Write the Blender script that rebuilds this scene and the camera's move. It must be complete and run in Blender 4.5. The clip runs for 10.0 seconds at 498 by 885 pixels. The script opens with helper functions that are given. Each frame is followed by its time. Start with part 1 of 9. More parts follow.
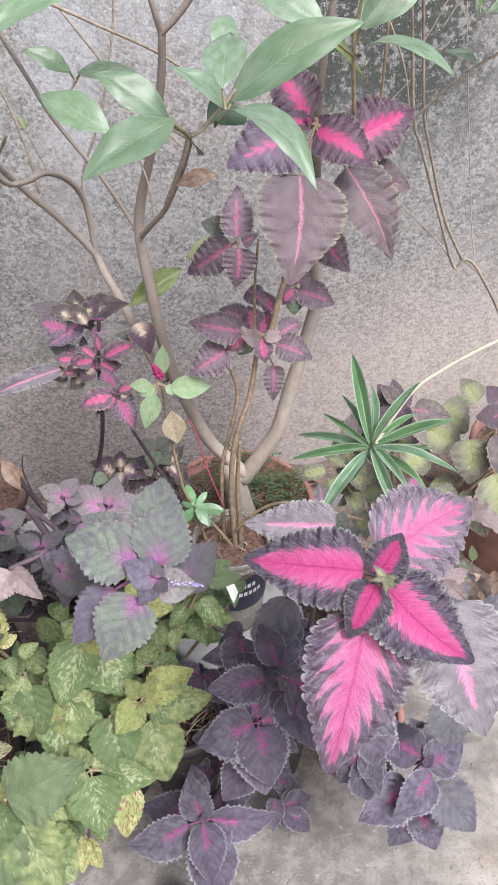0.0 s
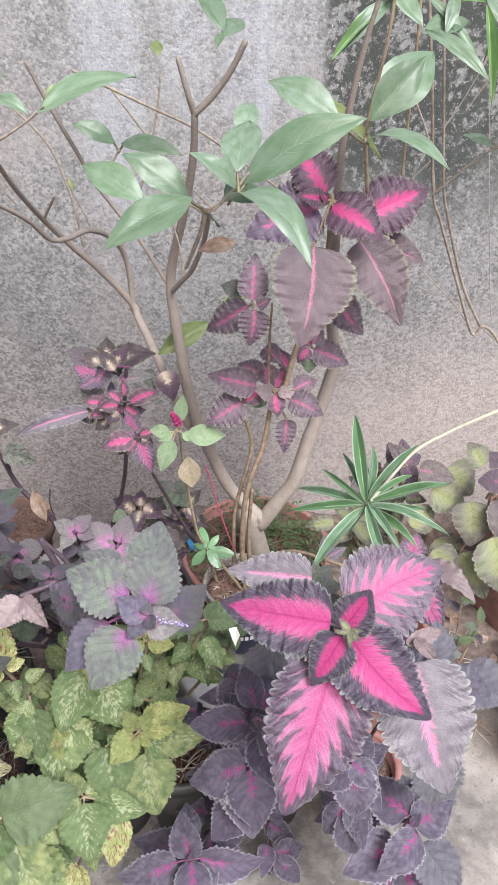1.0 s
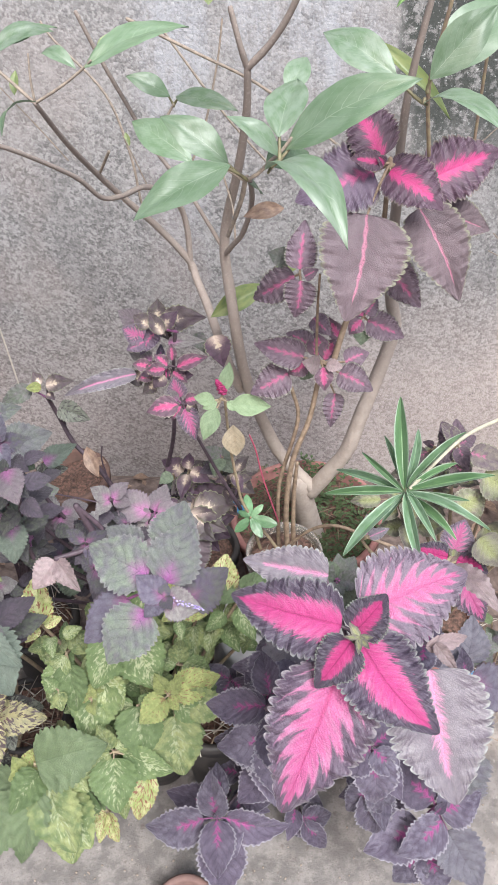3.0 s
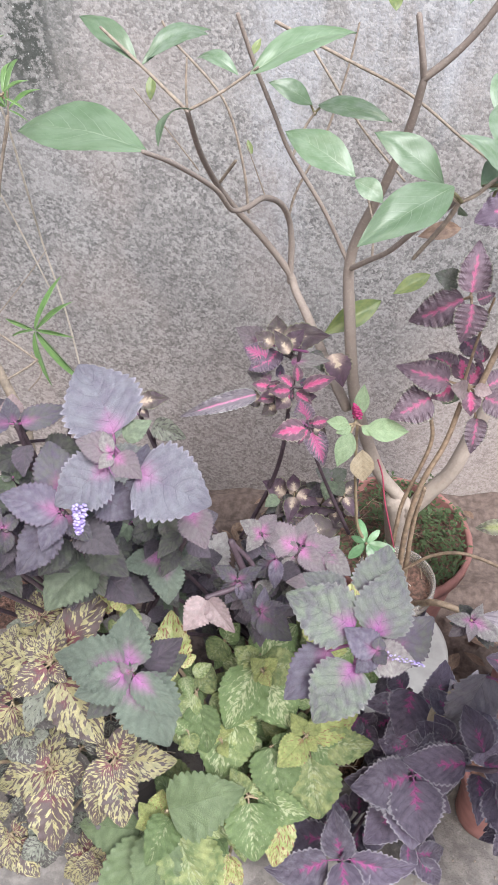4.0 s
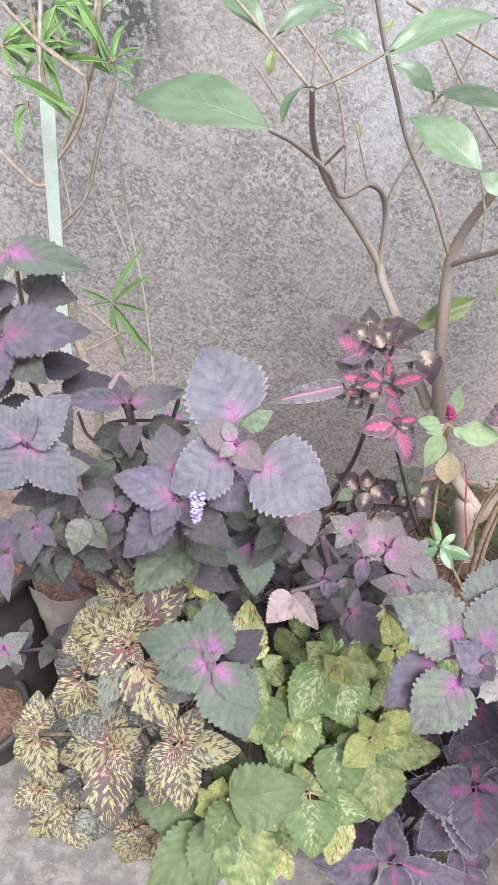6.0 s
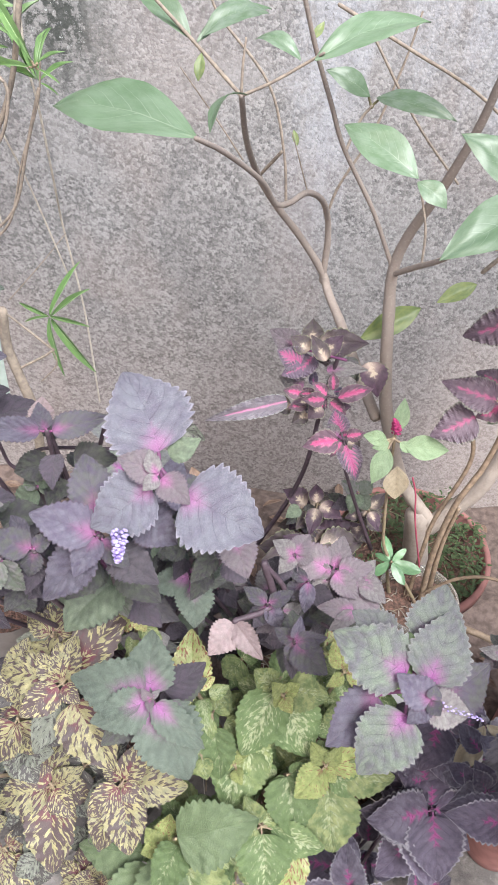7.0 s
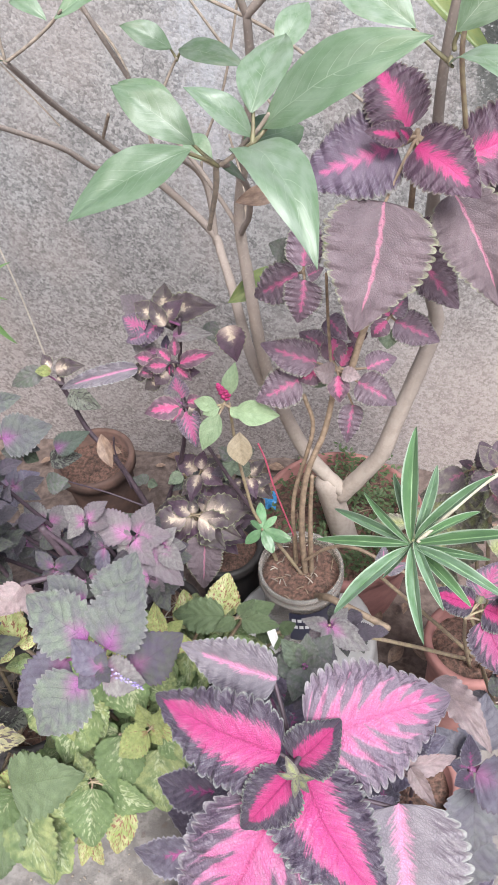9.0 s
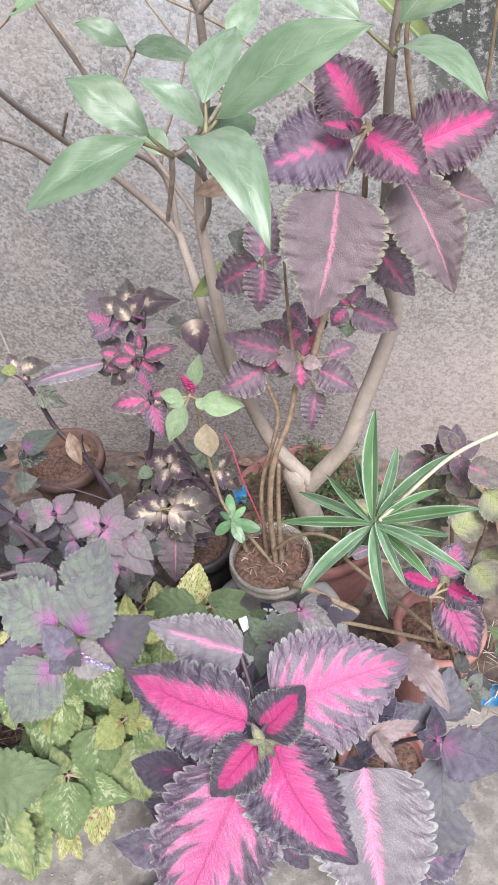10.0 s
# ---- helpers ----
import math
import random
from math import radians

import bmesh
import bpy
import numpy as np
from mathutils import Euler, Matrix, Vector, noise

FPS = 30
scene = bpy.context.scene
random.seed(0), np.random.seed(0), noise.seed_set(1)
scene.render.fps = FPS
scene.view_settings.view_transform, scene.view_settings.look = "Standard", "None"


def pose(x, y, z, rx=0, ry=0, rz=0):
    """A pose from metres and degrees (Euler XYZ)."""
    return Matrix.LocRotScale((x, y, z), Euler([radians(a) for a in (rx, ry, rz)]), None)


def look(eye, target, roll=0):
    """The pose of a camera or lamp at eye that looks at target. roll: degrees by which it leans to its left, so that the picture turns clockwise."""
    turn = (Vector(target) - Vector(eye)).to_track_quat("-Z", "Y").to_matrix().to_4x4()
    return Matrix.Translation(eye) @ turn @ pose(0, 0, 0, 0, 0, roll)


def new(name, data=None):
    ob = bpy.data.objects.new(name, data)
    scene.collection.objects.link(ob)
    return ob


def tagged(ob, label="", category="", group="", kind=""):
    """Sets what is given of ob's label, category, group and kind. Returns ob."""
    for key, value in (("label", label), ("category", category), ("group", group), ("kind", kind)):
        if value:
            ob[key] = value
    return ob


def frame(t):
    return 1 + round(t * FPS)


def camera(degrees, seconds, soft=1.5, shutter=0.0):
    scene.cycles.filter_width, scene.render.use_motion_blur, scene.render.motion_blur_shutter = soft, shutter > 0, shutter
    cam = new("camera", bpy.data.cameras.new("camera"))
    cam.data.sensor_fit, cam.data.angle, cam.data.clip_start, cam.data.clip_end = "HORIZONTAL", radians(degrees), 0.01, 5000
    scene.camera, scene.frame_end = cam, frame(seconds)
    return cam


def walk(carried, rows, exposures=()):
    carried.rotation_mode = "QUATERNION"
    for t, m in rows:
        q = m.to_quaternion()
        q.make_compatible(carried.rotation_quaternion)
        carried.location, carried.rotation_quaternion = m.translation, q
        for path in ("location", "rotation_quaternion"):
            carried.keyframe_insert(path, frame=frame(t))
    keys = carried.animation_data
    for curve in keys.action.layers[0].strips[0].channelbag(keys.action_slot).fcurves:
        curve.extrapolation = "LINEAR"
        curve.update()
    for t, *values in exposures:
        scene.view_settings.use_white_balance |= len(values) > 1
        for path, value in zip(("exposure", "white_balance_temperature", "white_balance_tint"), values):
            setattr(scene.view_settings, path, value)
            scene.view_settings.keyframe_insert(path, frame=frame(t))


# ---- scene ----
cam = camera(38.5, 10.0, 1.1)
PATH = [
    (0, (0.109, 0.158, 1.36), (0.33, 1.631, 0.026), 0.6),
    (0.5, (0.099, 0.104, 1.394), (0.425, 1.653, 0.172), 3.3),
    (1, (0.159, 0.122, 1.402), (0.255, 1.684, 0.155), 0.9),
    (1.5, (0.278, 0.15, 1.391), (0.127, 1.656, 0.084), -3.2),
    (2, (0.319, 0.153, 1.39), (0.167, 1.648, 0.071), -1.2),
    (2.2, (0.322, 0.155, 1.388), (0.177, 1.639, 0.055), -0.7),
    (3.3, (0.134, 0.185, 1.42), (0.012, 1.624, 0.036), -2.0),
    (3.5, (0.08, 0.202, 1.415), (-0.02, 1.625, 0.013), -0.7),
    (4, (-0.018, 0.222, 1.412), (-0.081, 1.679, 0.044), 0.2),
    (4.5, (-0.077, 0.241, 1.404), (-0.201, 1.668, 0.009), 1.5),
    (5, (-0.083, 0.248, 1.41), (-0.225, 1.658, -0.002), 1.4),
    (5.2, (-0.088, 0.242, 1.407), (-0.27, 1.643, -0.01), -0.1),
    (6.3, (-0.112, 0.237, 1.402), (-0.195, 1.66, -0.002), 4.7),
    (6.5, (-0.115, 0.25, 1.394), (-0.173, 1.663, -0.02), 5.6),
    (7, (-0.08, 0.283, 1.393), (-0.107, 1.716, -0.001), 4.2),
    (7.3, (-0.017, 0.297, 1.395), (-0.072, 1.725, -0.005), 2.4),
    (7.5, (0.049, 0.306, 1.394), (-0.072, 1.712, -0.023), -1.4),
    (8, (0.188, 0.333, 1.392), (-0.102, 1.687, -0.051), -6.9),
    (8.5, (0.272, 0.33, 1.384), (-0.065, 1.659, -0.073), -5.9),
    (9, (0.302, 0.336, 1.384), (-0.048, 1.661, -0.073), -6.2),
    (9.5, (0.301, 0.329, 1.386), (-0.053, 1.659, -0.064), -6.5),
    (10, (0.315, 0.315, 1.382), (0.038, 1.658, -0.074), -5.5),
]
walk(cam, [(t, look(eye, target, roll)) for t, eye, target, roll in PATH],
     exposures=((0.0, 1.25), (1.0, 1.27), (2.0, 1.31), (3.5, 1.35), (5.0, 1.42), (6.5, 1.46), (8.0, 1.41), (10.0, 1.37)))

# ---- light ----
SUN_ELEVATION, SUN_TURN = radians(52), radians(190)
world = bpy.data.worlds.new("sky")
scene.world = world
world.use_nodes = True
wn = world.node_tree
sky = wn.nodes.new("ShaderNodeTexSky")
sky.sky_type = 'NISHITA'
sky.sun_disc = False
sky.sun_elevation, sky.sun_rotation = SUN_ELEVATION, SUN_TURN
sky.air_density, sky.dust_density = 1.0, 4.0
wn.links.new(sky.outputs[0], wn.nodes["Background"].inputs[0])
wn.nodes["Background"].inputs[1].default_value = 0.09
sun = new("sun", bpy.data.lights.new("sun", 'SUN'))
sun.data.energy, sun.data.angle, sun.data.color = 2.9, radians(28), (0.98, 0.985, 1.0)
sun.matrix_world = look((1.7, -1.3, 5.0), (0, 1, 0.3))


# ---- materials ----
class Graph:
    """Builds one node material."""

    def __init__(self, name, rough=0.6):
        self.mat = bpy.data.materials.new(name)
        self.mat.use_nodes = True
        self.tree = self.mat.node_tree
        self.bsdf = self.tree.nodes["Principled BSDF"]
        self.out = self.tree.nodes["Material Output"]
        self.bsdf.inputs["Roughness"].default_value = rough

    def put(self, socket, value):
        if isinstance(value, bpy.types.NodeSocket):
            self.tree.links.new(value, socket)
        elif isinstance(value, (tuple, list)) and len(value) == 3 and socket.type == 'RGBA':
            socket.default_value = (*value, 1)
        else:
            socket.default_value = value

    def math(self, op, a, b=0.0, c=0.0):
        n = self.tree.nodes.new("ShaderNodeMath")
        n.operation = op
        for s, v in zip(n.inputs, (a, b, c)):
            self.put(s, v)
        return n.outputs[0]

    def step(self, lo, hi, x):
        """0 below lo, 1 above hi (or the other way round where lo > hi)."""
        n = self.tree.nodes.new("ShaderNodeMapRange")
        n.interpolation_type = 'SMOOTHSTEP'
        flip = lo > hi
        for key, v in (("Value", x), ("From Min", min(lo, hi)), ("From Max", max(lo, hi)), ("To Min", 1.0 if flip else 0.0), ("To Max", 0.0 if flip else 1.0)):
            self.put(n.inputs[key], v)
        return n.outputs[0]

    def mix(self, f, a, b, blend='MIX'):
        n = self.tree.nodes.new("ShaderNodeMix")
        n.data_type, n.blend_type = 'RGBA', blend
        self.put(n.inputs[0], f)
        self.put(n.inputs[6], a)
        self.put(n.inputs[7], b)
        return n.outputs[2]

    def noise(self, scale, detail=3.0, vector=None, rough=0.55):
        n = self.tree.nodes.new("ShaderNodeTexNoise")
        n.inputs["Scale"].default_value, n.inputs["Detail"].default_value, n.inputs["Roughness"].default_value = scale, detail, rough
        if vector is not None:
            self.put(n.inputs["Vector"], vector)
        return n.outputs["Fac"]

    def place(self):
        return self.tree.nodes.new("ShaderNodeNewGeometry").outputs["Position"]

    def split(self, vector):
        n = self.tree.nodes.new("ShaderNodeSeparateXYZ")
        self.put(n.inputs[0], vector)
        return n.outputs

    def join(self, x, y, z):
        n = self.tree.nodes.new("ShaderNodeCombineXYZ")
        for s, v in zip(n.inputs, (x, y, z)):
            self.put(s, v)
        return n.outputs[0]

    def stretch(self, vector, s):
        n = self.tree.nodes.new("ShaderNodeVectorMath")
        n.operation = 'MULTIPLY'
        self.put(n.inputs[0], vector)
        n.inputs[1].default_value = s
        return n.outputs[0]

    def random(self):
        return self.tree.nodes.new("ShaderNodeObjectInfo").outputs["Random"]

    def bump(self, height, strength, distance=0.002, base=None):
        n = self.tree.nodes.new("ShaderNodeBump")
        n.inputs["Strength"].default_value, n.inputs["Distance"].default_value = strength, distance
        self.put(n.inputs["Height"], height)
        if base is not None:
            self.put(n.inputs["Normal"], base)
        return n.outputs[0]

    def done(self, colour, normal=None, rough=None):
        self.put(self.bsdf.inputs["Base Color"], colour)
        if normal is not None:
            self.put(self.bsdf.inputs["Normal"], normal)
        if rough is not None:
            self.put(self.bsdf.inputs["Roughness"], rough)
        return self.mat


def leaf_material(name, blade, dark, centre=None, wide=0.5, feather=0.5, reach=1.0, rim=None, rim_at=0.9, vein=None, rib=None,
                  spots=None, spot_at=0.55, spot_scale=5.0, root=None, root_to=0.3, veins=6, rough=0.46, bumps=1.0, through_light=0.1, blotch=0.9, velvet=0.05, stray=0.0, grain=0.4, ray=None, alt=None,
                  streaks=False, spots_root=None, frill=None, band_dark=(0.028, 0.018, 0.032), centre_pale=None, gloss=0.36, vary=0.45, soft=0.08, net=0.5, ribwide=0.06, rays=0.0, cells_at=15.0, hub=0.0, spot_soft=0.04):
    """A leaf's skin. blade and dark: two tones that mingle; centre: the coloured heart, as wide as given, ragged by
    feather, up to reach;
    alt: the blade of some leaves; streaks: mottling drawn out along the veins; frill and its dark partner: pale and
    dark bands near the margin; rim: the margin;
    vein, rib: lateral veins and midrib; spots: mottling, gathered along the middle by hub; root: colour at the leaf's
    foot; net: how deep the fine veins lie."""
    g = Graph(name, rough)
    uv = g.split(g.tree.nodes.new("ShaderNodeUVMap").outputs[0])
    u, v = uv[0], g.math('MULTIPLY_ADD', uv[1], 2.0, -1.0)
    a = g.math('ABSOLUTE', v)
    rnd = g.random()
    shift = g.math('MULTIPLY', rnd, 37.0)
    coords = g.join(g.math('MULTIPLY', u, 2.8), v, shift)
    n1, n2 = g.noise(2.2, 2, coords), g.noise(9.0, 3, coords)
    fine = g.noise(34.0, 3, coords)
    cells = g.tree.nodes.new("ShaderNodeTexVoronoi")
    cells.feature = 'DISTANCE_TO_EDGE'
    cells.inputs["Scale"].default_value = cells_at
    wobble = g.math('MULTIPLY', g.math('SUBTRACT', n2, 0.5), 0.1)
    g.put(cells.inputs["Vector"], g.join(g.math('ADD', g.math('MULTIPLY', u, 2.8), wobble), g.math('ADD', v, wobble), shift))
    cell = g.step(0.0, 0.3, cells.outputs["Distance"])
    bent = g.math('ADD', g.math('MULTIPLY_ADD', g.math('SUBTRACT', n1, 0.5), 0.05, u), g.math('MULTIPLY', g.math('SIGN', v), 0.02))
    s = g.math('FRACT', g.math('MULTIPLY', g.math('SUBTRACT', bent, g.math('MULTIPLY', g.math('POWER', a, 1.3), 0.36)), float(veins)))
    off = g.math('MINIMUM', s, g.math('SUBTRACT', 1.0, s))
    away = g.math('MULTIPLY', off, 2.0)
    lateral = g.step(0.085, 0.03, g.math('ADD', away, g.math('MULTIPLY', a, 0.06)))
    ribline = g.step(ribwide, ribwide * 0.25, g.math('ADD', a, g.math('MULTIPLY', u, 0.03)))
    if alt:
        blade = g.mix(g.step(0.35, 0.65, g.math('FRACT', g.math('MULTIPLY', rnd, 13.0))), blade, alt)
    col = g.mix(g.step(0.5 - blotch * 0.3, 0.5 + blotch * 0.3, n1), dark, blade)
    side = g.math('MULTIPLY_ADD', g.math('SIGN', v), 3.7, shift)
    drawn = g.join(g.math('MULTIPLY', g.math('SUBTRACT', u, g.math('MULTIPLY', a, 0.3)), 26.0 if frill else 15.0), g.math('MULTIPLY', a, 2.6 if frill else 3.2), side)
    bands = g.noise(1.5, 2.5, drawn)
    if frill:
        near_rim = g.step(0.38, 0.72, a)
        col = g.mix(g.math('MULTIPLY', g.step(0.5, 0.36, bands), g.math('MULTIPLY', near_rim, 0.8)), col, band_dark)
        col = g.mix(g.math('MULTIPLY', g.step(0.5, 0.64, bands), g.math('MULTIPLY', near_rim, 0.8)), col, frill)
    if spots:
        sp = g.noise(spot_scale, 2.5, g.join(g.math('MULTIPLY', g.math('SUBTRACT', u, g.math('MULTIPLY', a, 0.35)), 2.6), v, shift))
        if streaks:
            sp = g.noise(1.0, 2.5, drawn)
        sp = g.math('MULTIPLY_ADD', g.math('SUBTRACT', rnd, 0.5), stray, sp)
        if hub:
            sp = g.math('ADD', sp, g.math('MULTIPLY', g.math('SUBTRACT', 0.42, a), hub))
        if spots_root:
            inner = g.math('ADD', u, g.math('ADD', g.math('MULTIPLY', a, 0.3), g.math('SUBTRACT', n1, 0.5)))
            spots = g.mix(g.step(0.12, 0.5, inner), spots_root, spots)
        col = g.mix(g.step(spot_at - spot_soft, spot_at + spot_soft, sp), col, spots)
    if centre:
        comb = g.noise(2.4, 2, drawn) if frill else n2
        ragged = g.math('ADD', g.math('MULTIPLY', g.math('SUBTRACT', n1, 0.5), 0.5), g.math('ADD', g.math('MULTIPLY', g.math('SUBTRACT', bands, 0.5), 0.5), g.math('MULTIPLY', g.math('SUBTRACT', comb, 0.5), 1.0)))
        edge = g.math('ADD', a, g.math('MULTIPLY', ragged, feather))
        edge = g.math('ADD', edge, g.math('MULTIPLY', g.math('SUBTRACT', away, 0.5), feather * 0.4 if ray is None else ray))
        edge = g.math('ADD', edge, g.step(reach - 0.25, reach + 0.1, u))
        if centre_pale:
            centre = g.mix(g.step(0.15, 0.7, g.math('ADD', g.math('MULTIPLY', a, 0.8), g.math('SUBTRACT', bands, 0.4))), centre, centre_pale)
        col = g.mix(g.step(wide + soft, wide - soft, edge), col, centre)
    if root:
        near = g.math('ADD', u, g.math('ADD', g.math('MULTIPLY', a, 0.45), g.math('MULTIPLY', g.math('SUBTRACT', n2, 0.5), 0.25)))
        near = g.math('SUBTRACT', near, g.math('MULTIPLY', lateral, 0.07))
        col = g.mix(g.math('MULTIPLY', g.step(root_to * 1.7, root_to * 0.1, near), 0.9), col, root)
    if vein:
        col = g.mix(g.math('MULTIPLY', lateral, 0.75), col, vein)
    if rib:
        col = g.mix(g.math('MULTIPLY', ribline, 0.8), col, rib)
    if rim:
        col = g.mix(g.step(rim_at - 0.05, rim_at + 0.04, g.math('ADD', a, g.math('MULTIPLY', g.math('SUBTRACT', n2, 0.5), 0.15))), col, rim)
    tone = g.math('ADD', g.math('MULTIPLY_ADD', rnd, vary, 0.98 - vary * 0.5), g.math('MULTIPLY', g.math('SUBTRACT', fine, 0.5), grain))
    tone = g.math('ADD', tone, g.math('MULTIPLY', g.math('SUBTRACT', cell, 0.5), grain * net * 0.9))
    tone = g.math('ADD', tone, g.math('MULTIPLY', g.math('SUBTRACT', away, 0.5), 0.09 * net * 2))
    tone = g.math('ADD', tone, g.math('MULTIPLY', g.math('SUBTRACT', n2, 0.5), grain * 0.8))
    if rays:
        lines = g.noise(2.6, 2, g.join(g.math('MULTIPLY', g.math('SUBTRACT', u, g.math('MULTIPLY', a, 0.3)), 26.0), g.math('MULTIPLY', a, 1.4), side))
        tone = g.math('ADD', tone, g.math('MULTIPLY', g.math('SUBTRACT', lines, 0.5), rays))
    col = g.mix(1.0, col, g.join(tone, tone, tone), 'MULTIPLY')
    height = g.math('SUBTRACT', g.math('MULTIPLY', g.math('POWER', away, 0.7), 0.55 * net * 2), g.math('MULTIPLY', ribline, 0.7))
    height = g.math('ADD', height, g.math('ADD', g.math('MULTIPLY', fine, 0.12), g.math('ADD', g.math('MULTIPLY', n2, 0.35), g.math('MULTIPLY', cell, 0.45 * net * 2))))
    g.done(col, g.bump(height, min(1.0, bumps * 0.3), 0.002))
    g.bsdf.inputs["Specular IOR Level"].default_value = gloss
    g.bsdf.inputs["Sheen Weight"].default_value = velvet
    g.bsdf.inputs["Sheen Roughness"].default_value = 0.45
    glow = g.tree.nodes.new("ShaderNodeBsdfTranslucent")
    g.put(glow.inputs[0], col)
    both = g.tree.nodes.new("ShaderNodeMixShader")
    both.inputs[0].default_value = through_light
    g.tree.links.new(g.bsdf.outputs[0], both.inputs[1])
    g.tree.links.new(glow.outputs[0], both.inputs[2])
    g.tree.links.new(both.outputs[0], g.out.inputs[0])
    return g.mat


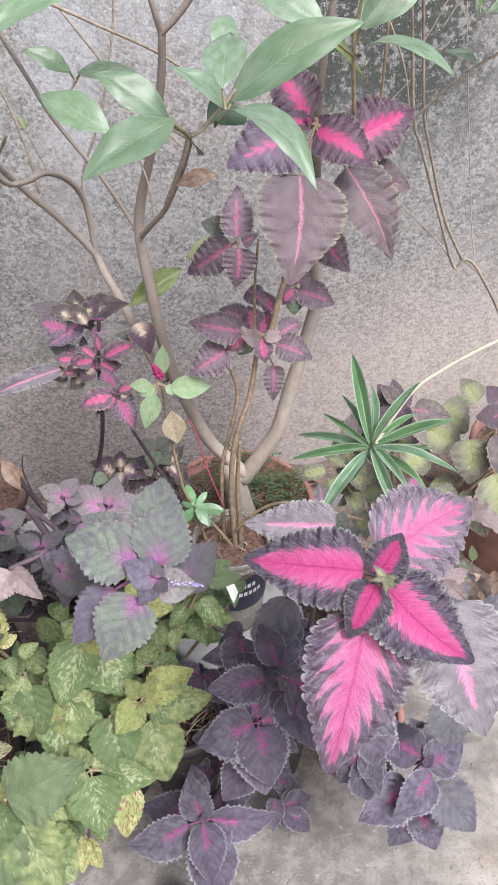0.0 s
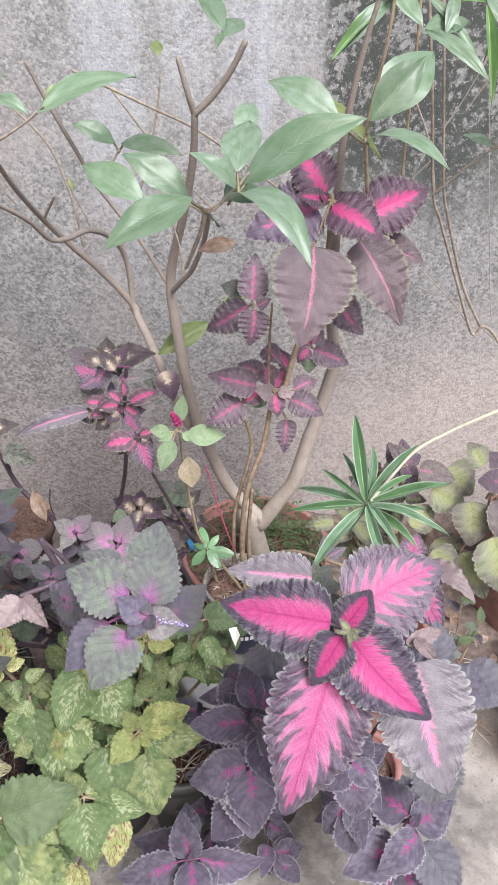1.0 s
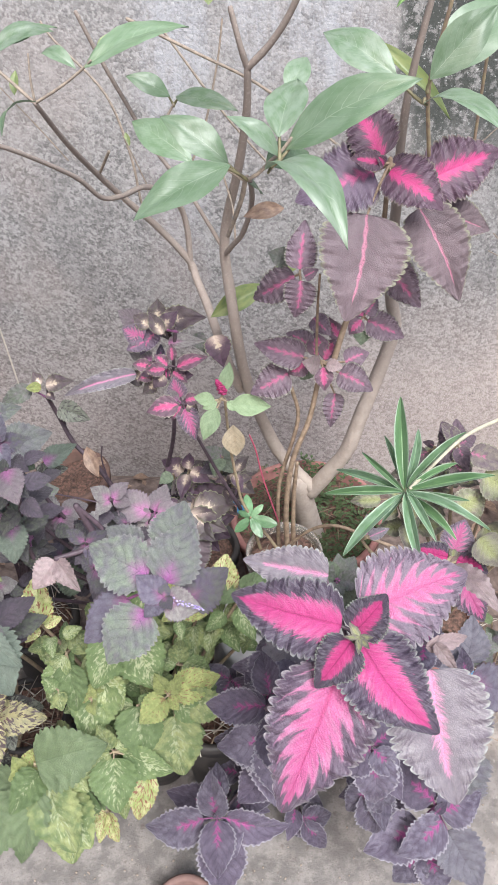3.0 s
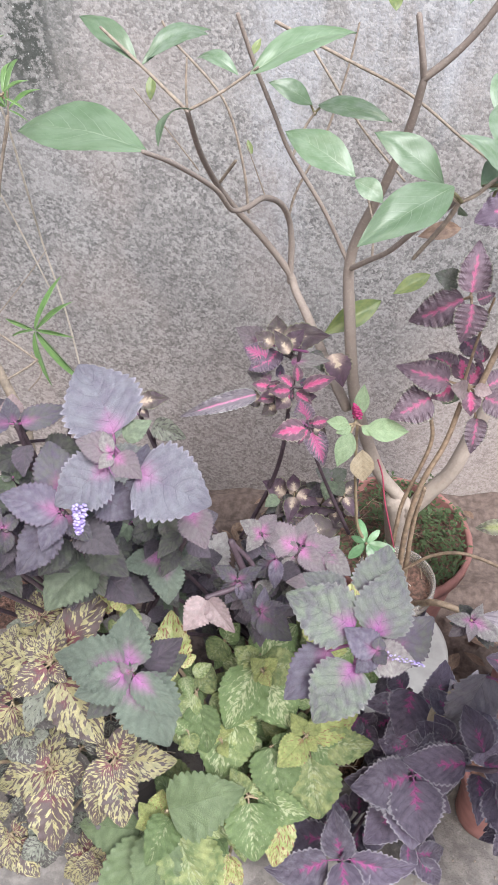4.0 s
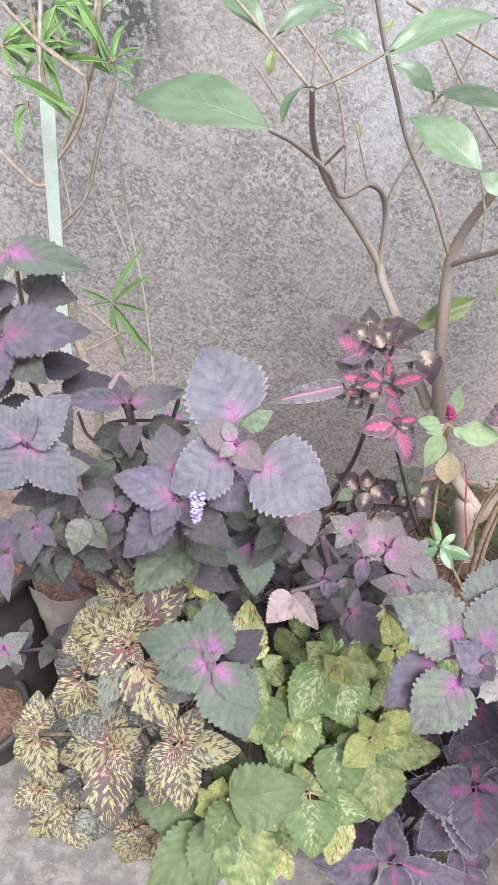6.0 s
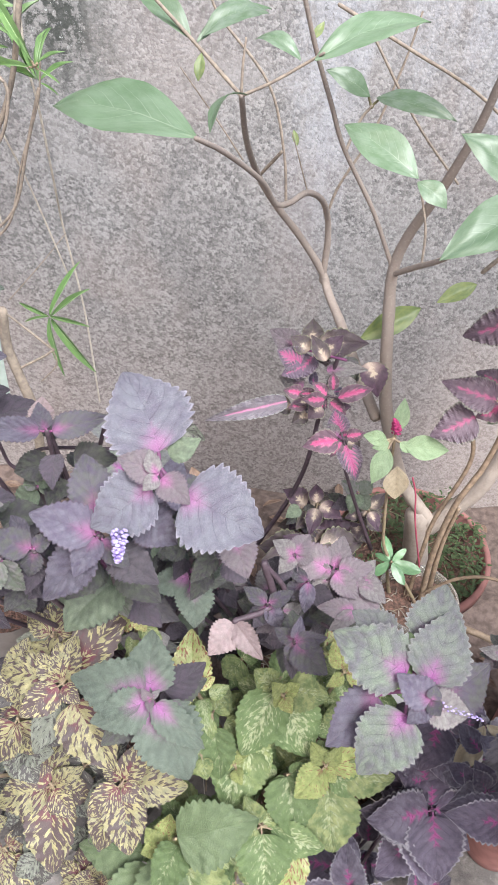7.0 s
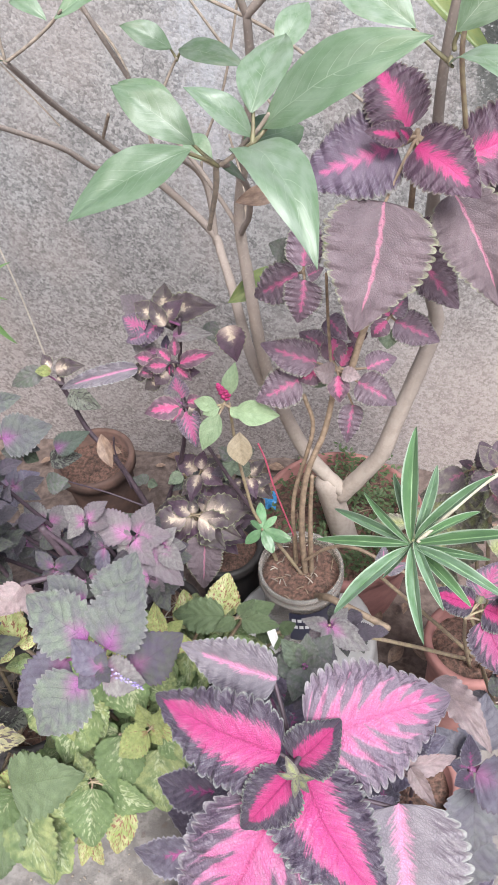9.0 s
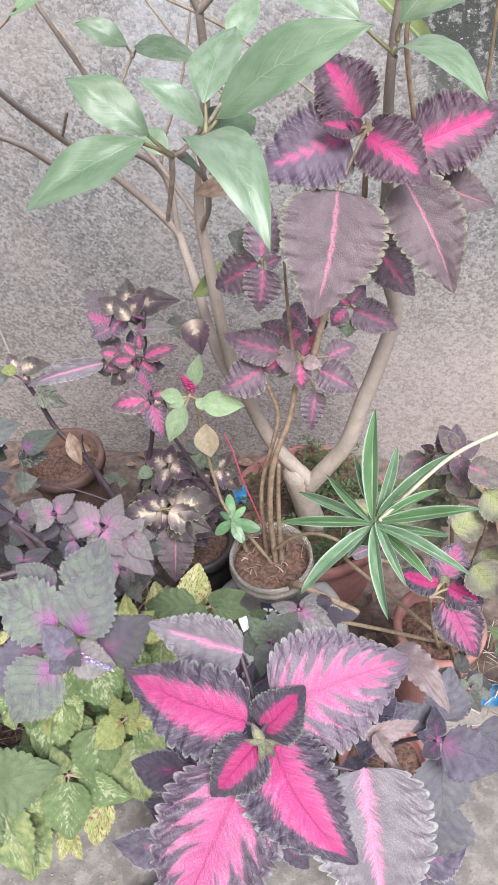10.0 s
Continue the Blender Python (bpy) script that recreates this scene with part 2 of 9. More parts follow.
VEINS = {"dark": 7, "pink": 8, "pinkdeep": 8, "pinkbig": 7, "pinkvein": 7, "pinkgrey": 7, "tall": 7, "tallleft": 7, "tallmid": 6, "talltop": 7, "redc": 5, "cream": 5, "limeyel": 5, "tree": 8}
LEAF = {
    "grey": leaf_material("grey_leaf", (0.172, 0.206, 0.161), (0.130, 0.127, 0.140), alt=(0.152, 0.165, 0.151), root=(0.33, 0.1, 0.3), root_to=0.27, vein=(0.075, 0.07, 0.088), rim=(0.2, 0.2, 0.2), rim_at=0.955, bumps=2.0, blotch=0.7, grain=0.5, vary=0.3, net=0.6, cells_at=20.0),
    "dusk": leaf_material("slate_leaf", (0.162, 0.157, 0.182), (0.109, 0.100, 0.128), alt=(0.142, 0.147, 0.152), vein=(0.076, 0.062, 0.087), rim=(0.162, 0.152, 0.171), rim_at=0.97, bumps=2.0, grain=0.34, vary=0.3, net=0.55, cells_at=22.0),
    "purple": leaf_material("purple_leaf", (0.144, 0.136, 0.172), (0.089, 0.074, 0.110), alt=(0.097, 0.103, 0.091), root=(0.255, 0.101, 0.209), root_to=0.28, vein=(0.097, 0.074, 0.100), rim=(0.086, 0.063, 0.086), rim_at=0.97, bumps=2.0, grain=0.3, net=0.55, cells_at=22.0),
    "bluegrey": leaf_material("blue_grey_leaf", (0.170, 0.174, 0.201), (0.128, 0.119, 0.155), root=(0.331, 0.147, 0.287), root_to=0.24, vein=(0.087, 0.074, 0.104), rim=(0.22, 0.21, 0.25), rim_at=0.955, vary=0.2, bumps=2.0, grain=0.5, net=0.55, cells_at=22.0),
    "mauve": leaf_material("mauve_leaf", (0.264, 0.256, 0.243), (0.176, 0.156, 0.164), alt=(0.168, 0.132, 0.156), root=(0.399, 0.144, 0.315), root_to=0.32, vein=(0.152, 0.120, 0.145), rim=(0.135, 0.104, 0.132), rim_at=0.97, bumps=2.0, grain=0.5, net=0.55, cells_at=22.0),
    # Darker skin for lower leaves: shade inside the clump put into the colour.
    "under": leaf_material("shade_toned_leaf", (0.105, 0.118, 0.09), (0.07, 0.062, 0.075), alt=(0.095, 0.075, 0.1), vein=(0.055, 0.06, 0.055), bumps=2.0, grain=0.34, net=0.55, cells_at=22.0),
    "palepink": leaf_material("pale_pink_leaf", (0.237, 0.178, 0.186), (0.178, 0.139, 0.139), bumps=0.8),
    "green": leaf_material("dull_green_leaf", (0.13, 0.165, 0.11), (0.08, 0.1, 0.07), alt=(0.13, 0.12, 0.125), vein=(0.09, 0.11, 0.08), bumps=1.1),
    "green2": leaf_material("fresh_green_leaf", (0.114, 0.154, 0.080), (0.082, 0.115, 0.057), vein=(0.082, 0.117, 0.057), bumps=2.0, grain=0.28, vary=0.3),
    "greenmag": leaf_material("magenta_veined_leaf", (0.120, 0.149, 0.120), (0.093, 0.114, 0.094), root=(0.36, 0.13, 0.33), root_to=0.34, vein=(0.093, 0.110, 0.094), bumps=2.0, grain=0.5, vary=0.25, net=0.55, cells_at=22.0),
    "lime": leaf_material("lime_leaf", (0.128, 0.186, 0.076), (0.085, 0.13, 0.05), alt=(0.25, 0.28, 0.12), spots=(0.3, 0.335, 0.2), spot_at=0.6, spot_scale=6.0, hub=0.26, vein=(0.09, 0.135, 0.055), bumps=2.0, stray=0.16, grain=0.34, net=0.4, spot_soft=0.11),
    "limeyel": leaf_material("yellow_lime_leaf", (0.3, 0.335, 0.13), (0.167, 0.206, 0.072), spots=(0.198, 0.110, 0.064), spot_at=0.64, spot_scale=8.0, root=(0.190, 0.088, 0.057), root_to=0.14, bumps=2.0, stray=0.14, grain=0.34),
    "limered": leaf_material("mottled_lime_leaf", (0.4, 0.39, 0.2), (0.22, 0.28, 0.09), spots=(0.21, 0.09, 0.06), spot_at=0.57, spot_scale=6.0, bumps=0.8),
    "brown": leaf_material("brown_cream_leaf", (0.3, 0.27, 0.135), (0.19, 0.185, 0.105), spots=(0.064, 0.046, 0.047), spots_root=(0.09, 0.028, 0.038), spot_at=0.485, spot_scale=4.6, streaks=True, root=(0.11, 0.035, 0.042), root_to=0.1, bumps=1.0, stray=0.1, grain=0.34),
    "browngrey": leaf_material("grey_mottled_leaf", (0.18, 0.19, 0.155), (0.12, 0.13, 0.105), spots=(0.05, 0.045, 0.045), spot_at=0.48, streaks=True, bumps=1.0, stray=0.3),
    "dark": leaf_material("dark_purple_leaf", (0.101, 0.084, 0.121), (0.058, 0.045, 0.071), alt=(0.134, 0.121, 0.159), centre=(0.280, 0.056, 0.185), wide=0.09, feather=0.35, ray=0.3, soft=0.16, reach=0.6, rim=(0.213, 0.202, 0.230), rim_at=0.93, vein=(0.036, 0.022, 0.043), bumps=2.0, veins=7, grain=0.45, net=0.6, cells_at=20.0),
    "pink": leaf_material("pink_leaf", (0.053, 0.039, 0.062), (0.074, 0.057, 0.085), centre=(0.350, 0.041, 0.155), centre_pale=(0.377, 0.106, 0.216), frill=(0.120, 0.108, 0.133), band_dark=(0.032, 0.021, 0.038), wide=0.5, feather=0.5, ray=0.06, soft=0.1, reach=1.0, rim=(0.184, 0.193, 0.188), rim_at=0.97, rib=(0.276, 0.028, 0.113), veins=8, vary=0.15, grain=0.35, net=0.5, rays=0.5, cells_at=20.0, bumps=2.0),
    "pinkdeep": leaf_material("crimson_leaf", (0.045, 0.032, 0.052), (0.063, 0.049, 0.070), centre=(0.315, 0.027, 0.122), centre_pale=(0.333, 0.057, 0.160), frill=(0.108, 0.102, 0.117), band_dark=(0.027, 0.019, 0.032), wide=0.4, feather=0.45, ray=0.05, soft=0.1, reach=0.93, rim=(0.171, 0.190, 0.160), rim_at=0.96, rib=(0.216, 0.019, 0.085), veins=8, vary=0.15, grain=0.35, net=0.5, rays=0.5, cells_at=18.0, bumps=2.0),
    "pinkbig": leaf_material("light_pink_leaf", (0.070, 0.048, 0.073), (0.099, 0.072, 0.101), centre=(0.331, 0.074, 0.182), centre_pale=(0.347, 0.136, 0.235), frill=(0.124, 0.101, 0.130), band_dark=(0.037, 0.024, 0.040), wide=0.52, feather=0.42, ray=0.5, soft=0.12, reach=1.02, rim=(0.182, 0.169, 0.178), rim_at=0.97, rib=(0.298, 0.044, 0.130), veins=7, vary=0.15, grain=0.35, net=0.5, rays=0.5, cells_at=20.0, bumps=2.0),
    "pinkvein": leaf_material("pink_veined_leaf", (0.141, 0.107, 0.145), (0.169, 0.133, 0.170), centre=(0.385, 0.103, 0.221), centre_pale=(0.404, 0.172, 0.276), frill=(0.160, 0.133, 0.166), band_dark=(0.056, 0.039, 0.060), wide=0.42, feather=0.45, ray=0.6, soft=0.15, reach=1.0, rim=(0.216, 0.206, 0.212), rim_at=0.97, rib=(0.376, 0.086, 0.202), veins=7, vary=0.15, grain=0.35, net=0.5, rays=0.5, cells_at=20.0, bumps=2.0),
    "pinkgrey": leaf_material("faded_pink_leaf", (0.18, 0.162, 0.182), (0.125, 0.108, 0.13), centre=(0.42, 0.18, 0.29), wide=0.1, feather=0.4, ray=0.05, soft=0.1, reach=0.95, frill=(0.2, 0.187, 0.2), band_dark=(0.09, 0.073, 0.095), rim=(0.25, 0.26, 0.25), rim_at=0.965, veins=7, vary=0.2, grain=0.35, cells_at=18.0),
    "tall": leaf_material("maroon_leaf", (0.165, 0.125, 0.14), (0.12, 0.09, 0.102), centre=(0.4, 0.17, 0.24), wide=0.045, feather=0.0, ray=0.04, soft=0.025, reach=1.03, rim=(0.22, 0.22, 0.16), rim_at=0.955, vein=(0.17, 0.11, 0.135), veins=7, vary=0.2, grain=0.3, net=0.5, cells_at=20.0, bumps=1.8),
    "tallleft": leaf_material("purple_pink_veined_leaf", (0.135, 0.098, 0.14), (0.095, 0.065, 0.1), centre=(0.4, 0.1, 0.22), wide=0.1, feather=0.3, ray=0.2, soft=0.14, reach=0.95, frill=(0.17, 0.145, 0.18), band_dark=(0.06, 0.038, 0.062), rim=(0.2, 0.19, 0.17), rim_at=0.965, veins=7, vary=0.15, grain=0.35, cells_at=20.0),
    "tallmid": leaf_material("magenta_heart_leaf", (0.160, 0.115, 0.145), (0.099, 0.065, 0.088), alt=(0.122, 0.080, 0.105), centre=(0.357, 0.095, 0.190), centre_pale=(0.376, 0.200, 0.270), wide=0.09, feather=0.3, ray=0.15, soft=0.12, reach=0.92, frill=(0.179, 0.150, 0.170), band_dark=(0.061, 0.038, 0.050), rim=(0.197, 0.200, 0.160), rim_at=0.95, veins=6, grain=0.35),
    "talltop": leaf_material("maroon_magenta_leaf", (0.085, 0.047, 0.072), (0.058, 0.03, 0.047), centre=(0.36, 0.035, 0.14), centre_pale=(0.38, 0.085, 0.2), wide=0.24, feather=0.5, ray=0.14, soft=0.16, reach=0.95, frill=(0.13, 0.092, 0.12), band_dark=(0.03, 0.015, 0.025), rim=(0.16, 0.14, 0.12), rim_at=0.97, veins=7, vary=0.2, grain=0.35, net=0.5, rays=0.5, cells_at=20.0),
    "redc": leaf_material("red_leaf", (0.132, 0.080, 0.105), (0.080, 0.045, 0.065), centre=(0.376, 0.065, 0.165), centre_pale=(0.404, 0.200, 0.290), wide=0.3, feather=0.5, ray=0.2, soft=0.14, reach=0.9, rim=(0.197, 0.180, 0.150), rim_at=0.94, veins=5, grain=0.35),
    "cream": leaf_material("cream_centred_leaf", (0.08, 0.042, 0.07), (0.055, 0.035, 0.05), alt=(0.075, 0.065, 0.055), centre=(0.47, 0.41, 0.29), centre_pale=(0.43, 0.22, 0.29), root=(0.47, 0.38, 0.32), root_to=0.4, wide=0.2, feather=0.6, ray=0.3, soft=0.12, reach=0.6, rim=(0.17, 0.18, 0.11), rim_at=0.95, grain=0.35),
    "rightp": leaf_material("purple_green_leaf", (0.115, 0.08, 0.105), (0.075, 0.055, 0.07), alt=(0.13, 0.115, 0.1), centre=(0.3, 0.1, 0.18), wide=0.07, feather=0.4, ray=0.2, soft=0.16, reach=0.55, rim=(0.19, 0.19, 0.14), rim_at=0.95, bumps=1.6, grain=0.36),
    "righty": leaf_material("yellow_purple_leaf", (0.165, 0.16, 0.12), (0.12, 0.1, 0.1), alt=(0.15, 0.17, 0.1), centre=(0.225, 0.245, 0.115), centre_pale=(0.32, 0.33, 0.21), wide=0.42, feather=0.5, ray=0.15, soft=0.4, reach=0.8, vein=(0.12, 0.11, 0.075), rim=(0.2, 0.2, 0.15), rim_at=0.95, bumps=1.8, grain=0.4),
    "herb": leaf_material("celosia_leaf", (0.19, 0.255, 0.15), (0.14, 0.2, 0.11), vein=(0.24, 0.3, 0.19), grain=0.3),
    "jade": leaf_material("jade_leaf", (0.14, 0.26, 0.13), (0.1, 0.2, 0.1), gloss=0.5, rough=0.35, bumps=0.1, net=0.15),
    "tree": leaf_material("tree_leaf", (0.147, 0.209, 0.138), (0.098, 0.158, 0.087), alt=(0.176, 0.228, 0.175), vein=(0.216, 0.279, 0.202), rib=(0.235, 0.288, 0.212), ribwide=0.035, gloss=0.5, rough=0.4, bumps=0.3, veins=8, through_light=0.22, velvet=0.0, grain=0.16, net=0.3, vary=0.35),
    "treeyel": leaf_material("yellow_tree_leaf", (0.19, 0.225, 0.085), (0.12, 0.17, 0.07), gloss=0.42, rough=0.42, bumps=0.3, through_light=0.25, net=0.2, grain=0.2),
    "drac": leaf_material("striped_leaf", (0.1, 0.19, 0.085), (0.075, 0.145, 0.07), alt=(0.15, 0.22, 0.16), rim=(0.27, 0.345, 0.26), rim_at=0.84, rib=(0.16, 0.26, 0.11), gloss=0.5, rough=0.36, bumps=0.2, veins=0, net=0.1, grain=0.25),
    "oleander": leaf_material("narrow_leaf", (0.15, 0.25, 0.09), (0.1, 0.18, 0.07), rib=(0.3, 0.38, 0.22), gloss=0.5, rough=0.45, bumps=0.15, net=0.15),
    "tan": leaf_material("dead_leaf", (0.34, 0.29, 0.21), (0.27, 0.22, 0.15), vein=(0.26, 0.2, 0.14), bumps=0.6),
    "litter": leaf_material("fallen_leaf", (0.26, 0.18, 0.13), (0.14, 0.09, 0.07), vein=(0.2, 0.14, 0.1), bumps=0.6),
    "moss": leaf_material("creeper_leaf", (0.1, 0.15, 0.06), (0.055, 0.085, 0.035)),
}


def plain(name, colour, other, scale=40, rough=0.7, bumps=0.4, distance=0.002, metal=0.0):
    g = Graph(name, rough)
    p = g.place()
    n1, n2 = g.noise(scale, 4, p), g.noise(scale * 0.15, 3, p)
    col = g.mix(g.step(0.3, 0.7, n1), colour, other)
    tone = g.math('MULTIPLY_ADD', n2, 0.5, 0.75)
    col = g.mix(1.0, col, g.join(tone, tone, tone), 'MULTIPLY')
    g.bsdf.inputs["Metallic"].default_value = metal
    return g.done(col, g.bump(n1, bumps, distance))


def plaster():
    """Rough-cast grey plaster of stone chips, browner near its foot, with lime streaks and black moss."""
    g = Graph("roughcast_plaster", 0.92)
    p = g.place()
    x, y, z = g.split(p)

    def chips(scale):
        n = g.tree.nodes.new("ShaderNodeTexVoronoi")
        n.inputs["Scale"].default_value = scale
        warp = g.math('MULTIPLY', g.noise(scale * 1.3, 2, p), 0.006)
        g.put(n.inputs["Vector"], g.join(g.math('ADD', x, warp), g.math('ADD', y, warp), g.math('SUBTRACT', z, warp)))
        return g.split(n.outputs["Color"])[0], n.outputs["Distance"]

    shade1, far1 = chips(185)
    shade2, far2 = chips(400)
    broad, patch, blot, grit = g.noise(2.6, 4, p), g.noise(9, 5, p, 0.6), g.noise(32, 4, p, 0.6), g.noise(240, 3, p, 0.6)
    chip = g.math('ADD', g.math('ADD', g.math('MULTIPLY', shade1, 0.34), g.math('MULTIPLY', shade2, 0.2)), g.math('ADD', g.math('MULTIPLY', grit, 0.36), g.math('MULTIPLY', blot, 0.3)))
    col = g.mix(g.step(0.28, 0.92, chip), (0.087, 0.085, 0.087), (0.33, 0.324, 0.324))
    col = g.mix(g.math('MULTIPLY', g.step(0.45, 0.66, patch), 0.4), col, (0.262, 0.254, 0.254))
    col = g.mix(g.math('MULTIPLY', g.step(0.47, 0.33, patch), 0.32), col, (0.144, 0.139, 0.141))
    rust = g.math('MULTIPLY', g.step(0.5, 0.68, g.noise(5, 4, g.stretch(p, (1, 1, 0.6)))), 0.22)
    col = g.mix(rust, col, (0.29, 0.235, 0.22))
    foot = g.math('ADD', z, g.math('MULTIPLY', g.math('SUBTRACT', broad, 0.5), 0.4))
    col = g.mix(g.math('MULTIPLY', g.step(0.72, 0.2, foot), 0.5), col, g.mix(g.step(0.3, 0.8, chip), (0.17, 0.135, 0.125), (0.36, 0.3, 0.285)))
    # Paler plaster low on the right: the stronger light there, painted into the colour.
    foot_light = g.math('MULTIPLY', g.step(0.22, 0.42, g.math('ADD', x, g.math('MULTIPLY', g.math('SUBTRACT', broad, 0.5), 0.3))), g.step(0.66, 0.38, foot))
    col = g.mix(g.math('MULTIPLY', foot_light, 0.6), col, g.mix(g.step(0.35, 0.75, chip), (0.34, 0.29, 0.268), (0.49, 0.43, 0.405)))
    head = g.step(0.75, 1.15, g.math('ADD', z, g.math('MULTIPLY', g.math('SUBTRACT', patch, 0.5), 0.35)))
    col = g.mix(g.math('MULTIPLY', head, 0.14), col, (0.38, 0.37, 0.37))
    wander = g.math('ADD', x, g.math('MULTIPLY', g.math('SUBTRACT', patch, 0.5), 0.14))
    run = g.noise(1.0, 4, g.stretch(p, (26, 1, 1.6)))
    column = g.math('MULTIPLY', g.step(0.085, 0.02, g.math('ABSOLUTE', g.math('ADD', wander, 0.02))), g.step(0.6, 1.0, z))
    sheet = g.math('MULTIPLY', g.math('MULTIPLY', g.step(-0.1, 0.02, wander), g.step(0.4, 0.28, wander)), g.step(0.92, 1.12, g.math('ADD', z, g.math('MULTIPLY', g.math('SUBTRACT', run, 0.5), 0.3))))
    lime = g.math('MULTIPLY', g.math('MAXIMUM', column, sheet), g.step(0.36, 0.62, g.math('ADD', g.math('MULTIPLY', run, 0.5), g.math('ADD', g.math('MULTIPLY', blot, 0.3), g.math('MULTIPLY', grit, 0.22)))))
    col = g.mix(g.math('MULTIPLY', lime, 0.5), col, (0.4, 0.425, 0.475))
    streak = g.noise(1.0, 3, g.stretch(p, (14, 1, 0.8)))
    edge = g.math('MULTIPLY', g.math('SUBTRACT', streak, 0.5), 0.35)
    where = g.math('MULTIPLY', g.step(0.27, 0.38, g.math('ADD', x, edge)), g.step(0.82, 1.02, g.math('ADD', z, edge)))
    where = g.math('MULTIPLY', where, g.step(0.86, 0.66, g.math('ADD', x, edge)))
    where = g.math('MAXIMUM', where, g.math('MULTIPLY', g.step(-0.3, -0.46, g.math('ADD', x, edge)), g.step(0.9, 1.06, g.math('ADD', z, edge))))
    crust = g.math('ADD', g.math('MULTIPLY', g.noise(85, 5, p, 0.75), 0.6), g.math('ADD', g.math('MULTIPLY', blot, 0.35), g.math('MULTIPLY', streak, 0.25)))
    moss = g.math('MULTIPLY', where, g.step(0.53, 0.62, crust))
    col = g.mix(g.math('MULTIPLY', where, 0.35), col, (0.16, 0.165, 0.16))
    col = g.mix(g.math('MULTIPLY', moss, 0.92), col, (0.032, 0.038, 0.034))
    fleck = g.math('MULTIPLY', where, g.step(0.62, 0.7, g.noise(190, 3, p, 0.65)))
    col = g.mix(g.math('MULTIPLY', fleck, 0.8), col, (0.45, 0.48, 0.47))
    col = g.mix(g.math('MULTIPLY', g.step(0.7, 0.78, g.math('ADD', g.math('MULTIPLY', crust, 0.8), g.math('MULTIPLY', shade2, 0.2))), 0.6), col, (0.06, 0.06, 0.06))
    h = g.math('ADD', g.math('MULTIPLY', g.math('SUBTRACT', 1.0, far1), 0.9), g.math('ADD', g.math('MULTIPLY', far2, -0.4), g.math('ADD', g.math('MULTIPLY', grit, 0.5), blot)))
    return g.done(col, g.bump(h, 0.32, 0.0035))


def concrete():
    """Worn yard concrete: brown stains, worn pale patches, a dark stretch that paints in the shade by the pots,
    pitting.
    """
    g = Graph("worn_concrete", 0.9)
    p = g.place()
    fine, mid, broad, blot = g.noise(220, 3, p), g.noise(30, 5, p, 0.65), g.noise(5, 4, p), g.noise(12, 5, p, 0.65)
    col = g.mix(g.step(0.35, 0.65, broad), (0.24, 0.21, 0.19), (0.33, 0.3, 0.274))
    col = g.mix(g.math('MULTIPLY', g.step(0.46, 0.7, mid), 0.5), col, (0.33, 0.305, 0.28))
    col = g.mix(g.math('MULTIPLY', g.step(0.5, 0.66, blot), 0.6), col, (0.19, 0.145, 0.12))
    col = g.mix(g.math('MULTIPLY', g.step(0.47, 0.34, g.noise(20, 5, p, 0.7)), 0.55), col, (0.14, 0.125, 0.115))
    px, py, pz = g.split(p)
    # Concrete darkened round the pots: the deep shade there, put into its colour.
    floor_shade = g.math('ADD', g.math('MULTIPLY', g.math('ABSOLUTE', g.math('ADD', px, 0.35)), 0.7), g.math('MULTIPLY', g.math('ABSOLUTE', g.math('SUBTRACT', py, 0.75)), 0.9))
    floor_shade = g.math('ADD', floor_shade, g.math('MULTIPLY', g.math('SUBTRACT', broad, 0.5), 0.45))
    col = g.mix(g.math('MULTIPLY', g.step(0.95, 0.65, floor_shade), 0.85), col, g.mix(g.step(0.4, 0.62, mid), (0.085, 0.08, 0.077), (0.165, 0.152, 0.145)))
    col = g.mix(g.math('MULTIPLY', g.step(0.54, 0.68, fine), 0.5), col, (0.12, 0.105, 0.095))
    col = g.mix(g.math('MULTIPLY', g.step(0.65, 0.7, g.noise(70, 3, p)), 0.35), col, (0.32, 0.3, 0.28))
    col = g.mix(g.math('MULTIPLY', g.step(0.64, 0.7, g.noise(48, 3, p)), 0.6), col, (0.1, 0.08, 0.068))
    return g.done(col, g.bump(g.math('ADD', g.math('MULTIPLY', fine, 0.5), g.math('ADD', mid, blot)), 0.7, 0.005))


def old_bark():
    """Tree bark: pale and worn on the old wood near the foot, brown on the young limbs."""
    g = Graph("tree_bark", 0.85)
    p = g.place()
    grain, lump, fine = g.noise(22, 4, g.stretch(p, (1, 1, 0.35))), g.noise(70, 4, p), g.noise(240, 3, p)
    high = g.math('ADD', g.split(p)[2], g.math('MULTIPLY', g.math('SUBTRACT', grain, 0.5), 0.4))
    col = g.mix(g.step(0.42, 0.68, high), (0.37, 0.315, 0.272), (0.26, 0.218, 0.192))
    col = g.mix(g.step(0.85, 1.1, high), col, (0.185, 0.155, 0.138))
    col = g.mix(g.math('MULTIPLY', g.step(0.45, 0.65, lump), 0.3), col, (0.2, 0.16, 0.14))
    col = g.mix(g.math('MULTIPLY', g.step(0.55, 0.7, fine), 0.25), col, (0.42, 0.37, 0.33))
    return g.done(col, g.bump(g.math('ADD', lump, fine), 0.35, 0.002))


WALL, FLOOR = plaster(), concrete()
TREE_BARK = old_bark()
BARK = plain("shrub_bark", (0.32, 0.265, 0.21), (0.2, 0.165, 0.135), 90, 0.85, 0.7)
TWIG = plain("twig_bark", (0.27, 0.225, 0.18), (0.17, 0.14, 0.118), 150, 0.85, 0.5)
STEM_GREEN = plain("green_stem", (0.24, 0.2, 0.12), (0.17, 0.12, 0.09), 120, 0.6, 0.3)
